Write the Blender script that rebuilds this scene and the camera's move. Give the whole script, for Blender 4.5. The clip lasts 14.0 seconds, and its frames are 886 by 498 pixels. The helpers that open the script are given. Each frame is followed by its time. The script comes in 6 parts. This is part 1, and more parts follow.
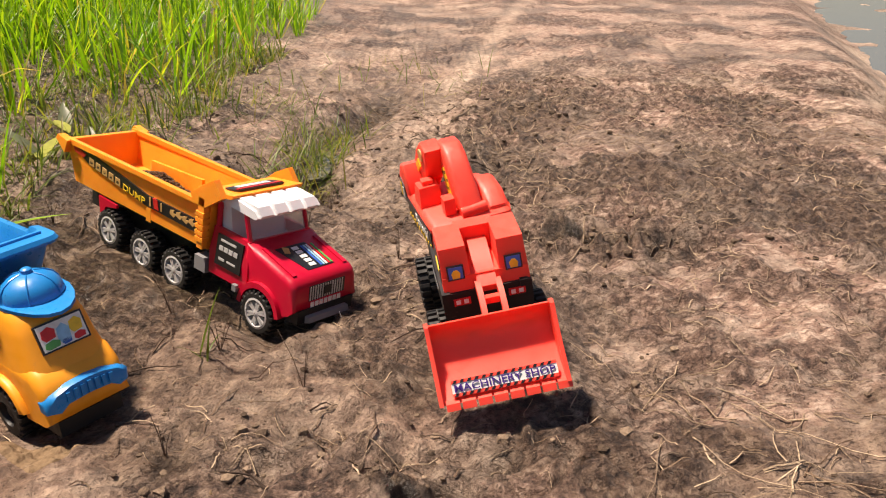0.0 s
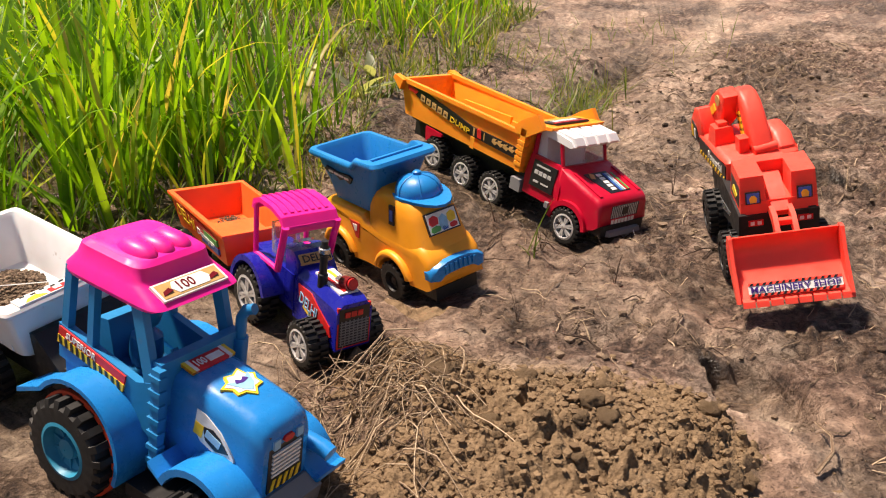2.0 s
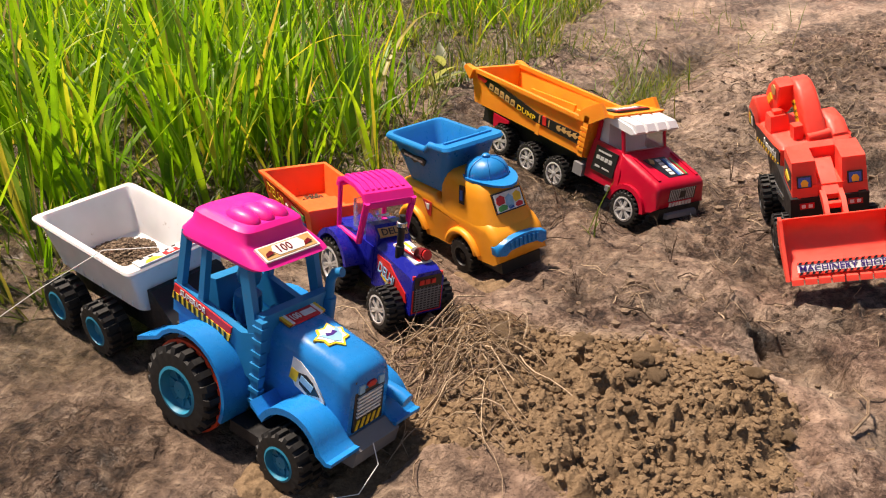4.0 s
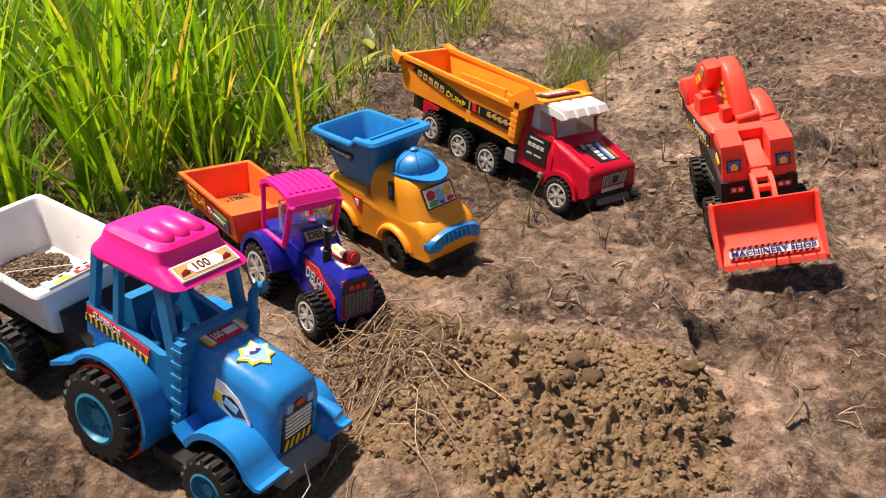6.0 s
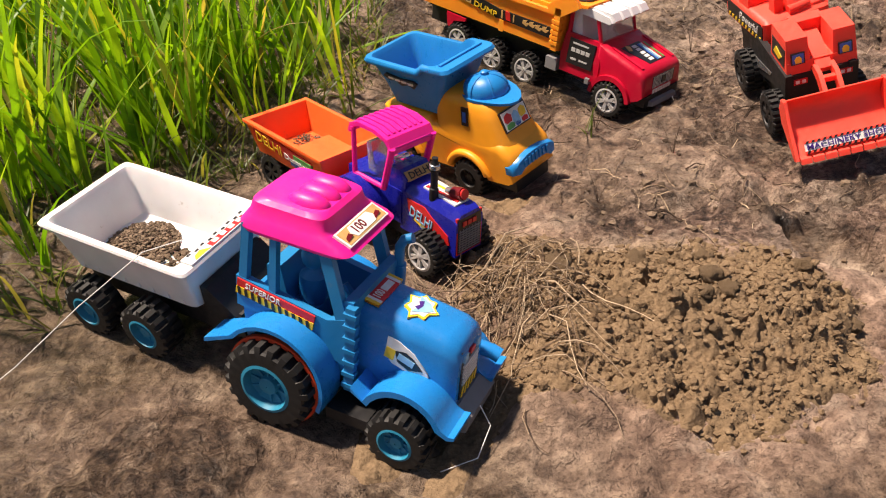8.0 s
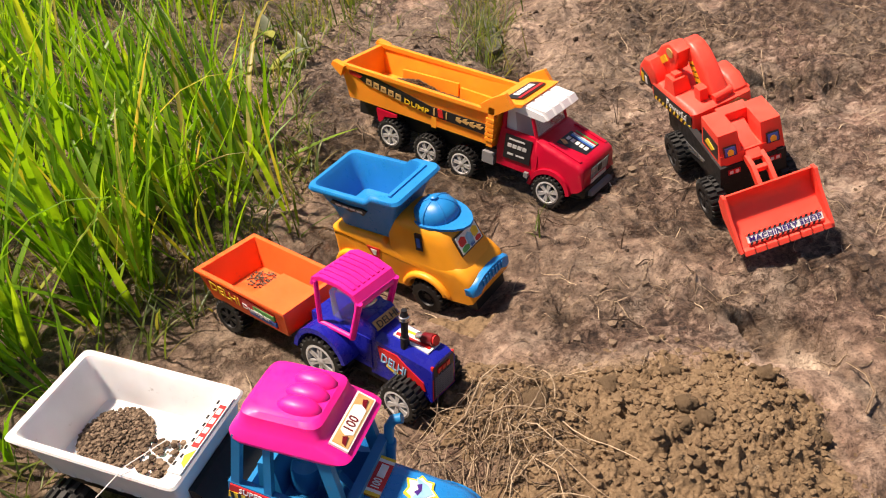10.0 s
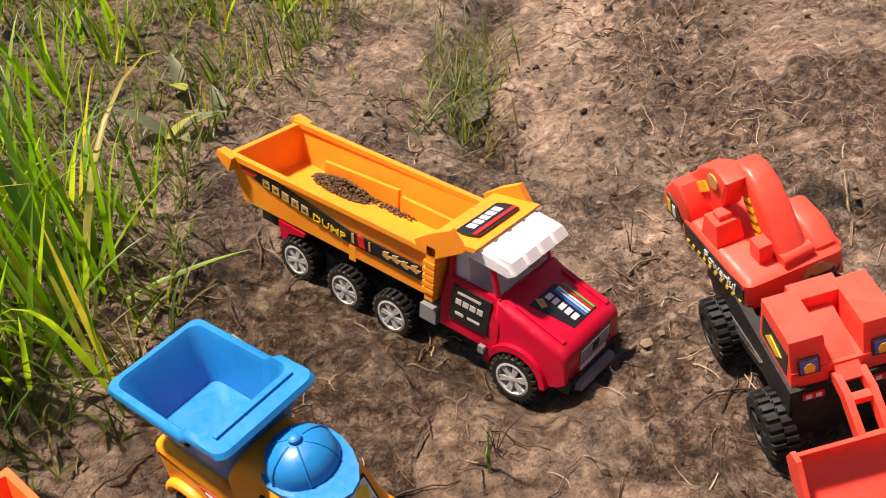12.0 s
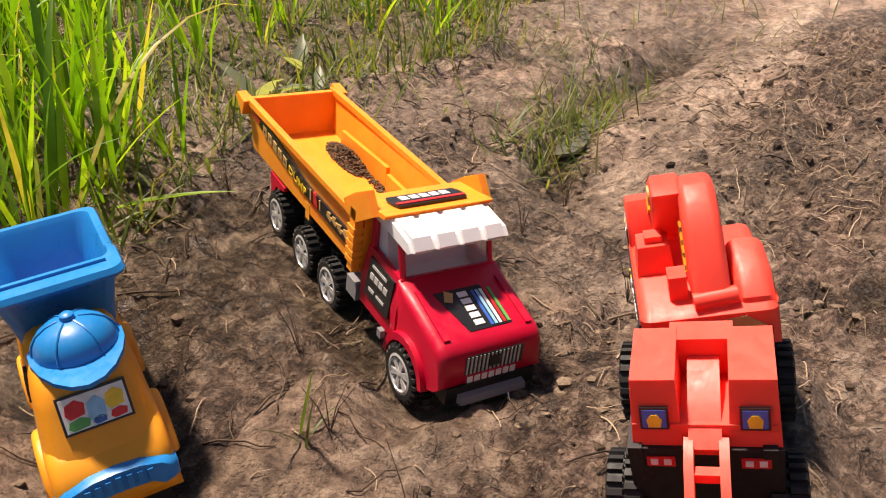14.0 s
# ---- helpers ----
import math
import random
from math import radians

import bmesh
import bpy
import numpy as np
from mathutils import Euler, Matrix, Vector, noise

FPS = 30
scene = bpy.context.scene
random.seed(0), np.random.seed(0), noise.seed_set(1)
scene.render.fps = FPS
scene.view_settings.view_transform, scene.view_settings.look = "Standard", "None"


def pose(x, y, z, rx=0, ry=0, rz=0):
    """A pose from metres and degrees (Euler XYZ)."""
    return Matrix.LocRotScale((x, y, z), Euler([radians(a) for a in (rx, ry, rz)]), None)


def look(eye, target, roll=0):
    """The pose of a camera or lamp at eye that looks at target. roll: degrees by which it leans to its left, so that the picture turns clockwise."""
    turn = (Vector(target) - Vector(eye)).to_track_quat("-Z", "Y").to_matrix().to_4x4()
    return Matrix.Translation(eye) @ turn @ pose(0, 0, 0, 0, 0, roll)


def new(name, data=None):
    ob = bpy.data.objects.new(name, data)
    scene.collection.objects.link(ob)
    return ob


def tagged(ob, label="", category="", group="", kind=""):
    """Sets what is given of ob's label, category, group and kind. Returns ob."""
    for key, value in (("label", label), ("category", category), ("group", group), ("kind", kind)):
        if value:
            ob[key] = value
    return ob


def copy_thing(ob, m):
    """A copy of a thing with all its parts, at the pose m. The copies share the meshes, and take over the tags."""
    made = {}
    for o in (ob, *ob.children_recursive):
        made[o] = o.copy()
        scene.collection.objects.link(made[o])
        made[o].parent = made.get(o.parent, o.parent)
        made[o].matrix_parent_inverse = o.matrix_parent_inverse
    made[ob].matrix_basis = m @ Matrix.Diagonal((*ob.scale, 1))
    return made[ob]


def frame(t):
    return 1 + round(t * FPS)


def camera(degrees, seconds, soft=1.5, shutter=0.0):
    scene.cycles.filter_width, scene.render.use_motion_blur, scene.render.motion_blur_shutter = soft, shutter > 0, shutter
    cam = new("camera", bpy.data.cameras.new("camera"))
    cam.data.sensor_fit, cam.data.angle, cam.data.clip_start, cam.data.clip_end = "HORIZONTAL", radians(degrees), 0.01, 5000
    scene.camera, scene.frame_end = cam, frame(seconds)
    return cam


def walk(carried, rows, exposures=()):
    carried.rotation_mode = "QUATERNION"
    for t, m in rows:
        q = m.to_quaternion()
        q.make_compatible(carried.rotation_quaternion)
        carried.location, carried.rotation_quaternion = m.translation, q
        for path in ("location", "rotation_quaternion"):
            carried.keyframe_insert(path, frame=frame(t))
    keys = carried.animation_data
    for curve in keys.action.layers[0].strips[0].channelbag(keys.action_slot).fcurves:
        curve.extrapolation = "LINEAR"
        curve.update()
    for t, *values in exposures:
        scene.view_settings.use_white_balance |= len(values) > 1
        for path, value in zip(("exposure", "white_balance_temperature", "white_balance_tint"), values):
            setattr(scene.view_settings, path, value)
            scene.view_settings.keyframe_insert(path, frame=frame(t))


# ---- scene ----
cam = camera(53.9, 14.0, soft=1.1)
PATH = [
    (0, (-0.004, 0.0224, 0.3688), (0.0088, 1.5304, -0.1664), -0.2),
    (0.5, (-0.0424, -0.0248, 0.3752), (-0.1584, 1.4704, -0.1808), -0.8),
    (1, (-0.072, -0.076, 0.384), (-0.2816, 1.4096, -0.1712), -0.8),
    (1.5, (-0.0864, -0.12, 0.3856), (-0.3304, 1.3544, -0.1864), -0.7),
    (2, (-0.1184, -0.1744, 0.384), (-0.4344, 1.2784, -0.2088), -0.6),
    (2.2, (-0.1336, -0.192, 0.3784), (-0.5016, 1.2376, -0.2392), -1.1),
    (4.3, (-0.0952, -0.2504, 0.4032), (-0.5224, 1.168, -0.2024), -1.4),
    (4.5, (-0.0904, -0.2512, 0.4064), (-0.5008, 1.172, -0.1984), -1.7),
    (5, (-0.0904, -0.2392, 0.4096), (-0.4512, 1.1976, -0.1944), -1.5),
    (5.5, (-0.1168, -0.2176, 0.4072), (-0.4376, 1.1992, -0.2624), -1.1),
    (6, (-0.0992, -0.2144, 0.4144), (-0.4232, 1.2072, -0.2432), -2.2),
    (6.5, (-0.0992, -0.22, 0.4216), (-0.3872, 1.2096, -0.2376), -1.7),
    (7, (-0.148, -0.2232, 0.4288), (-0.4352, 1.1952, -0.2536), -2.1),
    (7.2, (-0.1752, -0.2248, 0.4248), (-0.464, 1.1616, -0.32), -3.3),
    (9.3, (-0.3384, -0.2072, 0.5752), (-0.3704, 1.1224, -0.3144), -7.9),
    (9.5, (-0.3312, -0.1952, 0.5816), (-0.3616, 1.136, -0.3048), -7.8),
    (10, (-0.308, -0.1504, 0.592), (-0.34, 1.188, -0.2832), -8.7),
    (10.5, (-0.2784, -0.0848, 0.5904), (-0.3336, 1.2544, -0.2832), -11.0),
    (11, (-0.2616, 0.0192, 0.5808), (-0.3336, 1.348, -0.308), -12.3),
    (11.5, (-0.2328, 0.1328, 0.54), (-0.3128, 1.4648, -0.3424), -8.6),
    (12, (-0.196, 0.272, 0.5088), (-0.2792, 1.6184, -0.3528), -7.3),
    (12.5, (-0.152, 0.3616, 0.484), (-0.2664, 1.7056, -0.3776), -6.6),
    (13, (-0.0936, 0.42, 0.4616), (-0.3136, 1.7688, -0.3712), -4.7),
    (13.5, (-0.016, 0.3992, 0.42), (-0.4576, 1.7576, -0.3008), -2.7),
    (14, (0.0496, 0.3296, 0.38), (-0.4832, 1.6736, -0.3056), -0.9),
]
walk(cam, [(t, look(eye, target, roll)) for t, eye, target, roll in PATH], [(0, 0.84, 7300, 20), (5, 0.77, 7300, 20), (14, 0.79, 7300, 20)])

# ---- light ----
world = bpy.data.worlds.new("sky")
scene.world = world
world.use_nodes = True
wn = world.node_tree.nodes
sky = wn.new("ShaderNodeTexSky")
sky.sky_type = "NISHITA"
sky.sun_disc = False
sky.sun_elevation, sky.sun_rotation = radians(67), radians(-80)
wn["Background"].inputs["Strength"].default_value = 0.05
world.node_tree.links.new(sky.outputs["Color"], wn["Background"].inputs["Color"])
sun = new("sun", bpy.data.lights.new("sun", "SUN"))
sun.data.energy, sun.data.angle, sun.data.color = 5.0, radians(5), (1.0, 0.92, 0.79)
sun.matrix_world = look((-0.385, 0.068, 0.92), (0, 0, 0))


# ---- materials ----
def nodes_of(m):
    m.use_nodes = True
    t = m.node_tree
    return t, t.nodes, t.links, t.nodes["Principled BSDF"]


def noise_node(t, scale, detail=4.0, rough=0.55, kind="Object"):
    co = t.nodes.new("ShaderNodeTexCoord")
    n = t.nodes.new("ShaderNodeTexNoise")
    n.inputs["Scale"].default_value, n.inputs["Detail"].default_value = scale, detail
    n.inputs["Roughness"].default_value = rough
    t.links.new(co.outputs[kind], n.inputs["Vector"])
    return n


def ramp(t, src, stops):
    r = t.nodes.new("ShaderNodeValToRGB")
    e = r.color_ramp.elements
    while len(e) < len(stops):
        e.new(0.5)
    for k, (p, c) in zip(e, stops):
        k.position = p
        k.color = (*c, 1) if len(c) == 3 else c
    t.links.new(src, r.inputs["Fac"])
    return r.outputs["Color"]


def mix(t, fac, a, b, mode="MIX"):
    m = t.nodes.new("ShaderNodeMix")
    m.data_type, m.blend_type = "RGBA", mode
    for sock, v in ((m.inputs[0], fac), (m.inputs[6], a), (m.inputs[7], b)):
        if isinstance(v, (int, float)):
            sock.default_value = v
        elif isinstance(v, tuple):
            sock.default_value = (*v, 1)
        else:
            t.links.new(v, sock)
    return m.outputs[2]


def bump(t, b, src, strength, distance):
    n = t.nodes.new("ShaderNodeBump")
    n.inputs["Strength"].default_value, n.inputs["Distance"].default_value = strength, distance
    t.links.new(src, n.inputs["Height"])
    t.links.new(n.outputs["Normal"], b.inputs["Normal"])


MUD = (0.23, 0.165, 0.11)


def plastic(name, colour, rough=0.34, dust=0.5, glow_through=0.0):
    """Moulded toy plastic with soft colour drift, hand-worn gloss and specks of dried mud."""
    m = bpy.data.materials.new(name)
    t, n, l, b = nodes_of(m)
    big = noise_node(t, 18, 3)
    tone = ramp(t, big.outputs["Fac"], [(0.3, tuple(c * 0.88 for c in colour)), (0.7, tuple(min(1, c * 1.06) for c in colour))])
    spots = noise_node(t, 95, 5, 0.7)
    mask = ramp(t, spots.outputs["Fac"], [(0.64, (0, 0, 0)), (0.76, (dust, dust, dust))])
    l.new(mix(t, mask, tone, MUD), b.inputs["Base Color"])
    l.new(ramp(t, spots.outputs["Fac"], [(0.35, (rough, rough, rough)), (0.75, (rough + 0.3,) * 3)]), b.inputs["Roughness"])
    b.inputs["IOR"].default_value = 1.5
    b.inputs["Specular IOR Level"].default_value = 0.45
    if glow_through:
        b.inputs["Subsurface Weight"].default_value = glow_through
        b.inputs["Subsurface Radius"].default_value = (0.020, 0.010, 0.008)
        b.inputs["Subsurface Scale"].default_value = 0.3
    bump(t, b, noise_node(t, 60, 3).outputs["Fac"], 0.12, 0.002)
    return m


YELLOW = plastic("yellow_plastic", (0.98, 0.315, 0.026), 0.32, 0.25, 0.35)
RED = plastic("red_plastic", (0.52, 0.004, 0.030), 0.28)
WHITE = plastic("white_plastic", (0.78, 0.78, 0.80), 0.4)
WHITE_THIN = plastic("translucent_white_plastic", (0.74, 0.74, 0.75), 0.36, 0.5, 0.25)
LOADER = plastic("vermilion_plastic", (1.0, 0.078, 0.048), 0.34, 0.12, 0.35)
SKY_BLUE = plastic("sky_blue_plastic", (0.0, 0.215, 0.60), 0.20, 0.25)
BUCKET_BLUE = plastic("bucket_blue_plastic", (0.0, 0.21, 0.56), 0.25, 0.2)
STEEL_BLUE = plastic("dull_blue_plastic", (0.0, 0.19, 0.44), 0.32, 0.3)
HUB_BLUE = plastic("hub_blue_plastic", (0.004, 0.20, 0.33), 0.42, 0.5)
NAVY = plastic("navy_plastic", (0.010, 0.014, 0.30), 0.18, 0.15)
PINK = plastic("pink_plastic", (0.90, 0.012, 0.30), 0.36, 0.15, 0.35)
ORANGE = plastic("orange_plastic", (1.0, 0.15, 0.03), 0.35, 0.3, 0.35)
AMBER = plastic("amber_plastic", (0.88, 0.34, 0.02), 0.33, 0.2)
GREY = plastic("grey_plastic", (0.20, 0.20, 0.21), 0.5)
BLACK = plastic("black_plastic", (0.009, 0.009, 0.010), 0.42, 0.4)
RUBBER = plastic("tyre_rubber", (0.009, 0.009, 0.009), 0.5, 0.5)
RING_RED = plastic("red_ring", (0.7, 0.06, 0.015), 0.5, 0.8)
MAROON = plastic("maroon_plastic", (0.16, 0.008, 0.012), 0.2, 0.2)


def simple(name, colour, rough=0.4, metal=0.0, grain=0.12):
    m = bpy.data.materials.new(name)
    t, n, l, b = nodes_of(m)
    v = noise_node(t, 140, 3)
    l.new(ramp(t, v.outputs["Fac"], [(0.3, tuple(c * (1 - grain) for c in colour)), (0.7, tuple(min(1, c * (1 + grain)) for c in colour))]), b.inputs["Base Color"])
    b.inputs["Roughness"].default_value, b.inputs["Metallic"].default_value = rough, metal
    return m


CHROME = simple("silver_chrome", (0.62, 0.62, 0.62), 0.25, 0.85)
SILVER = simple("silver_paint", (0.52, 0.52, 0.52), 0.28, 0.25)
INK = simple("black_print", (0.012, 0.012, 0.014), 0.35)
PAPER = simple("white_print", (0.78, 0.77, 0.74), 0.4)
PRINT_RED = simple("red_print", (0.62, 0.02, 0.02), 0.4)
PRINT_YELLOW = simple("yellow_print", (0.85, 0.55, 0.03), 0.4)
PRINT_BLUE = simple("blue_print", (0.03, 0.12, 0.5), 0.4)
PURPLE_INK = simple("purple_print", (0.06, 0.02, 0.20), 0.4)
PRINT_GREEN = simple("green_print", (0.08, 0.35, 0.08), 0.4)
PRINT_GOLD = simple("gold_print", (0.55, 0.33, 0.12), 0.4)
PRINT_CYAN = simple("pale_blue_print", (0.25, 0.5, 0.7), 0.4)

CLEAR = bpy.data.materials.new("clear_plastic")
t, n, l, b = nodes_of(CLEAR)
b.inputs["Base Color"].default_value = (0.92, 0.92, 0.95, 1)
b.inputs["Transmission Weight"].default_value = 0.85
b.inputs["Roughness"].default_value, b.inputs["IOR"].default_value = 0.15, 1.3
bump(t, b, noise_node(t, 60).outputs["Fac"], 0.4, 0.003)

# mud of the bank, loose soil, damp soil with painted toy shade: three weights carried by the ground sheet
GROUND = bpy.data.materials.new("field_mud")
t, n, l, b = nodes_of(GROUND)


def weight(name):
    a = n.new("ShaderNodeAttribute")
    a.attribute_name = name
    return a.outputs["Fac"]


n1 = noise_node(t, 7.5, 9, 0.68)
n2 = noise_node(t, 60, 9, 0.72)
n3 = noise_node(t, 300, 6, 0.75)
worm = noise_node(t, 48, 6, 0.62)
stretch = n.new("ShaderNodeMapping")
stretch.inputs["Scale"].default_value = (38, 100, 60)
stretch.inputs["Rotation"].default_value = (0, 0, 0.35)
co = n.new("ShaderNodeTexCoord")
l.new(co.outputs["Object"], stretch.inputs["Vector"])
fibre = n.new("ShaderNodeTexNoise")
fibre.inputs["Scale"].default_value, fibre.inputs["Detail"].default_value, fibre.inputs["Roughness"].default_value = 1.0, 6, 0.7
l.new(stretch.outputs["Vector"], fibre.inputs["Vector"])
broad = ramp(t, n1.outputs["Fac"], [(0.36, (0.17, 0.106, 0.075)), (0.46, (0.27, 0.175, 0.126)), (0.54, (0.37, 0.254, 0.190)), (0.64, (0.52, 0.392, 0.305))])
grain = ramp(t, n2.outputs["Fac"], [(0.36, (0.54, 0.49, 0.46)), (0.47, (0.93, 0.91, 0.90)), (0.60, (1.22, 1.22, 1.20))])
dry = mix(t, 1.0, broad, grain, "MULTIPLY")
straw_mud = ramp(t, fibre.outputs["Fac"], [(0.36, (0.09, 0.052, 0.040)), (0.44, (0.24, 0.146, 0.108)), (0.52, (0.36, 0.238, 0.178)), (0.61, (0.56, 0.425, 0.335))])
col = mix(t, weight("straw"), dry, straw_mud)
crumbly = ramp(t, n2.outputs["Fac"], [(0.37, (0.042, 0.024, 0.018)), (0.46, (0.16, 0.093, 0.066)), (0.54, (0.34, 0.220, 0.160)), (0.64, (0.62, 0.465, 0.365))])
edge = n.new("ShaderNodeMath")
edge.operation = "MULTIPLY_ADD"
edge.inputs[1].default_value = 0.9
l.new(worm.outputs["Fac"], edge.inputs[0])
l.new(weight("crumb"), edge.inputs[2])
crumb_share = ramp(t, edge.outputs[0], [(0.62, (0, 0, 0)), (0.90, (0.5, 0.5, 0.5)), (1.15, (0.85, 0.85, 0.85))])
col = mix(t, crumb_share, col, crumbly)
film = ramp(t, noise_node(t, 13, 6, 0.64).outputs["Fac"], [(0.53, (0, 0, 0)), (0.58, (0.5, 0.5, 0.5)), (0.64, (0.7, 0.7, 0.7))])
crust = ramp(t, n2.outputs["Fac"], [(0.35, (0.27, 0.195, 0.145)), (0.6, (0.50, 0.385, 0.30))])
col = mix(t, film, col, crust)
loose = ramp(t, n3.outputs["Fac"], [(0.36, (0.10, 0.066, 0.038)), (0.5, (0.25, 0.172, 0.10)), (0.64, (0.42, 0.31, 0.195))])
col = mix(t, weight("loose"), col, loose)
smooth_mud = ramp(t, n2.outputs["Fac"], [(0.35, (0.36, 0.265, 0.19)), (0.6, (0.62, 0.50, 0.385))])
col = mix(t, weight("pale"), col, smooth_mud)
# dark colour of damp mud, also painted as shade beneath the toys
damp_and_shade = ramp(t, n2.outputs["Fac"], [(0.37, (0.030, 0.020, 0.013)), (0.50, (0.108, 0.075, 0.048)), (0.63, (0.25, 0.185, 0.122))])
col = mix(t, weight("damp_and_shade"), col, damp_and_shade)
# thin noise lines: crevice shade painted into the mud colour, reused as bump
crevice_shade = ramp(t, worm.outputs["Fac"], [(0.455, (1, 1, 1)), (0.492, (0.45, 0.39, 0.35)), (0.502, (0.45, 0.39, 0.35)), (0.535, (1, 1, 1))])
col = mix(t, crumb_share, col, mix(t, 1.0, col, crevice_shade, "MULTIPLY"))
specks = ramp(t, n3.outputs["Fac"], [(0.36, (0.32, 0.29, 0.27)), (0.47, (1, 1, 1))])
col = mix(t, 0.9, col, specks, "MULTIPLY")
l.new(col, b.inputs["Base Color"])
wetness = n.new("ShaderNodeMapRange")
wetness.inputs["To Min"].default_value, wetness.inputs["To Max"].default_value = 0.78, 0.28
l.new(weight("damp_and_shade"), wetness.inputs["Value"])
l.new(wetness.outputs["Result"], b.inputs["Roughness"])
b.inputs["Specular IOR Level"].default_value = 0.5
addh = n.new("ShaderNodeMath")
addh.operation = "MULTIPLY_ADD"
addh.inputs[1].default_value = 0.35
l.new(n3.outputs["Fac"], addh.inputs[0])
l.new(n2.outputs["Fac"], addh.inputs[2])
grey = n.new("ShaderNodeRGBToBW")
l.new(crevice_shade, grey.inputs[0])
addk = n.new("ShaderNodeMath")
addk.operation = "MULTIPLY_ADD"
addk.inputs[1].default_value = 0.30
l.new(grey.outputs[0], addk.inputs[0])
l.new(addh.outputs[0], addk.inputs[2])
relief_share = n.new("ShaderNodeMapRange")
relief_share.inputs["To Min"].default_value, relief_share.inputs["To Max"].default_value = 0.50, 1.2
l.new(crumb_share, relief_share.inputs["Value"])
scaled = n.new("ShaderNodeMath")
scaled.operation = "MULTIPLY"
l.new(addk.outputs[0], scaled.inputs[0])
l.new(relief_share.outputs["Result"], scaled.inputs[1])
bump(t, b, scaled.outputs[0], 1.0, 0.014)


def earth(name, dark, light, rough=0.9):
    m = bpy.data.materials.new(name)
    t, n, l, b = nodes_of(m)
    isl = n.new("ShaderNodeNewGeometry")
    tone = ramp(t, isl.outputs["Random Per Island"], [(0, dark), (1, light)])
    fine = ramp(t, noise_node(t, 300, 4, 0.7).outputs["Fac"], [(0.3, (0.6, 0.58, 0.55)), (0.65, (1.1, 1.1, 1.1))])
    l.new(mix(t, 1.0, tone, fine, "MULTIPLY"), b.inputs["Base Color"])
    b.inputs["Roughness"].default_value = rough
    b.inputs["Specular IOR Level"].default_value = 0.25
    bump(t, b, noise_node(t, 260, 4, 0.7).outputs["Fac"], 0.8, 0.004)
    return m


SOIL = earth("crumbly_soil", (0.165, 0.108, 0.063), (0.27, 0.188, 0.112))
BROWN_SOIL = earth("brown_soil", (0.07, 0.044, 0.026), (0.20, 0.132, 0.078))
CLOD = earth("dark_mud_clods", (0.05, 0.033, 0.023), (0.30, 0.22, 0.155))
STRAW = earth("dry_straw", (0.12, 0.07, 0.045), (0.62, 0.48, 0.33), 0.7)


DARK_TWIG = earth("dark_twig", (0.035, 0.022, 0.016), (0.17, 0.115, 0.08), 0.75)


def leaf_material(name, stops):
    m = bpy.data.materials.new(name)
    t, n, l, b = nodes_of(m)
    isl = n.new("ShaderNodeNewGeometry")
    info = n.new("ShaderNodeObjectInfo")
    both = n.new("ShaderNodeMath")
    both.operation = "ADD"
    l.new(isl.outputs["Random Per Island"], both.inputs[0])
    l.new(info.outputs["Random"], both.inputs[1])
    part_ = n.new("ShaderNodeMath")
    part_.operation = "FRACT"
    l.new(both.outputs[0], part_.inputs[0])
    tone = ramp(t, part_.outputs[0], stops)
    veins = ramp(t, noise_node(t, 40, 4).outputs["Fac"], [(0.3, (0.75, 0.75, 0.7)), (0.7, (1.15, 1.12, 1.0))])
    c = mix(t, 1.0, tone, veins, "MULTIPLY")
    l.new(c, b.inputs["Base Color"])
    b.inputs["Roughness"].default_value = 0.42
    tr = n.new("ShaderNodeBsdfTranslucent")
    l.new(mix(t, 1.0, c, (1.5, 1.4, 0.5), "MULTIPLY"), tr.inputs["Color"])
    sh = n.new("ShaderNodeMixShader")
    sh.inputs[0].default_value = 0.54
    l.new(b.outputs[0], sh.inputs[1])
    l.new(tr.outputs[0], sh.inputs[2])
    l.new(sh.outputs[0], n["Material Output"].inputs["Surface"])
    return m


RICE = leaf_material("rice_leaf", [(0, (0.08, 0.22, 0.014)), (0.5, (0.18, 0.38, 0.022)), (0.88, (0.30, 0.48, 0.04)), (0.95, (0.46, 0.44, 0.08)), (1.0, (0.45, 0.34, 0.15))])
WEED = leaf_material("weed_leaf", [(0, (0.05, 0.09, 0.02)), (0.6, (0.13, 0.19, 0.04)), (1.0, (0.28, 0.24, 0.10))])
GREY_LEAF = leaf_material("grey_leaf", [(0, (0.18, 0.23, 0.16)), (1.0, (0.30, 0.34, 0.26))])
WATER = bpy.data.materials.new("puddle_water")
t, n, l, b = nodes_of(WATER)
b.inputs["Base Color"].default_value = (0.12, 0.11, 0.08, 1)
b.inputs["Roughness"].default_value = 0.12
bump(t, b, noise_node(t, 30).outputs["Fac"], 0.15, 0.004)


# ---- mesh helpers ----
def part(name, bm, material, parent=None, label="", sharp=35):
    me = bpy.data.meshes.new(name)
    bmesh.ops.recalc_face_normals(bm, faces=bm.faces)
    bm.to_mesh(me)
    bm.free()
    return hang(name, me, material, parent, label, sharp)


def hang(name, me, material, parent=None, label="", sharp=35):
    if material and not me.materials:
        me.materials.append(material)
        me.shade_smooth()
        me.set_sharp_from_angle(angle=radians(sharp))
    ob = new(name, me)
    if parent:
        ob.parent = parent
    if label:
        tagged(ob, label)
    return ob


def soften(bm, width, segments=2, angle=25):
    edges = [e for e in bm.edges if len(e.link_faces) == 2 and e.calc_face_angle(0) > radians(angle)]
    bmesh.ops.bevel(bm, geom=edges, offset=width, segments=segments, affect="EDGES", profile=0.6, clamp_overlap=True)
    return bm


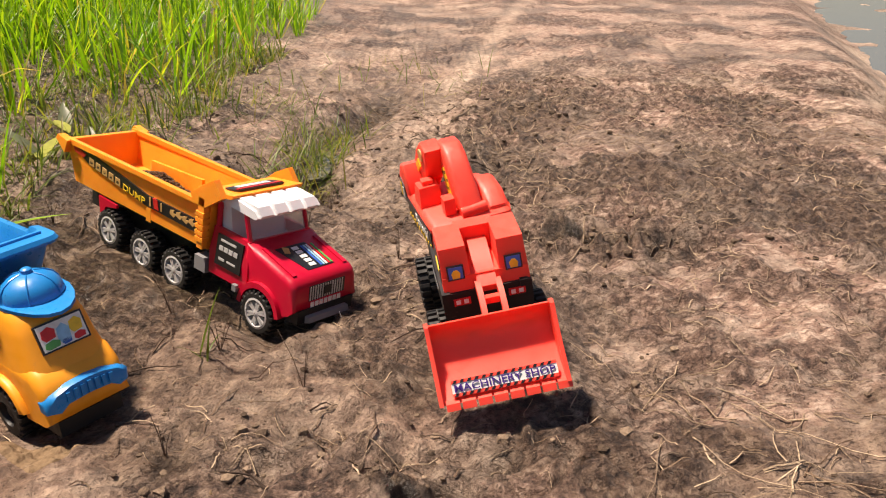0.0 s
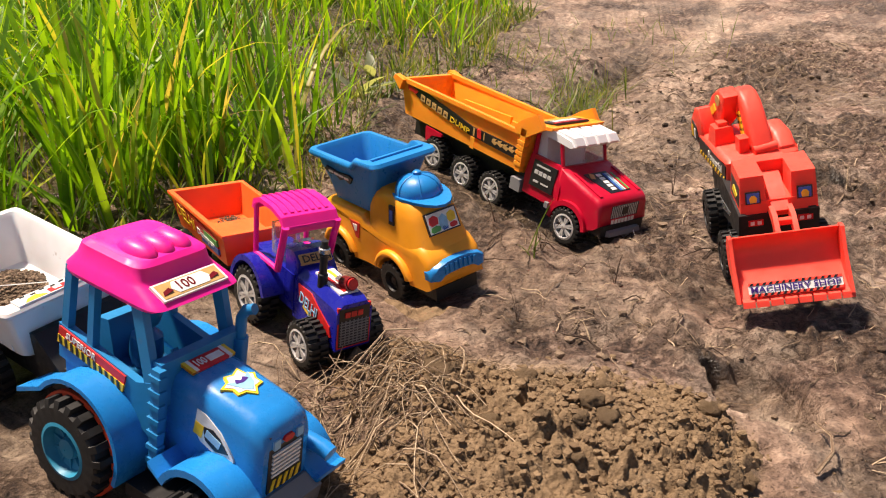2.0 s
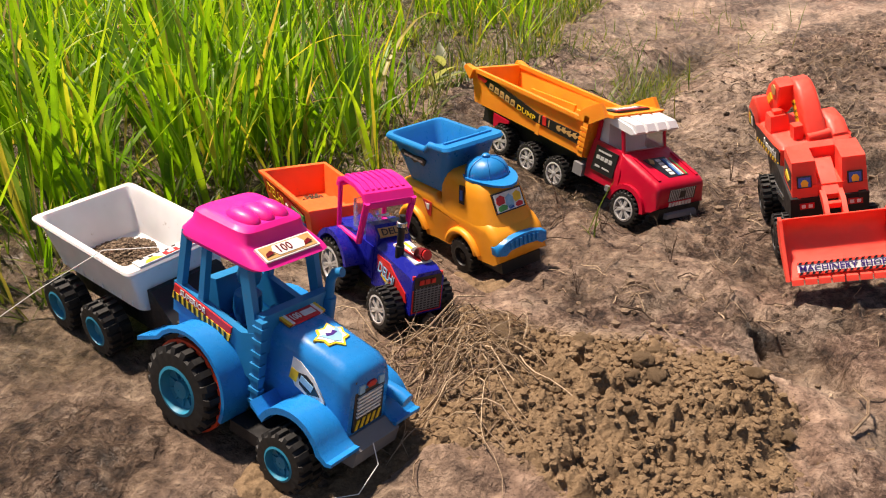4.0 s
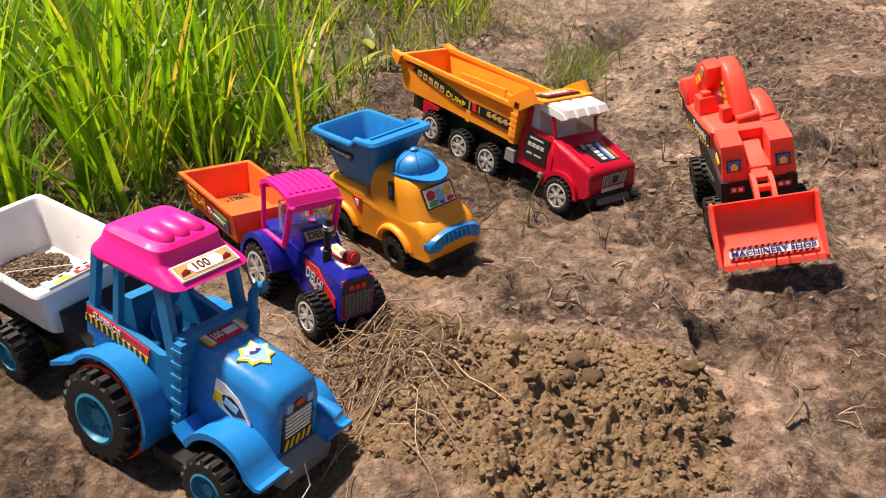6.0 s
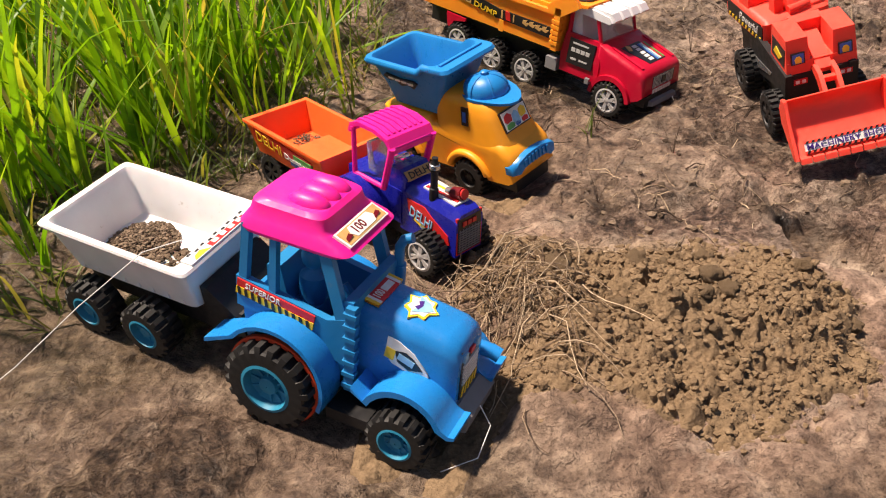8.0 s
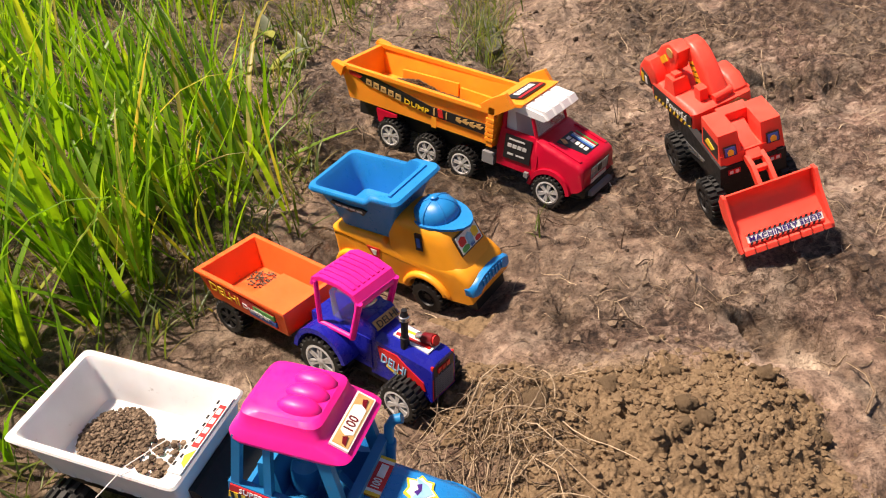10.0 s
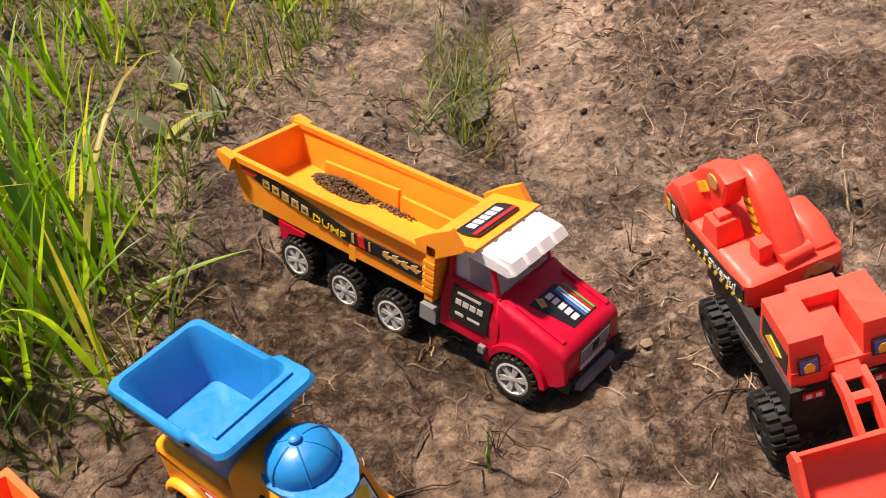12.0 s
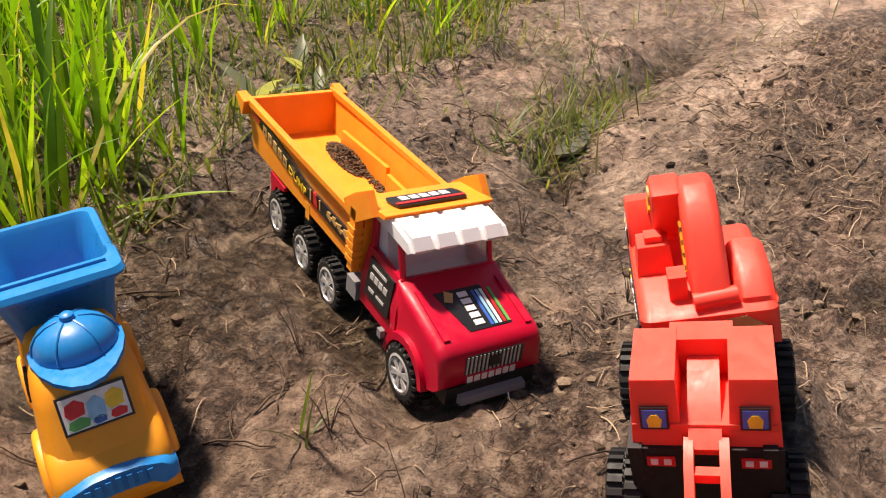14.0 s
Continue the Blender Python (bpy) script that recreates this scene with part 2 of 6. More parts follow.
def rings(bm, loops, cap=True, closed=False):
    """A skin over loops of points, all with the same count."""
    vs = [[bm.verts.new(p) for p in loop] for loop in loops]
    k = len(vs[0])
    pairs = list(zip(vs, vs[1:])) + ([(vs[-1], vs[0])] if closed else [])
    for a, c in pairs:
        for i in range(k):
            bm.faces.new((a[i], a[(i + 1) % k], c[(i + 1) % k], c[i]))
    if cap and not closed:
        bm.faces.new(vs[0][::-1])
        bm.faces.new(vs[-1])
    return bm


def rect(x0, x1, y0, y1, z):
    return [(x0, y0, z), (x1, y0, z), (x1, y1, z), (x0, y1, z)]


def box(x0, x1, y0, y1, z0, z1, soft=0.0, bm=None, top=None):
    """A block; top = (x0, x1, y0, y1) of its upper face where it tapers."""
    own = bm or bmesh.new()
    made = bmesh.new() if bm else own
    rings(made, [rect(x0, x1, y0, y1, z0), rect(*(top or (x0, x1, y0, y1)), z1)])
    if soft:
        soften(made, soft)
    if bm:
        join(bm, made)
    return own


def join(bm, other):
    me = bpy.data.meshes.new("temp")
    other.to_mesh(me)
    other.free()
    bm.from_mesh(me)
    bpy.data.meshes.remove(me)
    return bm


def prism(profile, y0, y1, soft=0.0, inset=0.0):
    """A side outline of (x, z) points drawn out from y0 to y1."""
    bm = bmesh.new()
    rings(bm, [[(x, y0, z) for x, z in profile], [(x, y1, z) for x, z in profile]])
    if soft:
        soften(bm, soft)
    return bm


def round_prism(profile, y0, y1, r, keep_below=-9.0, steps=4):
    """As prism, with its upper outline rolled over at both sides; points below keep_below stay."""
    k = len(profile)
    area = sum(profile[i][0] * profile[(i + 1) % k][1] - profile[(i + 1) % k][0] * profile[i][1] for i in range(k))
    s = 1 if area > 0 else -1
    normals = []
    for i in range(k):
        (ax, az), (bx, bz) = profile[i - 1], profile[(i + 1) % k]
        n_ = Vector((-(bz - az), bx - ax)) * s
        n_ = n_.normalized() if n_.length else n_
        normals.append(n_ if profile[i][1] > keep_below else Vector((0, 0)))
    loops = [(y0 + r * (1 - math.cos(math.pi / 2 * j / steps)), r * (1 - math.sin(math.pi / 2 * j / steps))) for j in range(steps + 1)]
    loops += [(y1 - (y - y0), d) for y, d in loops[::-1]]
    return rings(bmesh.new(), [[(x + n_.x * d, y, z + n_.y * d) for (x, z), n_ in zip(profile, normals)] for y, d in loops])


def oval(x0, x1, y0, y1, z, power=4.0, count=28, tilt=0.0):
    """A rounded-rectangle loop."""
    out = []
    for k in range(count):
        a = math.tau * (k + 0.5) / count
        c, q = math.cos(a), math.sin(a)
        u = math.copysign(abs(c) ** (2 / power), c)
        v = math.copysign(abs(q) ** (2 / power), q)
        out.append(((x0 + x1) / 2 + (x1 - x0) / 2 * u, (y0 + y1) / 2 + (y1 - y0) / 2 * v, z + tilt * u))
    return out


def tube(points, radius, sides=8, bm=None, taper=1.0):
    bm = bm or bmesh.new()
    pts = [Vector(p) for p in points]
    loops = []
    for i, p in enumerate(pts):
        d = (pts[min(i + 1, len(pts) - 1)] - pts[max(i - 1, 0)]).normalized()
        a = d.orthogonal().normalized() if i == 0 else (side - d * side.dot(d)).normalized()
        side = a
        c = d.cross(a)
        r = radius * (1 + (taper - 1) * i / max(1, len(pts) - 1))
        loops.append([p + (a * math.cos(k * math.tau / sides) + c * math.sin(k * math.tau / sides)) * r for k in range(sides)])
    return rings(bm, loops)


def lathe_y(profile, segments=28, centre=(0, 0, 0)):
    """A closed outline of (radius, y) turned round the y axis."""
    cx, cy, cz = centre
    loops = []
    for k in range(segments):
        a = math.tau * k / segments
        loops.append([(cx + r * math.cos(a), cy + y, cz + r * math.sin(a)) for r, y in profile])
    return rings(bmesh.new(), loops, closed=True)


def lathe_z(profile, segments=24, centre=(0, 0, 0), squash=1.0):
    cx, cy, cz = centre
    return rings(bmesh.new(), [[(cx + r * math.cos(math.tau * k / segments), cy + squash * r * math.sin(math.tau * k / segments), cz + z) for k in range(segments)] for r, z in profile])


def shell(outer, inner, soft=0.0):
    """An open tray: outer loops from the floor up, inner loops from the rim down."""
    bm = rings(bmesh.new(), outer + inner)
    if soft:
        soften(bm, soft)
    return bm


def stand(place, heading, pitch, roll):
    """A pose that faces heading, nose up by pitch, left side up by roll; x forward, y left, z up."""
    h, p, r = radians(heading), radians(pitch), radians(roll)
    f = Vector((math.cos(h) * math.cos(p), math.sin(h) * math.cos(p), math.sin(p)))
    side = Vector((0, 0, 1)).cross(f).normalized()
    up = f.cross(side)
    left = math.cos(r) * side + math.sin(r) * up
    up = f.cross(left)
    m = Matrix((f, left, up)).transposed().to_4x4()
    m.translation = place
    return m


def thing(name, label, category, m, group=""):
    ob = new(name)
    ob.empty_display_size = 0.02
    ob.matrix_world = m
    return tagged(ob, label, category, group)


def panel(name, parent, corner, u, v, w, h, material, label="", thick=0.0006, shape=None):
    """A sticker: a thin plate from corner along u (width w) and v (height h)."""
    u, v = Vector(u).normalized(), Vector(v).normalized()
    v = (v - u * v.dot(u)).normalized()
    nrm = u.cross(v)
    c = Vector(corner)
    shape = shape or [(0, 0), (1, 0), (1, 1), (0, 1)]
    bm = rings(bmesh.new(), [[c + u * (a * w) + v * (d * h) + nrm * k for a, d in shape] for k in (-0.0012, thick)])
    return part(name, bm, material, parent, label)


def lettering(words, parent, corner, u, v, w, h, material, lift=0.0011, slant=0.0):
    """Raised print from the built-in font, set into a box w by h."""
    cu = bpy.data.curves.new("lettering", "FONT")
    cu.body, cu.extrude, cu.resolution_u, cu.shear = words, 0.01, 2, slant
    cu.offset = 0.006
    ob = bpy.data.objects.new("lettering", cu)
    me = bpy.data.meshes.new_from_object(ob)
    bpy.data.objects.remove(ob)
    co = np.empty(len(me.vertices) * 3)
    me.vertices.foreach_get("co", co)
    co = co.reshape(-1, 3)
    lo, hi = co.min(0), co.max(0)
    u, v = Vector(u).normalized(), Vector(v).normalized()
    v = (v - u * v.dot(u)).normalized()
    nrm = u.cross(v)
    q = (co - lo) / np.maximum(hi - lo, 1e-6)
    res = np.array(corner) + q[:, :1] * w * np.array(u) + q[:, 1:2] * h * np.array(v) + (lift - 0.0005 + q[:, 2:] * 0.0005) * np.array(nrm)
    me.vertices.foreach_set("co", res.ravel())
    me.materials.clear()
    me.update()
    return hang("lettering", me, material, parent)


wheel_meshes = {}


def wheel(parent, x, y, z, r, w, side, rim_material, kind="spokes", lugs=22):
    """A tyre with lugs and its rim; y is the outer face, side +1 on the left, -1 on the right."""
    key = (r, w, kind, lugs)
    if key not in wheel_meshes:
        loops = []
        for k in range(lugs * 4):
            ang = math.tau * ((k // 4) + (0.0, 0.44, 0.5, 0.94)[k % 4]) / lugs
            ra, rb = (r * 1.05, r * 0.94) if k % 4 < 2 else (r * 0.94, r * 1.05)
            ri = r * (0.72 if kind == "spokes" else 0.60)
            prof = [(ri, -w), (r * 0.90, -w), (ra, -w * 0.94), (ra, -w * 0.53), (rb, -w * 0.47), (rb, -w * 0.06), (r * 0.90, 0), (ri, 0), (ri - r * 0.06, -w * 0.2), (ri - r * 0.06, -w * 0.8)]
            loops.append([(q * math.cos(ang), y_, q * math.sin(ang)) for q, y_ in prof])
        bm = rings(bmesh.new(), loops, closed=True)
        tyre = bpy.data.meshes.new("wheel")
        bmesh.ops.recalc_face_normals(bm, faces=bm.faces)
        bm.to_mesh(tyre)
        bm.free()
        R = r * (0.72 if kind == "spokes" else 0.60)
        if kind == "spokes":
            bm = lathe_y([(R, -w * 0.75), (R, -0.0002), (R * 0.86, 0.0004), (R * 0.80, -w * 0.12), (R * 0.80, -w * 0.75)], 32)
            join(bm, lathe_y([(0.0005, -w * 0.3), (R * 0.26, -w * 0.3), (R * 0.24, -w * 0.02), (R * 0.1, w * 0.02), (0.0005, w * 0.02)], 16))
            for k in range(6):
                for off in (-0.14, 0.14):
                    a = math.tau * k / 6 + off
                    sp = box(-R * 0.075, R * 0.075, -w * 0.22, -w * 0.02, R * 0.18, R * 0.86)
                    bmesh.ops.rotate(sp, verts=sp.verts, matrix=Matrix.Rotation(a, 3, "Y"))
                    join(bm, sp)
        else:
            bm = lathe_y([(0.0005, -w * 0.6), (R, -w * 0.6), (R, 0.0), (R * 0.88, 0.0006), (R * 0.78, -w * 0.22), (R * 0.4, -w * 0.28), (R * 0.34, -w * 0.12), (R * 0.12, -w * 0.08), (0.0005, -w * 0.08)], 32)
            for k in range(10):
                a = math.tau * k / 10
                rib = box(-R * 0.035, R * 0.035, -w * 0.30, -w * 0.2, R * 0.3, R * 0.8)
                bmesh.ops.rotate(rib, verts=rib.verts, matrix=Matrix.Rotation(a, 3, "Y"))
                join(bm, rib)
        rim = bpy.data.meshes.new("rim")
        bmesh.ops.recalc_face_normals(bm, faces=bm.faces)
        bm.to_mesh(rim)
        bm.free()
        wheel_meshes[key] = tyre, rim
    tyre, rim = wheel_meshes[key]
    turn = pose(x, y, z, 0, 0, 0 if side > 0 else 180)
    a = hang("wheel", tyre, RUBBER, parent)
    a.matrix_local = turn @ pose(0, 0, 0, 0, random.uniform(0, 60), 0)
    if not rim.materials:
        rim.materials.append(rim_material)
        rim.shade_smooth()
        rim.set_sharp_from_angle(angle=radians(35))
    c = new("rim", rim)
    c.parent = a
    return a


# ---- ground ----
PADS = [
    (stand((-0.187, 0.831, 0.014), -39, -8.6, -4), -0.28, 0.03, 0.0, 0.10, -0.0235),
    (stand((-0.009, 0.743, 0.025), -83, -8.6, 10), -0.13, 0.08, 0.0, 0.11, -0.0265),
    (stand((-0.33, 0.66, 0.026), -40, 0, 5), -0.14, 0.04, -0.02, 0.05, -0.040),
    (stand((-0.388, 0.459, 0.020), -40, -6, -4), -0.25, 0.02, 0.0, 0.08, -0.0205),
    (stand((-0.385, 0.234, 0.005), -20, -9, -4), -0.15, 0.03, 0.0, 0.13, -0.0275),
    (stand((-0.606, 0.328, 0.038), -24, -5, 4), -0.09, 0.02, 0.0, 0.13, -0.0230),
]


def lattice(ix, iy, seed):
    h = (ix * 374761393 + iy * 668265263 + seed * 974634541) & 0x7FFFFFFF
    h = ((h ^ (h >> 13)) * 1274126177) & 0x7FFFFFFF
    return ((h ^ (h >> 16)) & 0xFFFF) / 65535.0


def value(x, y, seed):
    ix, iy = np.floor(x).astype(np.int64), np.floor(y).astype(np.int64)
    fx, fy = x - ix, y - iy
    fx, fy = fx * fx * (3 - 2 * fx), fy * fy * (3 - 2 * fy)
    a = lattice(ix, iy, seed) * (1 - fx) + lattice(ix + 1, iy, seed) * fx
    c = lattice(ix, iy + 1, seed) * (1 - fx) + lattice(ix + 1, iy + 1, seed) * fx
    return (a * (1 - fy) + c * fy) * 2 - 1


def fbm(x, y, scale, octaves, seed, gain=0.5):
    total, amp = 0.0, 1.0
    for k in range(octaves):
        total = total + amp * value(x * scale * 2**k + 17.3 * k, y * scale * 2**k - 9.1 * k, seed + k)
        amp *= gain
    return total


def step(a, c, v):
    u = np.clip((v - a) / (c - a), 0, 1)
    return u * u * (3 - 2 * u)


def bell(x, y, cx, cy, rx, ry, turn=0.0):
    c, s = math.cos(turn), math.sin(turn)
    dx, dy = x - cx, y - cy
    return np.exp(-(((dx * c + dy * s) / rx) ** 2 + ((-dx * s + dy * c) / ry) ** 2))


def field_edge(y):
    """Where the rice begins: x along the bank."""
    return -0.565 - 0.10 * step(0.85, 0.55, y) - 0.10 * step(0.62, 0.40, y) + 0.09 * step(1.25, 1.75, y) + 0.02 * np.sin(y * 9)


def ditch_x(y):
    return -0.20 + 0.10 * (y - 1.25) + 0.03 * np.sin(y * 7)


def bank(x, y):
    x0 = -0.45 + 0.25 * np.clip((y - 0.2) / 0.8, 0, 1)
    u = (x0 - x) / 0.06
    rise = 0.06 * (np.log1p(np.exp(-np.abs(u))) + np.maximum(u, 0))
    rise = 0.09 * (1 - np.exp(-rise * 0.2 / 0.09))
    z = rise + 0.035 * (np.clip(y, -1, 2.2) - 0.75) - 0.003
    z = z - 0.036 * np.exp(-(((x - ditch_x(y)) / 0.05) ** 2)) * step(1.15, 1.35, y) * step(2.2, 1.8, y)
    crest = 0.47 + 0.33 * (y - 1.0)
    z = z + 0.02 * step(0.1, 0.35, x) * step(0.8, 1.5, y) - 0.13 * step(0.10, 0.42, x - crest)
    return z


def pile(x, y):
    m = bell(x, y, -0.15, 0.385, 0.125, 0.105, 0.2) + 0.45 * bell(x, y, -0.27, 0.47, 0.07, 0.06) + 0.35 * bell(x, y, -0.06, 0.40, 0.06, 0.07)
    return np.clip(m, 0, 1.15)


def footprint(x, y):
    """1 inside an old footprint, 0 outside, with an uneven edge."""
    c, q = math.cos(-0.75), math.sin(-0.75)
    dx, dy = x - 0.012, y - 0.526
    e = np.sqrt(((dx * c + dy * q) / 0.060) ** 2 + ((-dx * q + dy * c) / 0.042) ** 2) + 0.16 * fbm(x, y, 34, 2, 65)
    return step(1.08, 0.80, e)


def rough_zone(x, y):
    """Churned, clod-strewn mud."""
    z = 1.0 * bell(x, y, 0.19, 1.05, 0.15, 0.04, -0.12) + 0.35 * bell(x, y, 0.0, 0.60, 0.07, 0.03, -0.3) + 0.7 * bell(x, y, 0.14, 1.75, 0.13, 0.45, -0.35)
    z = z + 0.55 * bell(x, y, -0.33, 1.25, 0.07, 0.14, -0.4) + 0.5 * bell(x, y, -0.06, 0.9, 0.09, 0.12) + 0.4 * bell(x, y, -0.16, 0.62, 0.18, 0.05)
    return np.clip(z + 0.5 * bell(x, y, 0.1, 1.3, 0.15, 0.2), 0, 1)


def soft_side(x, y):
    """1 on the soft damp mud beside the field, 0 on the fibrous dry bank."""
    return step(0.02, -0.16, x - 0.10 * (y - 1.0) + 0.05 * fbm(x, y, 6, 2, 231)) * step(5.0, 3.5, y)


def crumb_zone(x, y):
    """Patches of trodden, crumbling mud between smoother dried ones."""
    wx, wy = x + 0.03 * fbm(x, y, 9, 2, 201), y + 0.03 * fbm(x, y, 9, 2, 203)
    shift = 0.02 + 0.28 * soft_side(x, y)
    z = step(shift - 0.25, shift + 0.25, fbm(wx, wy, 5.5, 3, 207, 0.6)) + 0.9 * rough_zone(x, y)
    return np.clip(z, 0, 1) * (1 - np.minimum(pile(x, y) * 3, 1)) * (1 - 0.9 * track(x, y)) * (1 - footprint(x, y))


def track(x, y):
    """The smooth trodden strip that runs along the bank."""
    return np.exp(-(((x - (-0.10 + 0.16 * (y - 1.2))) / 0.055) ** 2)) * step(1.05, 1.4, y)


def billow(x, y, scale, octaves, seed, gain=0.5):
    """Rounded lumps parted by sharp valleys, 0 to about 1."""
    total, amp = 0.0, 1.0
    for k in range(octaves):
        total = total + amp * np.abs(value(x * scale * 2**k + 5.7 * k, y * scale * 2**k + 3.1 * k, seed + k))
        amp *= gain
    return total


def surface(x, y):
    z = bank(x, y)
    near = step(5.0, 2.5, y) * step(2.2, 1.2, np.abs(x))
    wx, wy = x + 0.010 * fbm(x, y, 26, 2, 211), y + 0.010 * fbm(x, y, 26, 2, 213)
    c = crumb_zone(x, y) * near
    z = z + c * (0.0085 * (billow(wx, wy, 26, 3, 217, 0.55) - 0.45) + 0.0040 * (billow(wx, wy, 75, 2, 219) - 0.3))
    cut = np.exp(-((fbm(wx, wy, 13, 3, 223, 0.55) / 0.055) ** 2)) * step(0.1, 0.5, fbm(x, y, 4.5, 2, 227) + 0.35 * c)
    z = z - 0.0075 * cut * near * (1 - 0.5 * soft_side(x, y))
    z = z + 0.0028 * soft_side(x, y) * near * fbm(x, y, 15, 3, 237, 0.55)
    z = z + 0.008 * fbm(x, y, 5, 3, 3) + near * 0.0045 * (0.4 - np.abs(fbm(x, y, 17, 3, 14, 0.6))) * step(0.6, 0.8, y + 0.3 * x) + near * 0.005 * fbm(x, y, 22, 4, 11, 0.6)
    lumps = np.abs(fbm(x, y, 40, 3, 23))
    z = z + rough_zone(x, y) * near * (0.024 * np.maximum(fbm(x, y, 20, 4, 31, 0.6), -0.4) + 0.008 * lumps)
    z = z + near * 0.0026 * fbm(x, y, 80, 2, 41, 0.7)
    p = pile(x, y)
    z = z + 0.034 * p + np.minimum(p * 2, 1) * 0.009 * fbm(wx, wy, 15, 2, 51, 0.5)
    f = footprint(x, y)
    z = z - 0.030 * f + 0.014 * bell(x, y, -0.03, 0.56, 0.045, 0.02, -0.3) * (1 + fbm(x, y, 40, 2, 61))
    rim = 0.012 * np.exp(-((y - 1.078 + 0.15 * (x - 0.2) - 0.02 * fbm(x, y, 9, 2, 71)) / 0.014) ** 2) * step(0.04, 0.1, x) * step(0.38, 0.30, x) * (1 + 0.8 * fbm(x, y, 30, 2, 75))
    crack = np.exp(-((y - 1.055 + 0.15 * (x - 0.2) - 0.02 * fbm(x, y, 9, 2, 71)) / 0.013) ** 2) * step(0.05, 0.1, x) * step(0.38, 0.30, x)
    slit = np.exp(-((y - 1.80 + 0.45 * (x - 0.62) - 0.03 * fbm(x, y, 8, 2, 73)) / 0.018) ** 2) * step(0.50, 0.56, x) * step(0.75, 0.69, x)
    return z + rim - 0.04 * crack - 0.04 * slit


def pressed(x, y, z):
    """The toys have settled into the mud: the ground meets their wheels."""
    for m, x0, x1, y0, y1, low in PADS:
        inv = m.inverted()
        n_ = m.to_3x3() @ Vector((0, 0, 1))
        o = m @ Vector((0, 0, low))
        plane = o.z - ((x - o.x) * n_.x + (y - o.y) * n_.y) / n_.z
        lx = inv[0][0] * x + inv[0][1] * y + inv[0][2] * plane + inv[0][3]
        ly = inv[1][0] * x + inv[1][1] * y + inv[1][2] * plane + inv[1][3]
        d = np.maximum(np.maximum(x0 - lx, lx - x1), np.maximum(y0 - ly, ly - y1))
        w = step(0.05, -0.005, d)
        rest = 0.0022 * fbm(x, y, 30, 3, 81) + 0.001 * fbm(x, y, 90, 2, 83)
        z = z * (1 - w) + (plane + rest) * w
    return z


def relief(x, y):
    return pressed(x, y, surface(x, y))


def axis(lo, hi, fine, far, growth=1.075):
    core = list(np.arange(lo, hi + fine / 2, fine))
    out, stepsize, v = [], fine, hi
    while v < far:
        stepsize *= growth
        v += stepsize
        out.append(v)
    back, stepsize, v = [], fine, lo
    while v > -far:
        stepsize *= growth
        v -= stepsize
        back.append(v)
    return np.array(back[::-1] + core + out)


def sheet(name, gx, gy, height):
    X, Y = np.meshgrid(gx, gy)
    Z = height(X, Y)
    nx, ny = len(gx), len(gy)
    idx = np.arange(nx * ny).reshape(ny, nx)
    quads = np.stack([idx[:-1, :-1], idx[:-1, 1:], idx[1:, 1:], idx[1:, :-1]], -1).reshape(-1, 4)
    me = bpy.data.meshes.new(name)
    me.vertices.add(nx * ny)
    me.vertices.foreach_set("co", np.stack([X, Y, Z], -1).ravel())
    me.loops.add(quads.size)
    me.loops.foreach_set("vertex_index", quads.ravel().astype(np.int32))
    me.polygons.add(len(quads))
    me.polygons.foreach_set("loop_start", np.arange(0, quads.size, 4, dtype=np.int32))
    me.update(calc_edges=True)
    me.shade_smooth()
    return me, X.ravel(), Y.ravel()


gx, gy = axis(-0.78, 0.72, 0.0034, 60), axis(0.16, 1.9, 0.0034, 60)
me, GX, GY = sheet("ground", gx, gy, relief)


def put_weight(me, name, values):
    a = me.attributes.new(name, "FLOAT", "POINT")
    a.data.foreach_set("value", np.clip(values, 0, 1).astype(np.float32))


mott = fbm(GX, GY, 6, 3, 91)
put_weight(me, "loose", np.minimum(pile(GX, GY) * 2.6, 1) * step(0.18, 0.5, pile(GX, GY) + 0.15 * mott) * 1.0)
put_weight(me, "straw", step(0.0, 0.25, GX - 0.02 + 0.12 * mott - 0.25 * step(1.0, 1.6, GY) * 0.4) * step(0.5, 0.75, GY))
patch = step(0.05, 0.60, fbm(GX, GY, 6.5, 4, 111, 0.55)) * step(0.0, 0.12, GX - field_edge(GY)) * (1 - np.minimum(pile(GX, GY) * 3, 1))
silt = step(-0.05, 0.15, GX - 1.0 - 0.36 * (GY - 2.2)) * step(1.2, 1.7, GY) * (0.45 + 0.5 * fbm(GX, GY, 3.0, 3, 301))
put_weight(me, "pale", np.maximum(np.maximum(silt, 0.25 * patch), np.maximum(0.95 * bell(GX, GY, 0.032, 0.512, 0.032, 0.017, -0.75), np.exp(-((GX - (-0.10 + 0.16 * (GY - 1.2))) / 0.05) ** 2) * step(1.0, 1.4, GY) * (0.40 + 0.3 * mott) + 0.35 * bell(GX, GY, -0.12, 0.66, 0.10, 0.035, -0.4))))
wet_and_shade = 0.9 * step(0.10, -0.06, GX - field_edge(GY) + 0.06 * mott)
wet_and_shade = np.maximum(wet_and_shade, np.exp(-(((GX - ditch_x(GY) + 0.01) / 0.06) ** 2)) * step(1.15, 1.3, GY) * step(2.4, 1.9, GY))
# darker along the raised lip, and inside the footprint around its pale floor
wet_and_shade = np.maximum(wet_and_shade, 0.9 * bell(GX, GY, -0.03, 0.565, 0.05, 0.014, -0.25))
wet_and_shade = np.maximum(wet_and_shade, 0.75 * footprint(GX, GY) * (1 - 1.2 * bell(GX, GY, 0.035, 0.510, 0.036, 0.020, -0.75)))
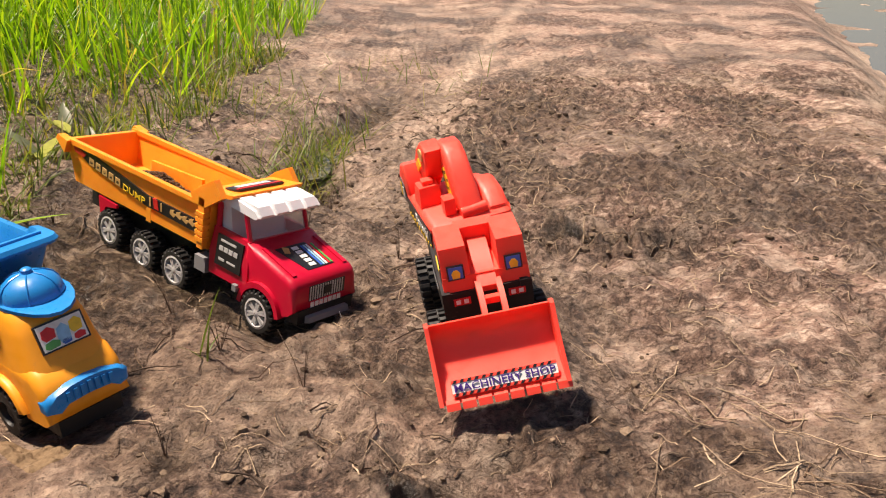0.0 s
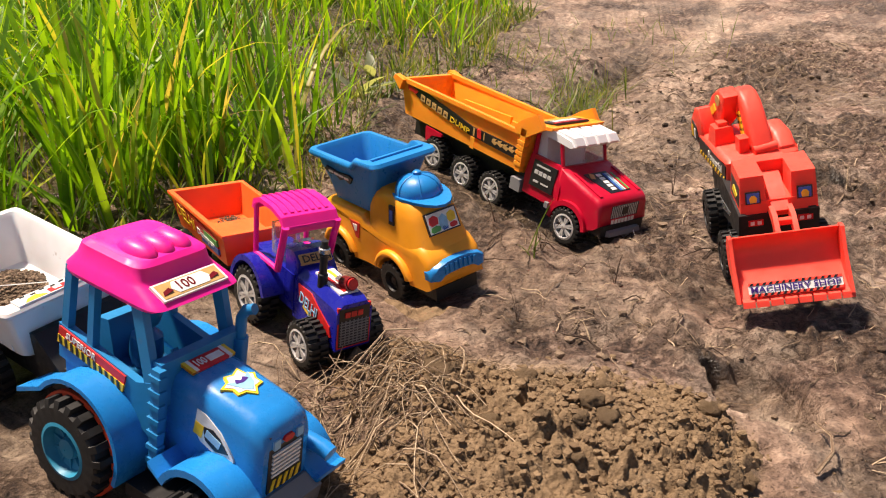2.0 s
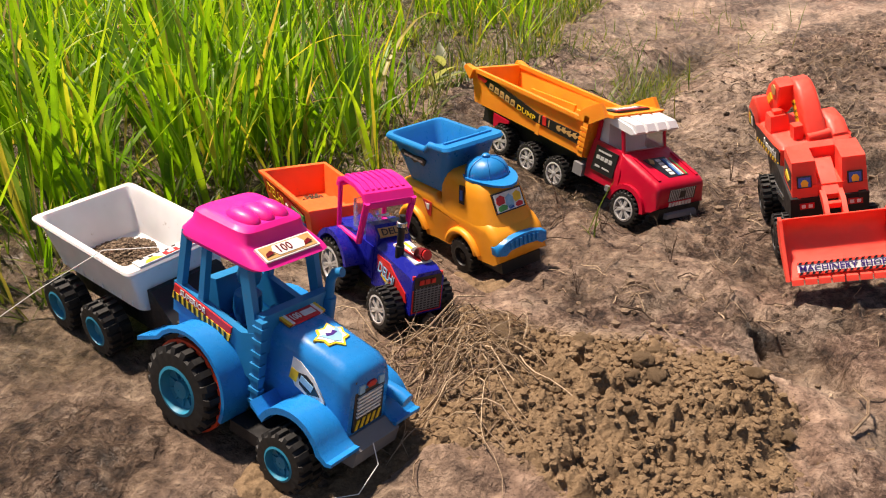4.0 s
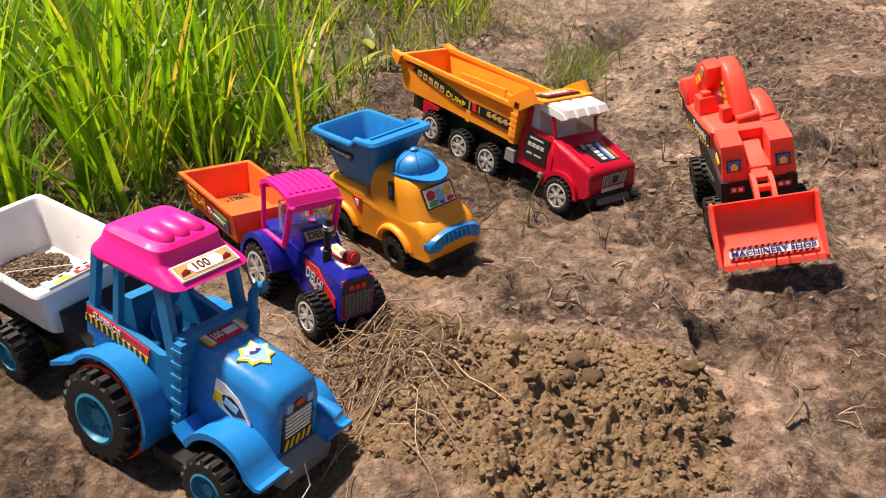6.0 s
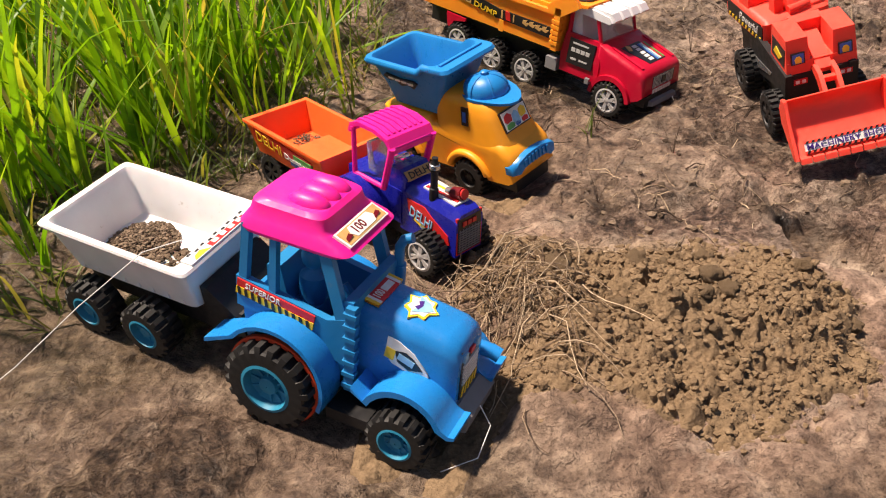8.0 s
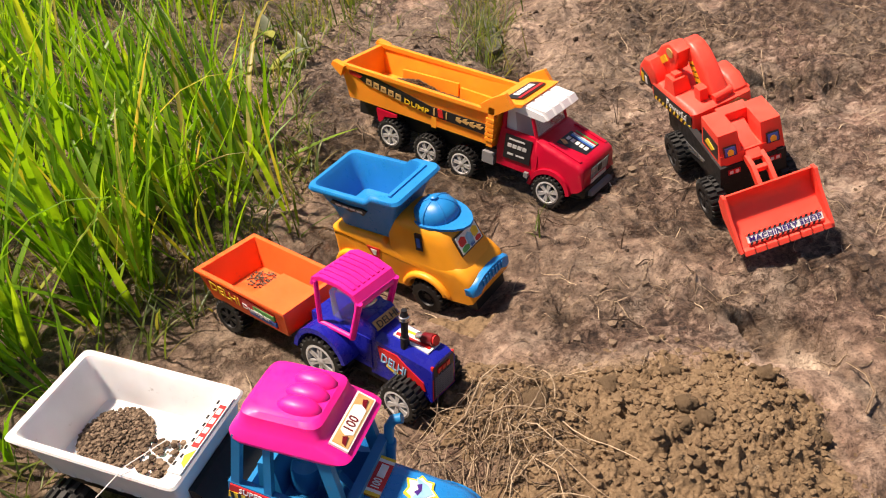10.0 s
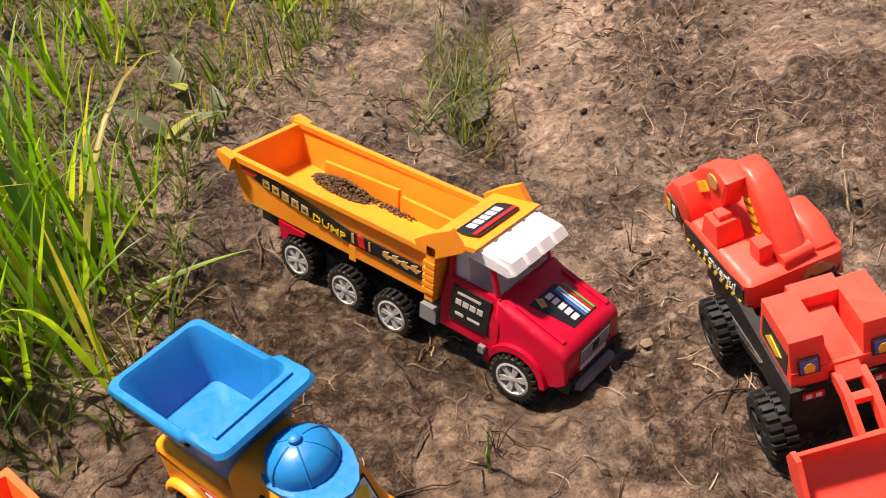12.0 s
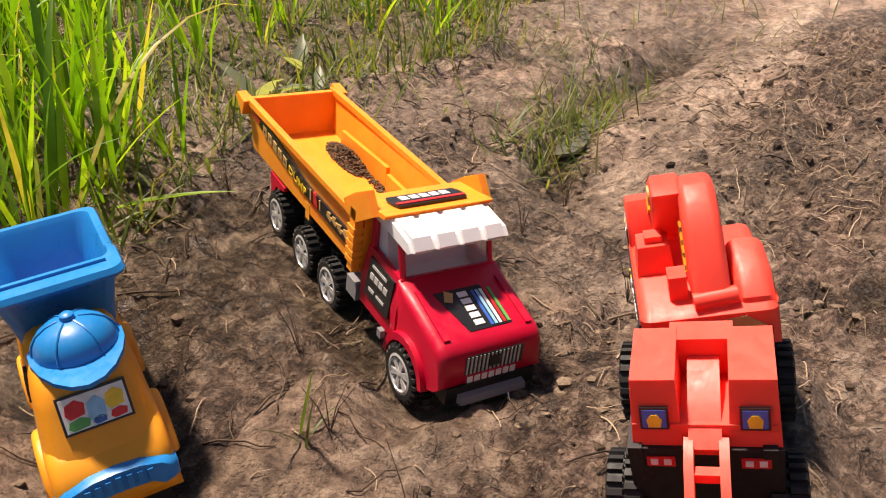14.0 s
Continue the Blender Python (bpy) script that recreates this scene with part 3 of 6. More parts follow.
wet_and_shade = np.maximum(wet_and_shade, np.clip(0.62 + 0.35 * mott, 0, 1) * np.maximum(step(0.40, 0.28, GY), step(0.56, 0.42, GY) * step(-0.33, -0.40, GX)) * (1 - np.minimum(pile(GX, GY) * 3, 1)))
# patches mostly under the toys: damp mud plus contact shade put into colour
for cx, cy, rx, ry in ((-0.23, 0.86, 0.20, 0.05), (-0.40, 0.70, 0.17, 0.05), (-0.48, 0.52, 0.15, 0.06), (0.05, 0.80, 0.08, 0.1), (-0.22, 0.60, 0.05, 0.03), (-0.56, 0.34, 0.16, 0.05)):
    wet_and_shade = np.maximum(wet_and_shade, (0.75 + 0.4 * mott) * bell(GX, GY, cx, cy, rx, ry, -0.68))
wet_and_shade = np.maximum(wet_and_shade, 0.75 * rough_zone(GX, GY) * step(-0.2, 0.35, fbm(GX, GY, 14, 3, 97)))
soft = soft_side(GX, GY) * step(0.0, 0.08, GX - field_edge(GY)) * (1 - np.minimum(pile(GX, GY) * 3, 1)) * step(0.42, 0.52, GY)
wet_and_shade = np.maximum(wet_and_shade, soft * np.clip(0.36 + 0.42 * fbm(GX, GY, 7, 3, 141) + 0.35 * step(0.28, 0.05, GX - field_edge(GY)) * step(1.3, 1.0, GY), 0.05, 0.9))
murk = step(0.22, 0.52, fbm(GX, GY, 5.0, 4, 131, 0.6)) * (1 - np.minimum(pile(GX, GY) * 3, 1))
wet_and_shade = np.maximum(wet_and_shade, 0.55 * murk)
# darker band along the crack, then along the slit
wet_and_shade = np.maximum(wet_and_shade, 0.95 * bell(GX, GY, 0.20, 1.052, 0.12, 0.026, -0.12))
wet_and_shade = np.maximum(wet_and_shade, 0.9 * bell(GX, GY, 0.62, 1.80, 0.10, 0.03, -0.42))
put_weight(me, "damp_and_shade", wet_and_shade)
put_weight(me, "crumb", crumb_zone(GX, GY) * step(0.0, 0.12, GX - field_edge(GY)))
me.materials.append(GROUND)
ground = tagged(new("ground", me), "dried and damp brown mud bank beside a rice field", "ground", kind="structure")


def bisect_left(a, v):
    lo, hi = 0, len(a)
    while lo < hi:
        mid = (lo + hi) // 2
        if a[mid] < v:
            lo = mid + 1
        else:
            hi = mid
    return lo


zco = np.empty(len(me.vertices) * 3)
me.vertices.foreach_get("co", zco)
ZG = zco.reshape(-1, 3)[:, 2].reshape(len(gy), len(gx)).tolist()
lx_, ly_ = gx.tolist(), gy.tolist()


def top(x, y):
    """The ground's height, read from the finished sheet."""
    i = min(max(bisect_left(lx_, x) - 1, 0), len(lx_) - 2)
    j = min(max(bisect_left(ly_, y) - 1, 0), len(ly_) - 2)
    u, v = (x - lx_[i]) / (lx_[i + 1] - lx_[i]), (y - ly_[j]) / (ly_[j + 1] - ly_[j])
    return (ZG[j][i] * (1 - u) + ZG[j][i + 1] * u) * (1 - v) + (ZG[j + 1][i] * (1 - u) + ZG[j + 1][i + 1] * u) * v


# ---- the yellow and red dumper lorry ----
def tipping_body(parent):
    top_z, low = 0.083, 0.036
    outer = [
        [(-0.336, 0.0045, low - 0.002), (-0.092, 0.0055, low + 0.000), (-0.092, 0.0955, low + 0.000), (-0.336, 0.0965, low - 0.002)],
        [(-0.343, 0.0035, 0.058), (-0.092, 0.005, 0.060), (-0.092, 0.096, 0.060), (-0.343, 0.0975, 0.058)],
        [(-0.352, 0.001, top_z), (-0.090, 0.004, 0.088), (-0.090, 0.097, 0.088), (-0.352, 0.100, top_z)],
    ]
    inner = [
        [(-0.346, 0.005, top_z), (-0.095, 0.008, 0.088), (-0.095, 0.093, 0.088), (-0.346, 0.096, top_z)],
        [(-0.338, 0.012, low + 0.008), (-0.097, 0.013, low + 0.008), (-0.097, 0.088, low + 0.008), (-0.338, 0.089, low + 0.008)],
    ]
    bed = part("tipping_body", shell(outer, inner, 0.0012), YELLOW, parent, "yellow open tipping body, scuffed")
    for y in (0.0025, 0.0955):
        part("rim_lip", prism([(-0.354, top_z - 0.004), (-0.09, 0.084), (-0.09, 0.089), (-0.354, top_z + 0.002)], y - 0.003, y + 0.003, 0.001), YELLOW, bed)
    for y0, y1 in ((-0.0055, 0.004), (0.096, 0.1055)):
        part("tail_ear", prism([(-0.362, 0.081), (-0.344, 0.068), (-0.338, 0.084), (-0.358, 0.087)], y0, y1, 0.001), YELLOW, bed)
        part("side_rib", box(-0.186, -0.178, y0 + 0.005, y1 - 0.005, 0.036, 0.052, 0.001), YELLOW, bed)
    part("inner_ledge", prism([(-0.30, 0.044), (-0.20, 0.044), (-0.20, 0.066), (-0.30, 0.060)], 0.0835, 0.0875, 0.001), YELLOW, bed)
    part("inner_ledge", prism([(-0.195, 0.044), (-0.11, 0.044), (-0.11, 0.062), (-0.195, 0.062)], 0.0815, 0.0855, 0.001), YELLOW, bed)
    part("inner_step", box(-0.118, -0.098, 0.013, 0.088, 0.044, 0.064, 0.002), YELLOW, bed)
    part("front_wall", prism([(-0.098, 0.036), (-0.088, 0.036), (-0.084, 0.10), (-0.096, 0.10)], 0.006, 0.095, 0.001), YELLOW, bed)
    # visor over the cab roof with its two raised wings
    visor = part("visor", prism([(-0.098, 0.094), (-0.052, 0.104), (-0.050, 0.1085), (-0.098, 0.1005)], 0.004, 0.098, 0.001), YELLOW, bed)
    for y0, y1 in ((-0.002, 0.005), (0.097, 0.104)):
        part("wing", prism([(-0.104, 0.085), (-0.086, 0.085), (-0.060, 0.103), (-0.074, 0.1185), (-0.092, 0.108), (-0.110, 0.094)], y0, y1, 0.0012), YELLOW, visor)
        part("corner_post", box(-0.096, -0.087, y0 + 0.0, y1 + 0.0, 0.038, 0.094, 0.0012), YELLOW, bed)
        for z in (0.046, 0.053, 0.060, 0.067, 0.074):
            part("post_knuckle", box(-0.0985, -0.086, y0 - 0.0012, y1 + 0.0012, z, z + 0.0045, 0.0008), YELLOW, bed)
    plate = panel("visor_sticker", visor, (-0.083, 0.082, 0.1040), (0, -1, 0), (0.0105, 0, 0.0022), 0.064, 0.024, INK, "dark rounded sticker with a red stripe", shape=[(0.04, 0), (0.96, 0), (1, 0.3), (1, 0.7), (0.96, 1), (0.04, 1), (0, 0.7), (0, 0.3)])
    panel("stripe", plate, (-0.066, 0.08, 0.1078), (0, -1, 0), (0.0105, 0, 0.0022), 0.060, 0.004, PRINT_RED, thick=0.0011)
    for k in range(5):
        panel("printed_bar", plate, (-0.079, 0.071 - k * 0.009, 0.1050), (0, -1, 0), (0.0105, 0, 0.0022), 0.0065, 0.009, PAPER, thick=0.0011)
    # long side stickers
    for s in (-1, 1):
        y = 0.0015 if s < 0 else 0.0985
        u = (1, 0, 0) if s < 0 else (-1, 0, 0)
        x = -0.335 if s < 0 else -0.102
        lean = (0, -0.05, 1) if s < 0 else (0, 0.05, 1)
        st = panel("side_sticker", bed, (x, y + 0.0022 * -s, 0.050), u, lean, 0.233, 0.030, INK, "black side sticker with red and flame shapes", shape=[(0.04, 0.75), (0.14, 0.45), (0.60, 0.02), (1, 0.0), (1, 0.50), (0.62, 0.46), (0.20, 0.95), (0.0, 1.0)])
        def bar(a, d, w, h, m, shape=None):
            panel("printed_bar", st, Vector((x, y + 0.0022 * -s, 0.050)) + Vector(u) * a + Vector(lean).normalized() * d, u, lean, w, h, m, thick=0.0012, shape=shape)
        bar(0.0, 0.020, 0.026, 0.010, PRINT_RED, [(0, 1), (0.1, 0.2), (0.8, 0), (1, 0.5)])
        for k in range(5):
            bar(0.032 + k * 0.0130, 0.0140 - k * 0.0018, 0.0100, 0.0095, PRINT_GOLD, [(0, 0.05), (1, 0), (1, 0.9), (0.1, 1)])
            bar(0.0345 + k * 0.0130, 0.0165 - k * 0.0018, 0.0050, 0.0030, INK)
        lettering("DUMP", st, Vector((x, y + 0.0022 * -s, 0.050)) + Vector(u) * 0.100 + Vector(lean).normalized() * 0.0058, (u[0], 0, -0.10), lean, 0.042, 0.0075, PRINT_YELLOW, 0.0016)
        bar(0.149, 0.0025, 0.003, 0.011, PRINT_GOLD)
        bar(0.156, 0.0025, 0.010, 0.0115, PRINT_RED, [(0.2, 0), (1, 0), (0.8, 1), (0, 1)])
        bar(0.170, 0.003, 0.002, 0.010, PRINT_GOLD)
        for k in range(4):
            bar(0.186 + k * 0.011, 0.004 + 0.001 * (k % 2), 0.012, 0.009, PRINT_GOLD, [(0, 0.3), (0.6, 0), (1, 0.6), (0.5, 0.55), (0.7, 1), (0.1, 0.8)])
    return bed


def dumper_lorry(m):
    lorry = thing("dumper_lorry", "toy dumper lorry with yellow tipping body and red cab on mud", "toy truck", m)
    tipping_body(lorry)
    frame_ = part("chassis", box(-0.335, 0.03, 0.026, 0.075, 0.002, 0.028, 0.002), BLACK, lorry, "black plastic chassis")
    part("subframe", box(-0.332, -0.085, 0.016, 0.085, 0.027, 0.0365, 0.001), BLACK, frame_)
    for x in (0.0, -0.135, -0.194, -0.259):
        part("axle", lathe_y([(0.0005, 0), (0.004, 0), (0.004, 0.08), (0.0005, 0.08)], 10, (x, 0.0105, 0.0)), BLACK, frame_)
    for y0, y1 in ((0.003, 0.018), (0.083, 0.098)):
        part("side_tank", box(-0.104, -0.086, y0, y1, 0.010, 0.026, 0.0015), GREY, frame_, "grey side tank")
        part("red_guard", prism([(-0.286, 0.028), (-0.283, 0.012), (-0.277, 0.012), (-0.272, 0.022), (-0.25, 0.027), (-0.25, 0.031), (-0.286, 0.032)], y0 + 0.001, y0 + 0.004, 0.0005), RED, frame_)
    for x, z in ((0.0, 0.0), (-0.135, -0.005), (-0.194, -0.006), (-0.259, -0.002)):
        wheel(lorry, x, 0.0, z, 0.0230, 0.021, -1, SILVER)
        wheel(lorry, x, 0.101, z, 0.0230, 0.021, 1, SILVER)
    cab = part("cab", shell(
        [rect(-0.082, -0.022, 0.005, 0.096, 0.014), rect(-0.083, -0.022, 0.005, 0.096, 0.040), rect(-0.081, -0.026, 0.009, 0.092, 0.066)],
        [rect(-0.078, -0.030, 0.013, 0.088, 0.066), rect(-0.078, -0.030, 0.013, 0.088, 0.030)], 0.0012), RED, lorry, "glossy red cab with open windows")
    # bonnet with flared wheel arches
    arch = [(0.026 * math.cos(a), 0.026 * math.sin(a)) for a in np.linspace(math.pi * 0.93, math.pi * 0.07, 9)]
    side = [(-0.030, 0.016), *arch, (0.040, 0.012), (0.046, 0.018), (0.045, 0.040), (0.042, 0.046), (0.036, 0.050), (-0.012, 0.0625), (-0.030, 0.066)]
    side = [(-0.030, 0.012)] + [(x, z) for x, z in arch] + side[10:]
    bonnet = part("bonnet", round_prism(side, 0.006, 0.095, 0.007, 0.028), RED, cab, sharp=50)
    for y0, y1 in ((0.0015, 0.010), (0.091, 0.0995)):
        rim_out = [(0.0315 * math.cos(a), 0.0315 * math.sin(a) + 0.001) for a in np.linspace(math.pi * 0.98, math.pi * 0.05, 11)]
        rim_in = [(0.0262 * math.cos(a), 0.0262 * math.sin(a)) for a in np.linspace(math.pi * 0.05, math.pi * 0.98, 11)]
        part("wheel_arch", prism(rim_out + rim_in, y0, y1, 0.0012), RED, bonnet)
    part("bonnet_ridge", prism([(-0.014, 0.060), (0.034, 0.048), (0.035, 0.0520), (-0.012, 0.0645)], 0.013, 0.018, 0.0015), RED, bonnet)
    part("bonnet_ridge", prism([(-0.014, 0.060), (0.034, 0.048), (0.035, 0.0520), (-0.012, 0.0645)], 0.083, 0.088, 0.0015), RED, bonnet)
    # pillars, roof, seat
    for y in (0.012, 0.089):
        part("pillar", tube([(-0.028, y, 0.062), (-0.040, y, 0.098)], 0.0026), RED, cab)
        part("pillar", tube([(-0.078, y, 0.062), (-0.078, y, 0.098)], 0.003), RED, cab)
    roof = part("roof", prism([(-0.088, 0.096), (-0.020, 0.0925), (-0.016, 0.0955), (-0.022, 0.101), (-0.050, 0.1045), (-0.088, 0.101)], 0.008, 0.093, 0.0016), WHITE, cab, "white roof with a scalloped front edge")
    for k in range(4):
        y = 0.017 + k * 0.0205
        part("roof_lamp", prism([(-0.048, 0.100), (-0.016, 0.094), (-0.013, 0.098), (-0.020, 0.1055), (-0.048, 0.1065)], y - 0.0065, y + 0.0085, 0.0028), WHITE, roof)
    part("seat_moulding", prism([(-0.077, 0.032), (-0.036, 0.032), (-0.040, 0.05), (-0.058, 0.054), (-0.066, 0.094), (-0.077, 0.094)], 0.015, 0.086, 0.003), WHITE, cab, "pale grey moulded seat")
    part("windscreen", prism([(-0.0285, 0.064), (-0.0275, 0.064), (-0.0395, 0.097), (-0.0405, 0.097)], 0.0145, 0.0865), CLEAR, cab, "clear plastic windscreen").visible_shadow = False
    for y in (0.004, 0.097):
        s = -1 if y < 0.05 else 1
        door = panel("door_sticker", cab, (-0.072 if s < 0 else -0.032, y + 0.0008 * s + (0.0006 if s < 0 else -0.0006), 0.028), (1 if s < 0 else -1, 0, 0), (0, 0.1 if s < 0 else -0.1, 1), 0.040, 0.033, INK, "black door sticker with pale print")
        for k, (a, d, w, h) in enumerate(((0.006, 0.0265, 0.024, 0.0022), (0.005, 0.0165, 0.006, 0.005), (0.0125, 0.0165, 0.006, 0.005), (0.020, 0.0165, 0.006, 0.005), (0.0275, 0.0165, 0.006, 0.005), (0.006, 0.006, 0.009, 0.0026), (0.019, 0.0065, 0.013, 0.002))):
            panel("printed_bar", door, (-0.072 + a if s < 0 else -0.032 - a, y + 0.0008 * s + 0.1 * d * -s * 1.0 + (0.0006 if s < 0 else -0.0006), 0.028 + d), (1 if s < 0 else -1, 0, 0), (0, 0.1 if s < 0 else -0.1, 1), w, h, SILVER, thick=0.0012)
    # bonnet sticker, grille, plate of bars, bumper
    up = (-0.055, 0, 0.0145)
    bs = panel("bonnet_sticker", bonnet, (0.031, 0.026, 0.0512), (0, 1, 0), up, 0.050, 0.040, INK, "black bonnet sticker with coloured stripes", shape=[(0.22, 0), (0.95, 0), (0.80, 1), (0.0, 1)])
    for k, c in enumerate((PRINT_BLUE, PRINT_CYAN, PAPER, PRINT_RED, PRINT_GREEN)):
        panel("stripe", bs, (0.0295, 0.056 + k * 0.0036, 0.0516), (0, 1, 0), (-0.055, -0.004, 0.0145), 0.0022, 0.034, c, thick=0.0012)
    for k in range(5):
        panel("printed_bar", bs, (0.027 - k * 0.0066, 0.044, 0.0523 + k * 0.00174), (0, 1, 0), up, 0.008, 0.0048, PAPER, thick=0.0012)
    panel("printed_bar", bs, (0.004, 0.031, 0.0583), (0, 1, 0), up, 0.010, 0.012, PRINT_GOLD, thick=0.0012, shape=[(0, 0.2), (0.6, 0), (1, 0.7), (0.4, 1)])
    gr = panel("grille", bonnet, (0.0452, 0.027, 0.025), (0, 1, 0), (-0.03, 0, 1), 0.050, 0.016, INK, "black and silver striped grille")
    for k in range(14):
        panel("grille_bar", gr, (0.0453, 0.028 + k * 0.0034, 0.0258), (0, 1, 0), (-0.03, 0.12, 1), 0.0013, 0.0146, SILVER, thick=0.0011)
    panel("grille_badge", gr, (0.0453, 0.047, 0.0288), (0, 1, 0), (-0.03, 0, 1), 0.009, 0.009, INK, thick=0.0015)
    for k in range(7):
        panel("printed_bar", bonnet, (0.0462, 0.030 + k * 0.0062, 0.0178), (0, 1, 0), (-0.03, 0, 1), 0.0045, 0.0055, PAPER, thick=0.0004)
    part("bumper", prism([(0.030, 0.006), (0.046, 0.003), (0.055, 0.006), (0.053, 0.011), (0.034, 0.013)], 0.022, 0.078, 0.0012), GREY, lorry, "grey plastic front bumper")
    part("front_skirt", box(0.026, 0.048, 0.012, 0.089, 0.004, 0.018, 0.002), BLACK, lorry)
    for y in (0.0, 0.101):
        part("mirror", box(-0.036, -0.030, y - 0.002, y + 0.002, 0.012, 0.019, 0.001), GREY, cab)
    return lorry


DUMPER = stand((-0.187, 0.831, 0.014), -39, -8.6, -4)
dumper_lorry(DUMPER)


# ---- the vermilion loader with digger arm ----
def loader(m):
    l_ = thing("wheel_loader", "toy loader in bright vermilion plastic with front blade and digger arm", "toy loader", m)
    ch = part("chassis", box(-0.165, 0.012, 0.024, 0.086, -0.006, 0.046, 0.002), BLACK, l_, "black chassis with silver trim")
    for y0, y1 in ((0.0165, 0.024), (0.086, 0.0935)):
        part("side_frame", prism([(-0.15, 0.046), (-0.13, 0.012), (-0.08, 0.006), (-0.03, 0.020), (0.012, 0.012), (0.016, 0.054), (-0.15, 0.054)], y0, y1, 0.001), BLACK, ch)
        part("silver_trim", prism([(-0.086, 0.012), (-0.034, 0.028), (-0.03, 0.034), (-0.088, 0.024)], y0 - 0.0006, y1 + 0.0006, 0.0005), CHROME, ch)
    for x in (0.0, -0.1):
        wheel(l_, x, 0.0, 0.0, 0.0255, 0.021, -1, BLACK)
        wheel(l_, x, 0.109, 0.0, 0.0255, 0.021, 1, BLACK)
    # front housing: two blocks with a trough between
    fr = part("front_housing", box(-0.040, 0.010, 0.020, 0.0945, 0.052, 0.066, 0.0015), LOADER, l_)
    for y0, y1 in ((0.019, 0.0455), (0.0695, 0.096)):
        part("housing_block", box(-0.040, 0.012, y0, y1, 0.052, 0.092, 0.0042, top=(-0.040, 0.004, y0 + 0.0015, y1 - 0.0015)), LOADER, fr)
    part("housing_bridge", box(-0.046, -0.030, 0.040, 0.074, 0.062, 0.0915, 0.004), LOADER, fr)
    part("arm_root", prism([(-0.03, 0.060), (0.016, 0.050), (0.020, 0.058), (0.004, 0.068), (-0.018, 0.078), (-0.03, 0.080)], 0.049, 0.066, 0.002), LOADER, fr)
    for y, face in ((0.0245, 0), (0.0755, 1)):
        st = panel("lamp_sticker", fr, (0.0112, y, 0.064), (0, 1, 0), (-0.008, 0, 0.038), 0.0150, 0.013, INK, "dark square sticker with a yellow shape")
        panel("printed_bar", st, (0.0109, y + 0.0012, 0.0652), (0, 1, 0), (-0.008, 0, 0.038), 0.0125, 0.0105, PRINT_BLUE, thick=0.0009)
        panel("printed_bar", st, (0.0109, y + 0.0035, 0.0655), (0, 1, 0), (-0.008, 0, 0.038), 0.008, 0.0075, PRINT_YELLOW, thick=0.0012, shape=[(0.1, 0), (0.9, 0), (1, 0.6), (0.7, 1), (0.3, 1), (0, 0.6)])
    st = panel("block_sticker", fr, (-0.036, 0.0195, 0.058), (1, 0, 0), (0, 0.03, 1), 0.040, 0.022, INK, "dark, blue and yellow side sticker")
    panel("printed_bar", st, (-0.030, 0.0196, 0.062), (1, 0, 0), (0, 0.03, 1), 0.026, 0.011, PRINT_YELLOW, thick=0.0012, shape=[(0, 0.2), (0.7, 0), (1, 0.6), (0.3, 1)])
    part("front_panel", box(0.004, 0.0145, 0.0185, 0.0965, 0.014, 0.0525, 0.0015), BLACK, l_, "black front panel")
    for y in (0.026, 0.075):
        st = panel("front_sticker", l_, (0.0149, y, 0.040), (0, 1, 0), (0, 0, 1), 0.015, 0.007, PRINT_RED, "red and white print on black", thick=0.0004)
        panel("printed_bar", st, (0.015, y + 0.002, 0.0415), (0, 1, 0), (0, 0, 1), 0.004, 0.004, PAPER, thick=0.0008)
        panel("printed_bar", st, (0.015, y + 0.009, 0.0415), (0, 1, 0), (0, 0, 1), 0.004, 0.004, PAPER, thick=0.0008)
    for y in (0.0465, 0.0645):
        part("lift_arm", prism([(0.008, 0.054), (0.014, 0.061), (0.030, 0.058), (0.052, 0.040), (0.072, 0.026), (0.070, 0.018), (0.046, 0.030), (0.026, 0.048)], y, y + 0.005, 0.0015), LOADER, l_)
    for x, z in ((0.028, 0.050), (0.050, 0.034)):
        part("arm_crossbar", box(x, x + 0.006, 0.051, 0.0655, z - 0.002, z + 0.004, 0.001), LOADER, l_)
    # blade: a curved plate with flanges and a toothed lip
    curve = []
    for k in range(9):
        s = k / 8
        x = 0.066 + 0.040 * s**1.8 - 0.012 * math.sin(math.pi * s)
        z = 0.059 - 0.051 * s
        curve.append((x, z))
    back = [(x - 0.0035, z - 0.001) for x, z in curve][::-1]
    blade = part("blade", prism(curve + back, -0.003, 0.102, 0.0006), LOADER, l_, "wide curved vermilion blade with toothed edge")
    for y0, y1 in ((-0.0045, -0.001), (0.100, 0.1035)):
        part("blade_flange", prism([(0.062, 0.060), (0.071, 0.061), (0.083, 0.040), (0.110, 0.010), (0.104, 0.006), (0.064, 0.030), (0.056, 0.046)], y0, y1, 0.001), LOADER, blade)
    for k in range(8):
        y = 0.001 + k * 0.0131
        part("tooth", prism([(0.103, 0.0105), (0.108, 0.0100), (0.111, 0.005), (0.108, 0.0035), (0.104, 0.006)], y, y + 0.0112, 0.0008), LOADER, blade)
    u, v = (0, 1, 0), (-0.0135, 0, 0.0165)
    strip = panel("warning_strip", blade, (0.1035, 0.008, 0.0125), u, v, 0.087, 0.0130, PAPER, "white strip between black and yellow stripes")
    for row in (0, 1):
        base = Vector((0.1035, 0.008, 0.0125)) + Vector(v).normalized() * (0.0106 * row)
        panel("stripe_band", strip, base, u, v, 0.087, 0.0026, LOADER, thick=0.0010)
        for k in range(14):
            panel("stripe", strip, base + Vector(u) * (0.001 + k * 0.006), u, v, 0.0042, 0.0026, INK, thick=0.0014, shape=[(0, 0), (0.6, 0), (1, 1), (0.4, 1)])
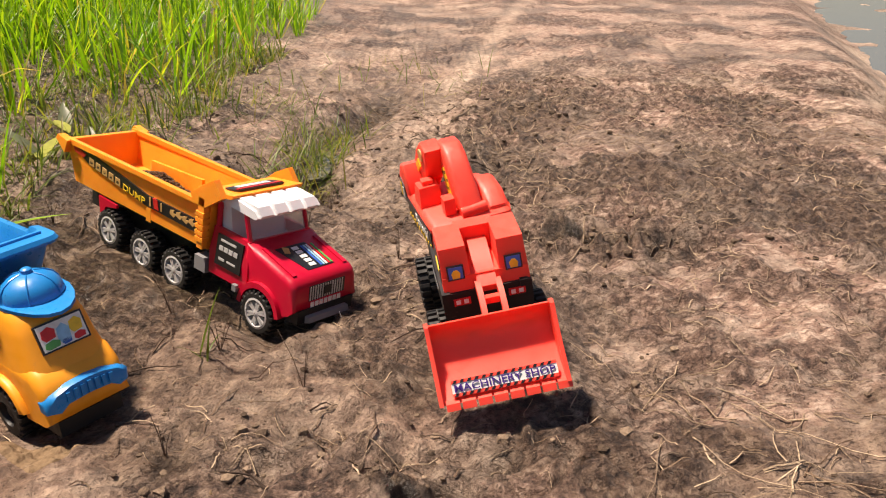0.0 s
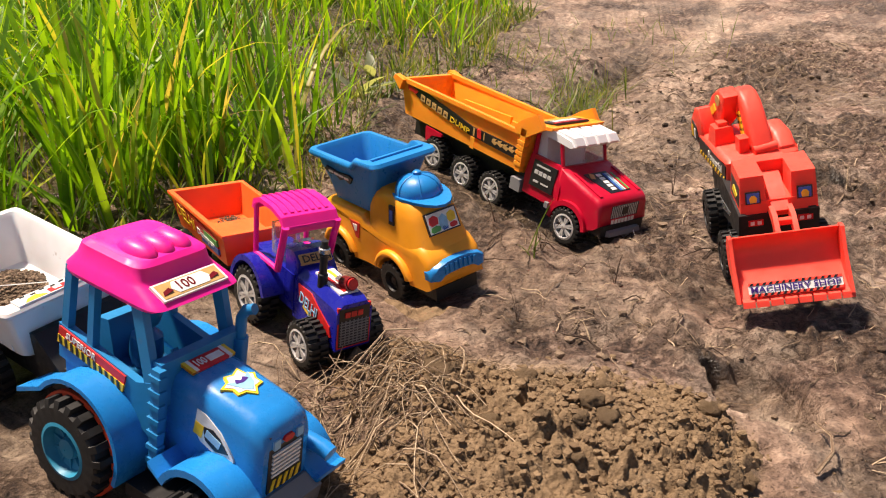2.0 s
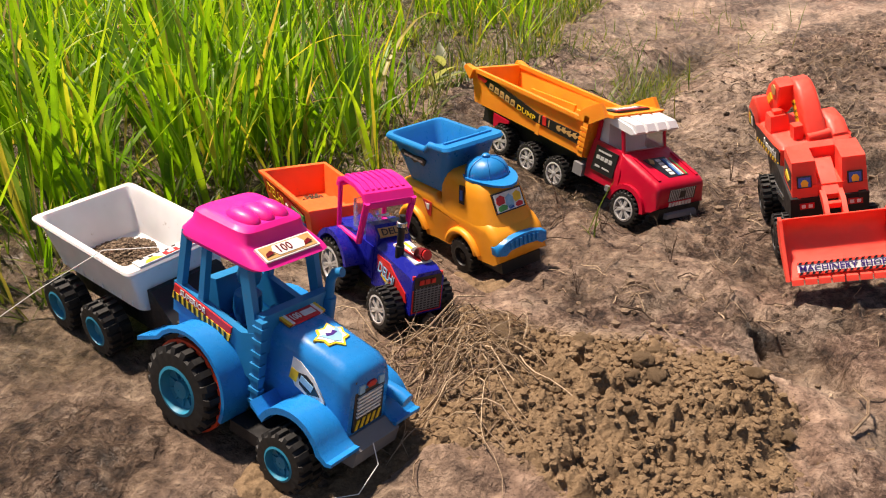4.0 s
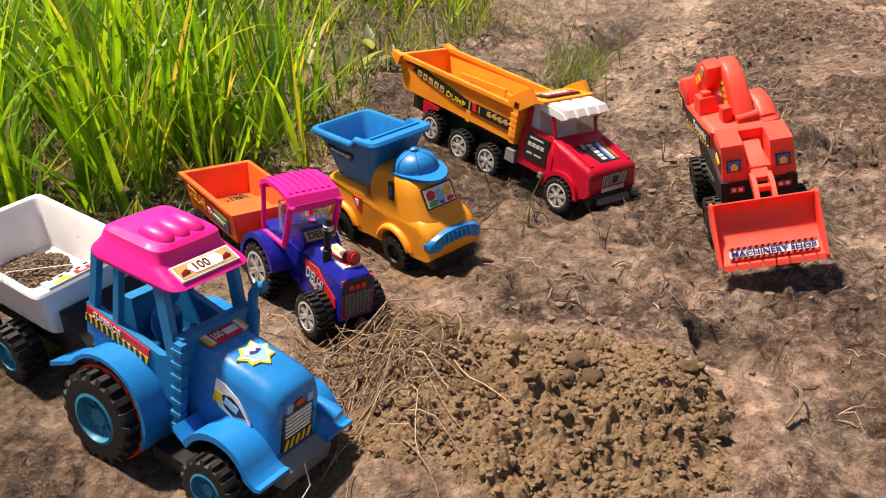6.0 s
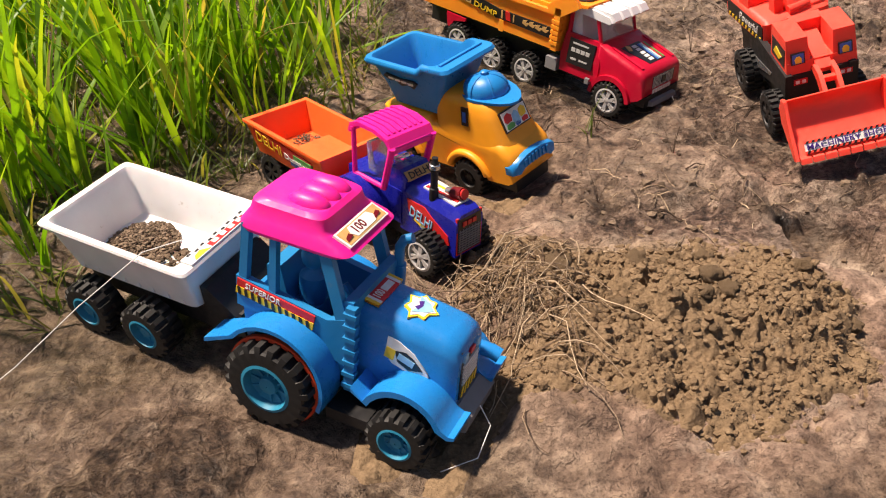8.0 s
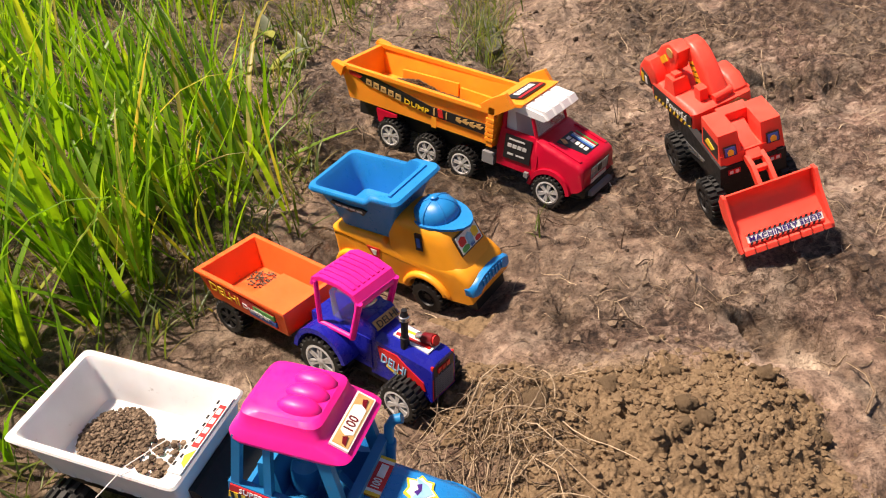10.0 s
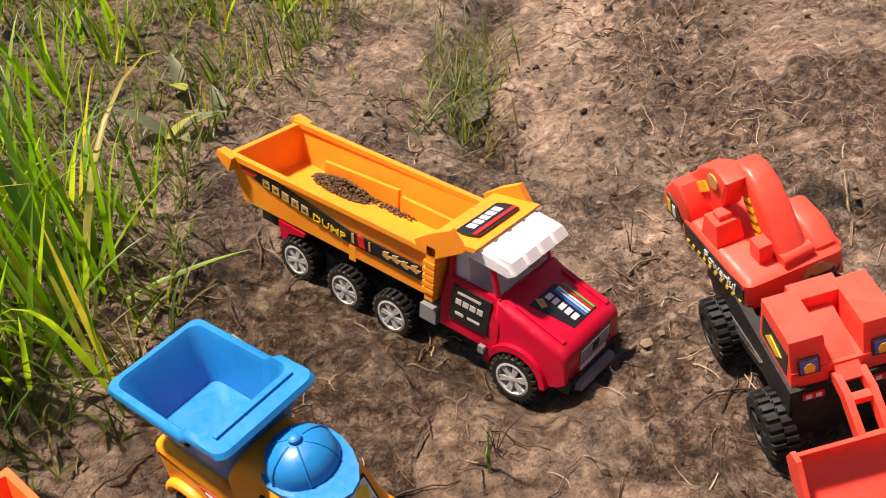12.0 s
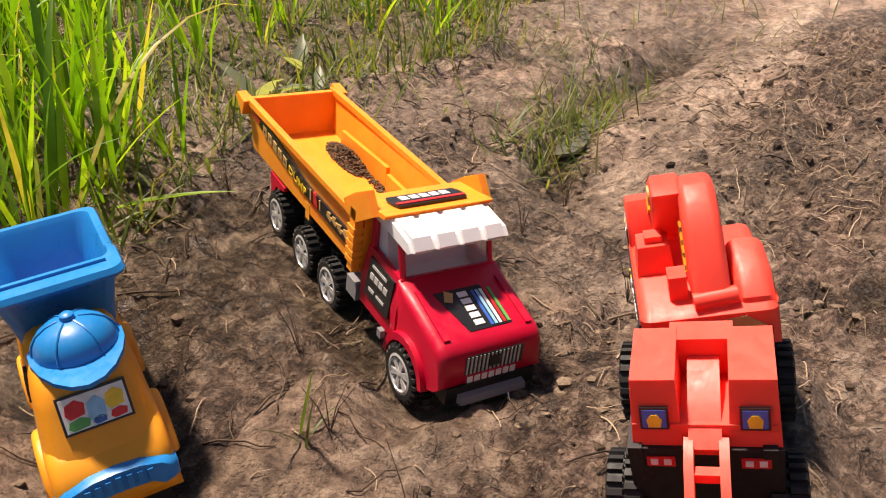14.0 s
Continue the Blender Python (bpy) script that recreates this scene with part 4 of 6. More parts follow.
    lettering("MACHINERY SHOP", strip, Vector((0.1035, 0.010, 0.0125)) + Vector(v).normalized() * 0.0035, u, v, 0.083, 0.0063, PURPLE_INK, 0.0018)
    # rear platform
    pf = part("platform", round_prism([(-0.176, 0.060), (-0.168, 0.048), (-0.073, 0.048), (-0.072, 0.074), (-0.078, 0.077), (-0.168, 0.076)], 0.013, 0.095, 0.0075, 0.05, 5), LOADER, l_)
    pf.matrix_local = pose(-0.12, 0.05, 0, 0, 0, 8.5) @ pose(0.12, -0.05, 0)
    part("raised_corner", round_prism([(-0.130, 0.070), (-0.076, 0.070), (-0.078, 0.080), (-0.094, 0.092), (-0.122, 0.094)], 0.070, 0.0945, 0.008, -9.0, 5), LOADER, pf)
    part("engine_cover", box(-0.144, -0.118, 0.016, 0.040, 0.073, 0.096, 0.0045, top=(-0.140, -0.122, 0.018, 0.038)), LOADER, pf)
    part("engine_cap", box(-0.136, -0.126, 0.023, 0.034, 0.095, 0.1005, 0.0015), LOADER, pf)
    part("lever_box", box(-0.100, -0.087, 0.033, 0.044, 0.073, 0.094, 0.0045), LOADER, pf)
    part("roller", tube([(-0.080, 0.046, 0.080), (-0.082, 0.072, 0.081)], 0.0055, 12), LOADER, pf)
    arm = [(-0.076, 0.076), (-0.086, 0.096), (-0.100, 0.114), (-0.114, 0.127), (-0.128, 0.133), (-0.143, 0.133), (-0.152, 0.125), (-0.147, 0.112), (-0.134, 0.104), (-0.122, 0.092), (-0.112, 0.076)]
    boom = part("digger_arm", round_prism(arm, 0.046, 0.069, 0.006, -9.0, 5), LOADER, pf, "thick curved digger arm", 50)
    ua, va = Vector((-0.52, 0, 0.85)), Vector((0.85, 0, 0.52))
    ca = Vector((-0.104, 0.0458, 0.086))
    st = panel("arm_sticker", boom, ca, -va, ua, 0.009, 0.032, PRINT_YELLOW, "yellow and black striped arm sticker", thick=0.0010)
    for k in range(4):
        panel("stripe", st, ca + ua * (0.001 + 0.008 * k), -va, ua, 0.009, 0.006, INK, thick=0.0014, shape=[(0, 0), (1, 0.4), (1, 0.9), (0, 0.5)])
    stick = part("dipper_stick", round_prism([(-0.126, 0.130), (-0.146, 0.134), (-0.168, 0.120), (-0.186, 0.098), (-0.180, 0.078), (-0.158, 0.080), (-0.136, 0.098)], 0.030, 0.049, 0.003), LOADER, boom, "", 50)
    cs_ = Vector((-0.136, 0.0298, 0.114))
    disc = [(0.5 + 0.5 * math.cos(math.tau * k / 12), 0.5 + 0.5 * math.sin(math.tau * k / 12)) for k in range(12)]
    panel("arm_sticker", stick, cs_ + Vector((0.0, 0, 0.002)), (-1, 0, -0.2), (-0.2, 0, 1), 0.015, 0.013, PRINT_GOLD, "gold and black round sticker", thick=0.0008, shape=disc)
    panel("arm_sticker", stick, cs_ + Vector((-0.016, 0, -0.008)), (-0.75, 0, -0.6), (-0.6, 0, 0.75), 0.022, 0.009, PRINT_YELLOW, "gold and black strip sticker", thick=0.0007)
    bucket = part("digger_bucket", round_prism([(-0.158, 0.074), (-0.162, 0.092), (-0.172, 0.103), (-0.186, 0.100), (-0.200, 0.084), (-0.206, 0.066), (-0.198, 0.056), (-0.180, 0.060)], 0.014, 0.048, 0.003), LOADER, stick, "", 50)
    bs_ = panel("bucket_sticker", bucket, (-0.200, 0.0138, 0.058), (1, 0, 0), (0, 0, 1), 0.030, 0.024, INK, "black side sticker with yellow and white stripes", thick=0.0007, shape=[(0, 0), (1, 0.1), (0.7, 0.8), (0.2, 1)])
    panel("stripe", bs_, (-0.196, 0.0138, 0.062), (1, 0, 0), (0.3, 0, 1), 0.006, 0.014, PRINT_YELLOW, thick=0.0011)
    panel("stripe", bs_, (-0.187, 0.0138, 0.062), (1, 0, 0), (0.3, 0, 1), 0.005, 0.012, PAPER, thick=0.0011)
    side_st = panel("platform_sticker", pf, (-0.166, 0.0128, 0.050), (1, 0, 0), (0, 0, 1), 0.090, 0.020, INK, "black sticker with white and blue print", thick=0.0006)
    lettering("Powerful", side_st, (-0.134, 0.0128, 0.0575), (1, 0, 0), (0, 0, 1), 0.048, 0.010, PAPER, 0.0012, 0.2)
    for k in range(10):
        panel("stripe", side_st, (-0.164 + k * 0.0088, 0.0128, 0.0505), (1, 0, 0), (0, 0, 1), 0.006, 0.005, PRINT_YELLOW, thick=0.0011, shape=[(0, 0), (0.6, 0), (1, 1), (0.4, 1)])
    fst = panel("platform_sticker", pf, (-0.0718, 0.056, 0.054), (0, 1, 0), (0.0, 0, 1), 0.034, 0.018, PRINT_GOLD, "gold and black sticker", thick=0.0006, shape=[(0, 0), (1, 0), (0.9, 0.5), (0.55, 1), (0.2, 0.9)])
    lettering("Powerful", fst, (-0.0718, 0.064, 0.055), (0, 1, 0), (0, 0, 1), 0.026, 0.007, INK, 0.0012, 0.2)
    return l_


loader(stand((-0.009, 0.743, 0.025), -83, -8.6, 10))


# ---- the amber truck with blue bucket and cap ----
def ring8(x0, x1, xs, y0, y1, z, zf):
    """A rounded rim outline with a raised part ahead of xs."""
    r = 0.009
    out = []
    for cx, cy, a0, zz in ((x0 + r, y0 + r, 180, z), (x1 - r, y0 + r, 270, zf), (x1 - r, y1 - r, 0, zf), (x0 + r, y1 - r, 90, z)):
        for k in range(5):
            a = radians(a0 + 22.5 * k)
            out.append((cx + r * math.cos(a), cy + r * math.sin(a), zz))
        if a0 == 180:
            out += [(xs - 0.012, y0, z), (xs - 0.009, y0, z + (zf - z) * 0.15), (xs - 0.002, y0, z + (zf - z) * 0.85), (xs + 0.001, y0, zf)]
        if a0 == 0:
            out += [(xs + 0.001, y1, zf), (xs - 0.002, y1, z + (zf - z) * 0.85), (xs - 0.009, y1, z + (zf - z) * 0.15), (xs - 0.012, y1, z)]
    return out


def cap_truck(m):
    tr = thing("tipper_truck", "amber toy tipper truck with blue bucket and roof cap", "toy truck", m)
    y0, y1, yc = -0.020, 0.050, 0.015
    arch = lambda cx, cz, r, a0, a1, k=9: [(cx + r * math.cos(a), cz + r * math.sin(a)) for a in np.linspace(a0, a1, k)]
    low = -0.014
    prof = [(-0.145, low + 0.012)] + arch(-0.118, -0.018, 0.026, math.pi * 0.95, math.pi * 0.02) + [(-0.07, low)] + arch(-0.012, -0.018, 0.027, math.pi * 0.95, math.pi * 0.04) + [(0.045, low + 0.002), (0.052, low + 0.006), (0.055, 0.002), (0.054, 0.012), (0.050, 0.022), (0.042, 0.029), (0.034, 0.034), (-0.066, 0.036), (-0.070, 0.043), (-0.142, 0.044), (-0.148, 0.040)]
    body = part("body", round_prism(prof, y0, y1, 0.010, 0.0, 5), AMBER, tr, "amber rounded plastic body", 55)
    cab = part("cab", rings(bmesh.new(), [oval(-0.066, 0.045, y0 - 0.000, y1 + 0.000, 0.024, 5), oval(-0.066, 0.041, y0 + 0.001, y1 - 0.001, 0.033, 5), oval(-0.066, 0.0365, y0 + 0.0025, y1 - 0.0025, 0.041, 5), oval(-0.065, 0.030, y0 + 0.004, y1 - 0.004, 0.056, 5), oval(-0.063, 0.025, y0 + 0.006, y1 - 0.006, 0.066, 4.5), oval(-0.060, 0.020, y0 + 0.009, y1 - 0.009, 0.0725, 4), oval(-0.054, 0.012, y0 + 0.015, y1 - 0.015, 0.0765, 4), oval(-0.040, 0.0, y0 + 0.026, y1 - 0.026, 0.078, 3)]), AMBER, body, sharp=60)
    for yy in (y0 - 0.006, y1 - 0.006):
        for cx, r in ((-0.012, 0.026), (-0.118, 0.025)):
            o = arch(cx, -0.018, r + 0.009, math.pi * 0.90, math.pi * 0.10, 12) + arch(cx, -0.018, r + 0.001, math.pi * 0.10, math.pi * 0.90, 12)
            part("wheel_arch", round_prism(o, yy, yy + 0.012, 0.0035, -9, 3), AMBER, body, "", 60)
    part("under_tray", box(-0.14, 0.050, y0 + 0.008, y1 - 0.008, -0.024, -0.010, 0.002), BLACK, tr)
    for x in (-0.012, -0.118):
        wheel(tr, x, y0 - 0.005, -0.018, 0.0215, 0.020, -1, BLACK, "dish", 18)
        wheel(tr, x, y1 + 0.005, -0.018, 0.0215, 0.020, 1, BLACK, "dish", 18)
    lip = [(-0.020, 0.002), (-0.013, 0.000), (-0.005, 0.005), (0.015, 0.0065), (0.035, 0.005), (0.043, 0.000), (0.050, 0.002), (0.0505, 0.011), (0.044, 0.0165), (0.030, 0.0205), (0.015, 0.0215), (0.000, 0.0205), (-0.014, 0.0165), (-0.0205, 0.011)]
    gr = part("grille", soften(rings(bmesh.new(), [[(x, 0.015 + (y - 0.015) * k, 0.011 + (z - 0.011) * k) for y, z in lip] for x, k in ((0.044, 1.0), (0.0535, 1.0), (0.0575, 0.9))]), 0.0012, 2, 30), BUCKET_BLUE, body, "sky-blue moustache-shaped grille", 50)
    for k in range(7):
        part("grille_rib", box(0.0565, 0.0590, -0.004 + k * 0.0060, -0.0008 + k * 0.0060, 0.0075, 0.0180 - 0.0007 * abs(k - 3), 0.0011), BUCKET_BLUE, gr)
    # windscreen sticker: abstract coloured shapes
    a, v = Vector((0.0362, -0.004, 0.0415)), (-0.0100, 0, 0.024)
    ws = panel("windscreen_sticker", cab, a, (0, 1, 0), v, 0.040, 0.0235, INK, "framed picture sticker in red, blue and yellow", thick=0.0012)
    vv = Vector(v).normalized()
    for du, dv, w, h, mm in ((0.0015, 0.0015, 0.037, 0.0205, PAPER), (0.003, 0.009, 0.012, 0.011, PRINT_RED), (0.003, 0.002, 0.013, 0.007, PRINT_GREEN), (0.015, 0.003, 0.011, 0.016, PRINT_CYAN), (0.026, 0.008, 0.011, 0.012, PRINT_YELLOW), (0.027, 0.002, 0.010, 0.006, PRINT_RED), (0.017, 0.002, 0.008, 0.005, PRINT_BLUE)):
        shape = None if mm is PAPER else [(0.2, 0), (0.9, 0.1), (1, 0.7), (0.6, 1), (0.1, 0.8), (0, 0.3)]
        panel("printed_shape", ws, a + Vector((0, du, 0)) + vv * dv, (0, 1, 0), v, w, h, mm, thick=0.0016 if mm is PAPER else 0.0021, shape=shape)
    st = panel("window_sticker", cab, (-0.016, y0 + 0.0027, 0.046), (1, 0, 0), (0, 0.12, 1), 0.009, 0.021, INK, "narrow black and blue sticker", thick=0.0010)
    panel("printed_shape", st, (-0.014, y0 + 0.0032, 0.050), (1, 0, 0), (0, 0.12, 1), 0.005, 0.012, PRINT_BLUE, thick=0.0014)
    st = panel("side_sticker", body, (-0.092, y0 - 0.0002, 0.012), (1, 0, 0), (0, 0, 1), 0.020, 0.019, PRINT_RED, "small red and white triangular sticker", thick=0.0006, shape=[(0.45, 0), (0.75, 0), (1, 1), (0, 1)])
    panel("printed_shape", st, (-0.086, y0 - 0.0002, 0.020), (1, 0, 0), (0, 0, 1), 0.009, 0.008, PAPER, thick=0.001, shape=[(0.3, 0), (0.7, 0), (1, 1), (0, 1)])
    # cap
    dome = [(0.0255, 0.0), (0.0255, 0.004), (0.0240, 0.0095), (0.0205, 0.0145), (0.014, 0.0185), (0.007, 0.0205), (0.0045, 0.0207), (0.0045, 0.0235), (0.003, 0.0247), (0.0005, 0.025)]
    cap = part("cap", lathe_z(dome, 28, (-0.006, yc + 0.002, 0.0735), 0.98), BUCKET_BLUE, tr, "glossy blue cap with brim", sharp=50)
    brim = []
    for h in (0.0, 0.0028):
        loop = []
        for k in range(18):
            ang = math.tau * k / 18
            ex = max(0.0, math.cos(ang))
            loop.append((-0.005 + 0.0275 * math.cos(ang) + 0.016 * ex, yc + 0.002 + (0.0285 - 0.002 * ex) * math.sin(ang), 0.0745 + h - 0.004 * ex * ex - 0.001))
        brim.append(loop)
    part("brim", soften(rings(bmesh.new(), brim), 0.0008, 1, 40), BUCKET_BLUE, cap)
    for k in range(6):
        ang = math.tau * (k + 0.5) / 6
        part("seam", tube([(-0.006 + r * math.cos(ang), yc + 0.002 + r * math.sin(ang), 0.0736 + z) for r, z in ((0.0256, 0.003), (0.0240, 0.0097), (0.0205, 0.0147), (0.014, 0.0187), (0.006, 0.0207))], 0.0007, 5), BUCKET_BLUE, cap)
    # bucket
    fl = 0.052
    out = [
        ring8(-0.134, -0.050, -0.070, -0.012, 0.044, fl - 0.006, fl - 0.006),
        ring8(-0.140, -0.046, -0.066, -0.016, 0.048, fl + 0.018, fl + 0.020),
        ring8(-0.151, -0.030, -0.060, -0.021, 0.053, 0.094, 0.102),
        ring8(-0.158, -0.023, -0.058, -0.026, 0.058, 0.0955, 0.1035),
        ring8(-0.160, -0.021, -0.058, -0.027, 0.059, 0.0985, 0.1065),
        ring8(-0.158, -0.023, -0.058, -0.0255, 0.0575, 0.1020, 0.1100),
    ]
    inn = [
        ring8(-0.153, -0.043, -0.062, -0.0205, 0.0525, 0.1020, 0.1100),
        ring8(-0.150, -0.046, -0.063, -0.0185, 0.0505, 0.0975, 0.1050),
        ring8(-0.138, -0.054, -0.072, -0.010, 0.042, fl + 0.008, fl + 0.008),
    ]
    bucket = part("tipping_bucket", shell(out, inn), BUCKET_BLUE, tr, "sky-blue tipping bucket with a thick rolled rim", 50)
    part("lip_groove_wall", box(-0.0395, -0.036, -0.017, 0.049, 0.095, 0.1120, 0.0012), BUCKET_BLUE, bucket)
    st = panel("bucket_sticker", bucket, (-0.132, -0.0172, 0.073), (1, 0, 0.02), (0, -0.20, 1), 0.056, 0.014, INK, "torn-edged black sticker with pale print", thick=0.002, shape=[(0, 0.7), (0.2, 0.35), (0.35, 0.5), (0.5, 0.05), (0.7, 0.3), (0.85, 0), (1, 0.6), (0.9, 0.8), (0.5, 0.75), (0.1, 1)])
    for k in range(4):
        panel("printed_bar", st, (-0.123 + k * 0.0105, -0.0184, 0.0805 - 0.0006 * k), (1, 0, 0.02), (0, -0.20, 1), 0.0085, 0.003, PAPER, thick=0.0026)
    return tr


cap_truck(stand((-0.33, 0.66, 0.026), -40, 0, 5))


# ---- the navy tractor with orange trailer ----
def navy_tractor(m):
    tr = thing("tractor_with_trailer", "navy toy tractor with pink canopy pulling an orange trailer", "toy tractor", m)
    yc = 0.042
    base = part("chassis", box(-0.115, 0.016, 0.026, 0.058, -0.004, 0.016, 0.002), BLACK, tr)
    hood = part("hood", rings(bmesh.new(), [[(x, y, z) for y, z in ((0.024, 0.004), (0.060, 0.004), (0.060, 0.044 + dz), (0.054, 0.0525 + dz), (0.030, 0.0525 + dz), (0.024, 0.044 + dz))] for x, dz in ((-0.052, 0.004), (0.018, -0.001), (0.023, -0.004))]), NAVY, tr, "glossy navy bonnet")
    gr = panel("grille", hood, (0.0225, 0.025, 0.006), (0, 1, 0), (-0.02, 0, 1), 0.034, 0.040, PRINT_RED, "black mesh grille in a red frame", thick=0.0010)
    panel("grille_mesh", gr, (0.0226, 0.0265, 0.0075), (0, 1, 0), (-0.02, 0, 1), 0.031, 0.037, INK, thick=0.0014)
    for k in range(9):
        panel("grille_bar", gr, (0.0227, 0.0275, 0.009 + k * 0.0027), (0, 1, 0), (-0.02, 0, 1), 0.029, 0.0009, GREY, thick=0.0018)
    for k in range(7):
        panel("grille_bar", gr, (0.0227, 0.0285 + k * 0.0042, 0.009), (0, 1, 0), (-0.02, 0, 1), 0.0009, 0.024, GREY, thick=0.0017)
    for k in range(3):
        panel("grille_bar", gr, (0.0227, 0.032 + k * 0.0065, 0.036), (0, 1, 0), (-0.02, 0, 1), 0.005, 0.005, PRINT_RED, thick=0.0018)
    st = panel("side_sticker", hood, (-0.042, 0.0236, 0.012), (1, 0, 0), (0, 0, 1), 0.058, 0.030, PRINT_RED, "rainbow side sticker", thick=0.0007, shape=[(0, 1), (0.05, 0.55), (0.4, 0.25), (0.75, 0.0), (1, 0.1), (0.95, 0.4), (0.6, 0.75), (0.4, 1)])
    for k, c in enumerate((PRINT_YELLOW, PRINT_CYAN, PRINT_GREEN)):
        panel("stripe", st, (-0.032 + 0.009 * k, 0.0236, 0.0225 - 0.004 * k), (1, 0, -0.35), (0.35, 0, 1), 0.038 - 0.006 * k, 0.0035, c, thick=0.0011)
    lettering("DELHI", st, (-0.038, 0.0236, 0.026), (1, 0, -0.18), (0.18, 0, 1), 0.030, 0.011, PRINT_CYAN, 0.0015)
    ts = panel("hood_sticker", hood, (-0.030, 0.033, 0.0558), (1, 0, -0.07), (0, 1, 0), 0.042, 0.019, PAPER, "white, yellow and red top sticker", thick=0.0008)
    panel("stripe", ts, (-0.028, 0.034, 0.0558), (1, 0.1, -0.07), (-0.1, 1, 0), 0.038, 0.004, PRINT_RED, thick=0.0012)
    panel("stripe", ts, (-0.028, 0.043, 0.0558), (1, 0.1, -0.07), (-0.1, 1, 0), 0.036, 0.003, PRINT_YELLOW, thick=0.0012)
    dash = part("dashboard", prism([(-0.068, 0.045), (-0.046, 0.045), (-0.044, 0.060), (-0.054, 0.068), (-0.068, 0.066)], 0.024, 0.060, 0.002), NAVY, tr)
    ds = panel("dash_sticker", dash, (-0.0428, 0.026, 0.0585), (0, 1, 0), (-0.4, 0, 0.35), 0.032, 0.010, PRINT_GOLD, "gold sticker with dark letters", thick=0.0018)
    lettering("DELHI", ds, (-0.0430, 0.028, 0.0597), (0, 1, 0), (-0.4, 0, 0.35), 0.028, 0.007, INK, 0.0028)
    part("exhaust", lathe_z([(0.0045, 0), (0.0045, 0.012), (0.0036, 0.013), (0.0036, 0.030), (0.0048, 0.031), (0.0048, 0.037), (0.003, 0.040), (0.003, 0.044)], 14, (-0.014, 0.031, 0.050)), BLACK, tr, "black exhaust with chrome cap")
    part("exhaust_cap", lathe_z([(0.0052, 0), (0.0052, 0.004), (0.003, 0.006)], 14, (-0.014, 0.031, 0.083)), CHROME, tr)
    lamp = part("lamp", tube([(-0.002, 0.046, 0.056), (0.010, 0.046, 0.060)], 0.0062, 14), MAROON, tr, "maroon lamp with silver rear")
    part("lamp_base", tube([(-0.010, 0.046, 0.054), (-0.001, 0.046, 0.057)], 0.005, 12), CHROME, lamp)
    part("lamp_lens", tube([(0.0095, 0.046, 0.0598), (0.012, 0.046, 0.0606)], 0.0050, 14), PRINT_RED, lamp)
    # rear: mudguards, seat
    for y0, y1 in ((0.001, 0.024), (0.060, 0.083)):
        o = [(-0.100 + 0.036 * math.cos(a), 0.008 + 0.040 * math.sin(a)) for a in np.linspace(math.pi * 0.95, math.pi * 0.10, 10)]
        i = [(-0.100 + 0.031 * math.cos(a), 0.008 + 0.034 * math.sin(a)) for a in np.linspace(math.pi * 0.10, math.pi * 0.95, 10)]
        part("mudguard", prism(o + i, y0, y1, 0.0018), NAVY, tr)
    part("rear_body", box(-0.128, -0.050, 0.023, 0.061, 0.010, 0.046, 0.002), NAVY, tr)
    part("seat", prism([(-0.105, 0.045), (-0.075, 0.045), (-0.075, 0.056), (-0.096, 0.056), (-0.101, 0.078), (-0.108, 0.076)], 0.030, 0.055, 0.003), CLEAR, tr, "shiny pale seat")
    sw = part("steering_wheel", lathe_y([(0.008, -0.001), (0.010, -0.001), (0.010, 0.001), (0.008, 0.001)], 18), CHROME, tr)
    sw.matrix_local = pose(-0.070, 0.043, 0.070, 65, 0, 90)
    # canopy
    can = part("canopy", prism([(-0.113, 0.090), (-0.110, 0.097), (-0.100, 0.1005), (-0.080, 0.101), (-0.064, 0.0975), (-0.056, 0.090), (-0.053, 0.091), (-0.060, 0.1005), (-0.078, 0.105), (-0.102, 0.105), (-0.113, 0.100), (-0.116, 0.091)], 0.013, 0.070, 0.0012), PINK, tr, "hot pink ribbed canopy")
    for k in range(7):
        part("canopy_rib", prism([(-0.106, 0.1030), (-0.100, 0.1045), (-0.078, 0.1045), (-0.064, 0.1010), (-0.064, 0.1028), (-0.078, 0.1064), (-0.101, 0.1064), (-0.107, 0.1048)], 0.018 + k * 0.007, 0.0215 + k * 0.007, 0.0009), PINK, can)
    for y in (0.0145, 0.0685):
        part("post", tube([(-0.108, y, 0.046), (-0.109, y, 0.097)], 0.0026), PINK, can)
        part("post", tube([(-0.066, y, 0.046), (-0.054, y, 0.093)], 0.0034), PINK, can)
        part("rail", tube([(-0.108, y, 0.047), (-0.066, y, 0.047)], 0.0026), PINK, can)
    part("cross_rail", box(-0.059, -0.054, 0.013, 0.070, 0.086, 0.093, 0.001), PINK, can)
    for s, y in ((-1, 0.003), (1, 0.081)):
        wheel(tr, -0.004, y, 0.002, 0.0215, 0.020, s, SILVER)
        wheel(tr, -0.100, y - 0.002 * -s, 0.008, 0.0275, 0.021, s, SILVER)
    # trailer
    top_z, low = 0.054, 0.018
    out = [rect(-0.256, -0.144, 0.003, 0.074, low), rect(-0.268, -0.140, -0.004, 0.079, top_z - 0.003), rect(-0.271, -0.138, -0.006, 0.081, top_z - 0.003), rect(-0.271, -0.138, -0.006, 0.081, top_z)]
    inn = [rect(-0.265, -0.143, -0.001, 0.076, top_z), rect(-0.253, -0.147, 0.006, 0.071, low + 0.004)]
    bed = part("trailer", shell(out, inn, 0.001), ORANGE, tr, "orange open trailer, slightly muddy")
    part("floor_block", box(-0.208, -0.158, 0.014, 0.062, 0.021, 0.036, 0.004), ORANGE, bed)
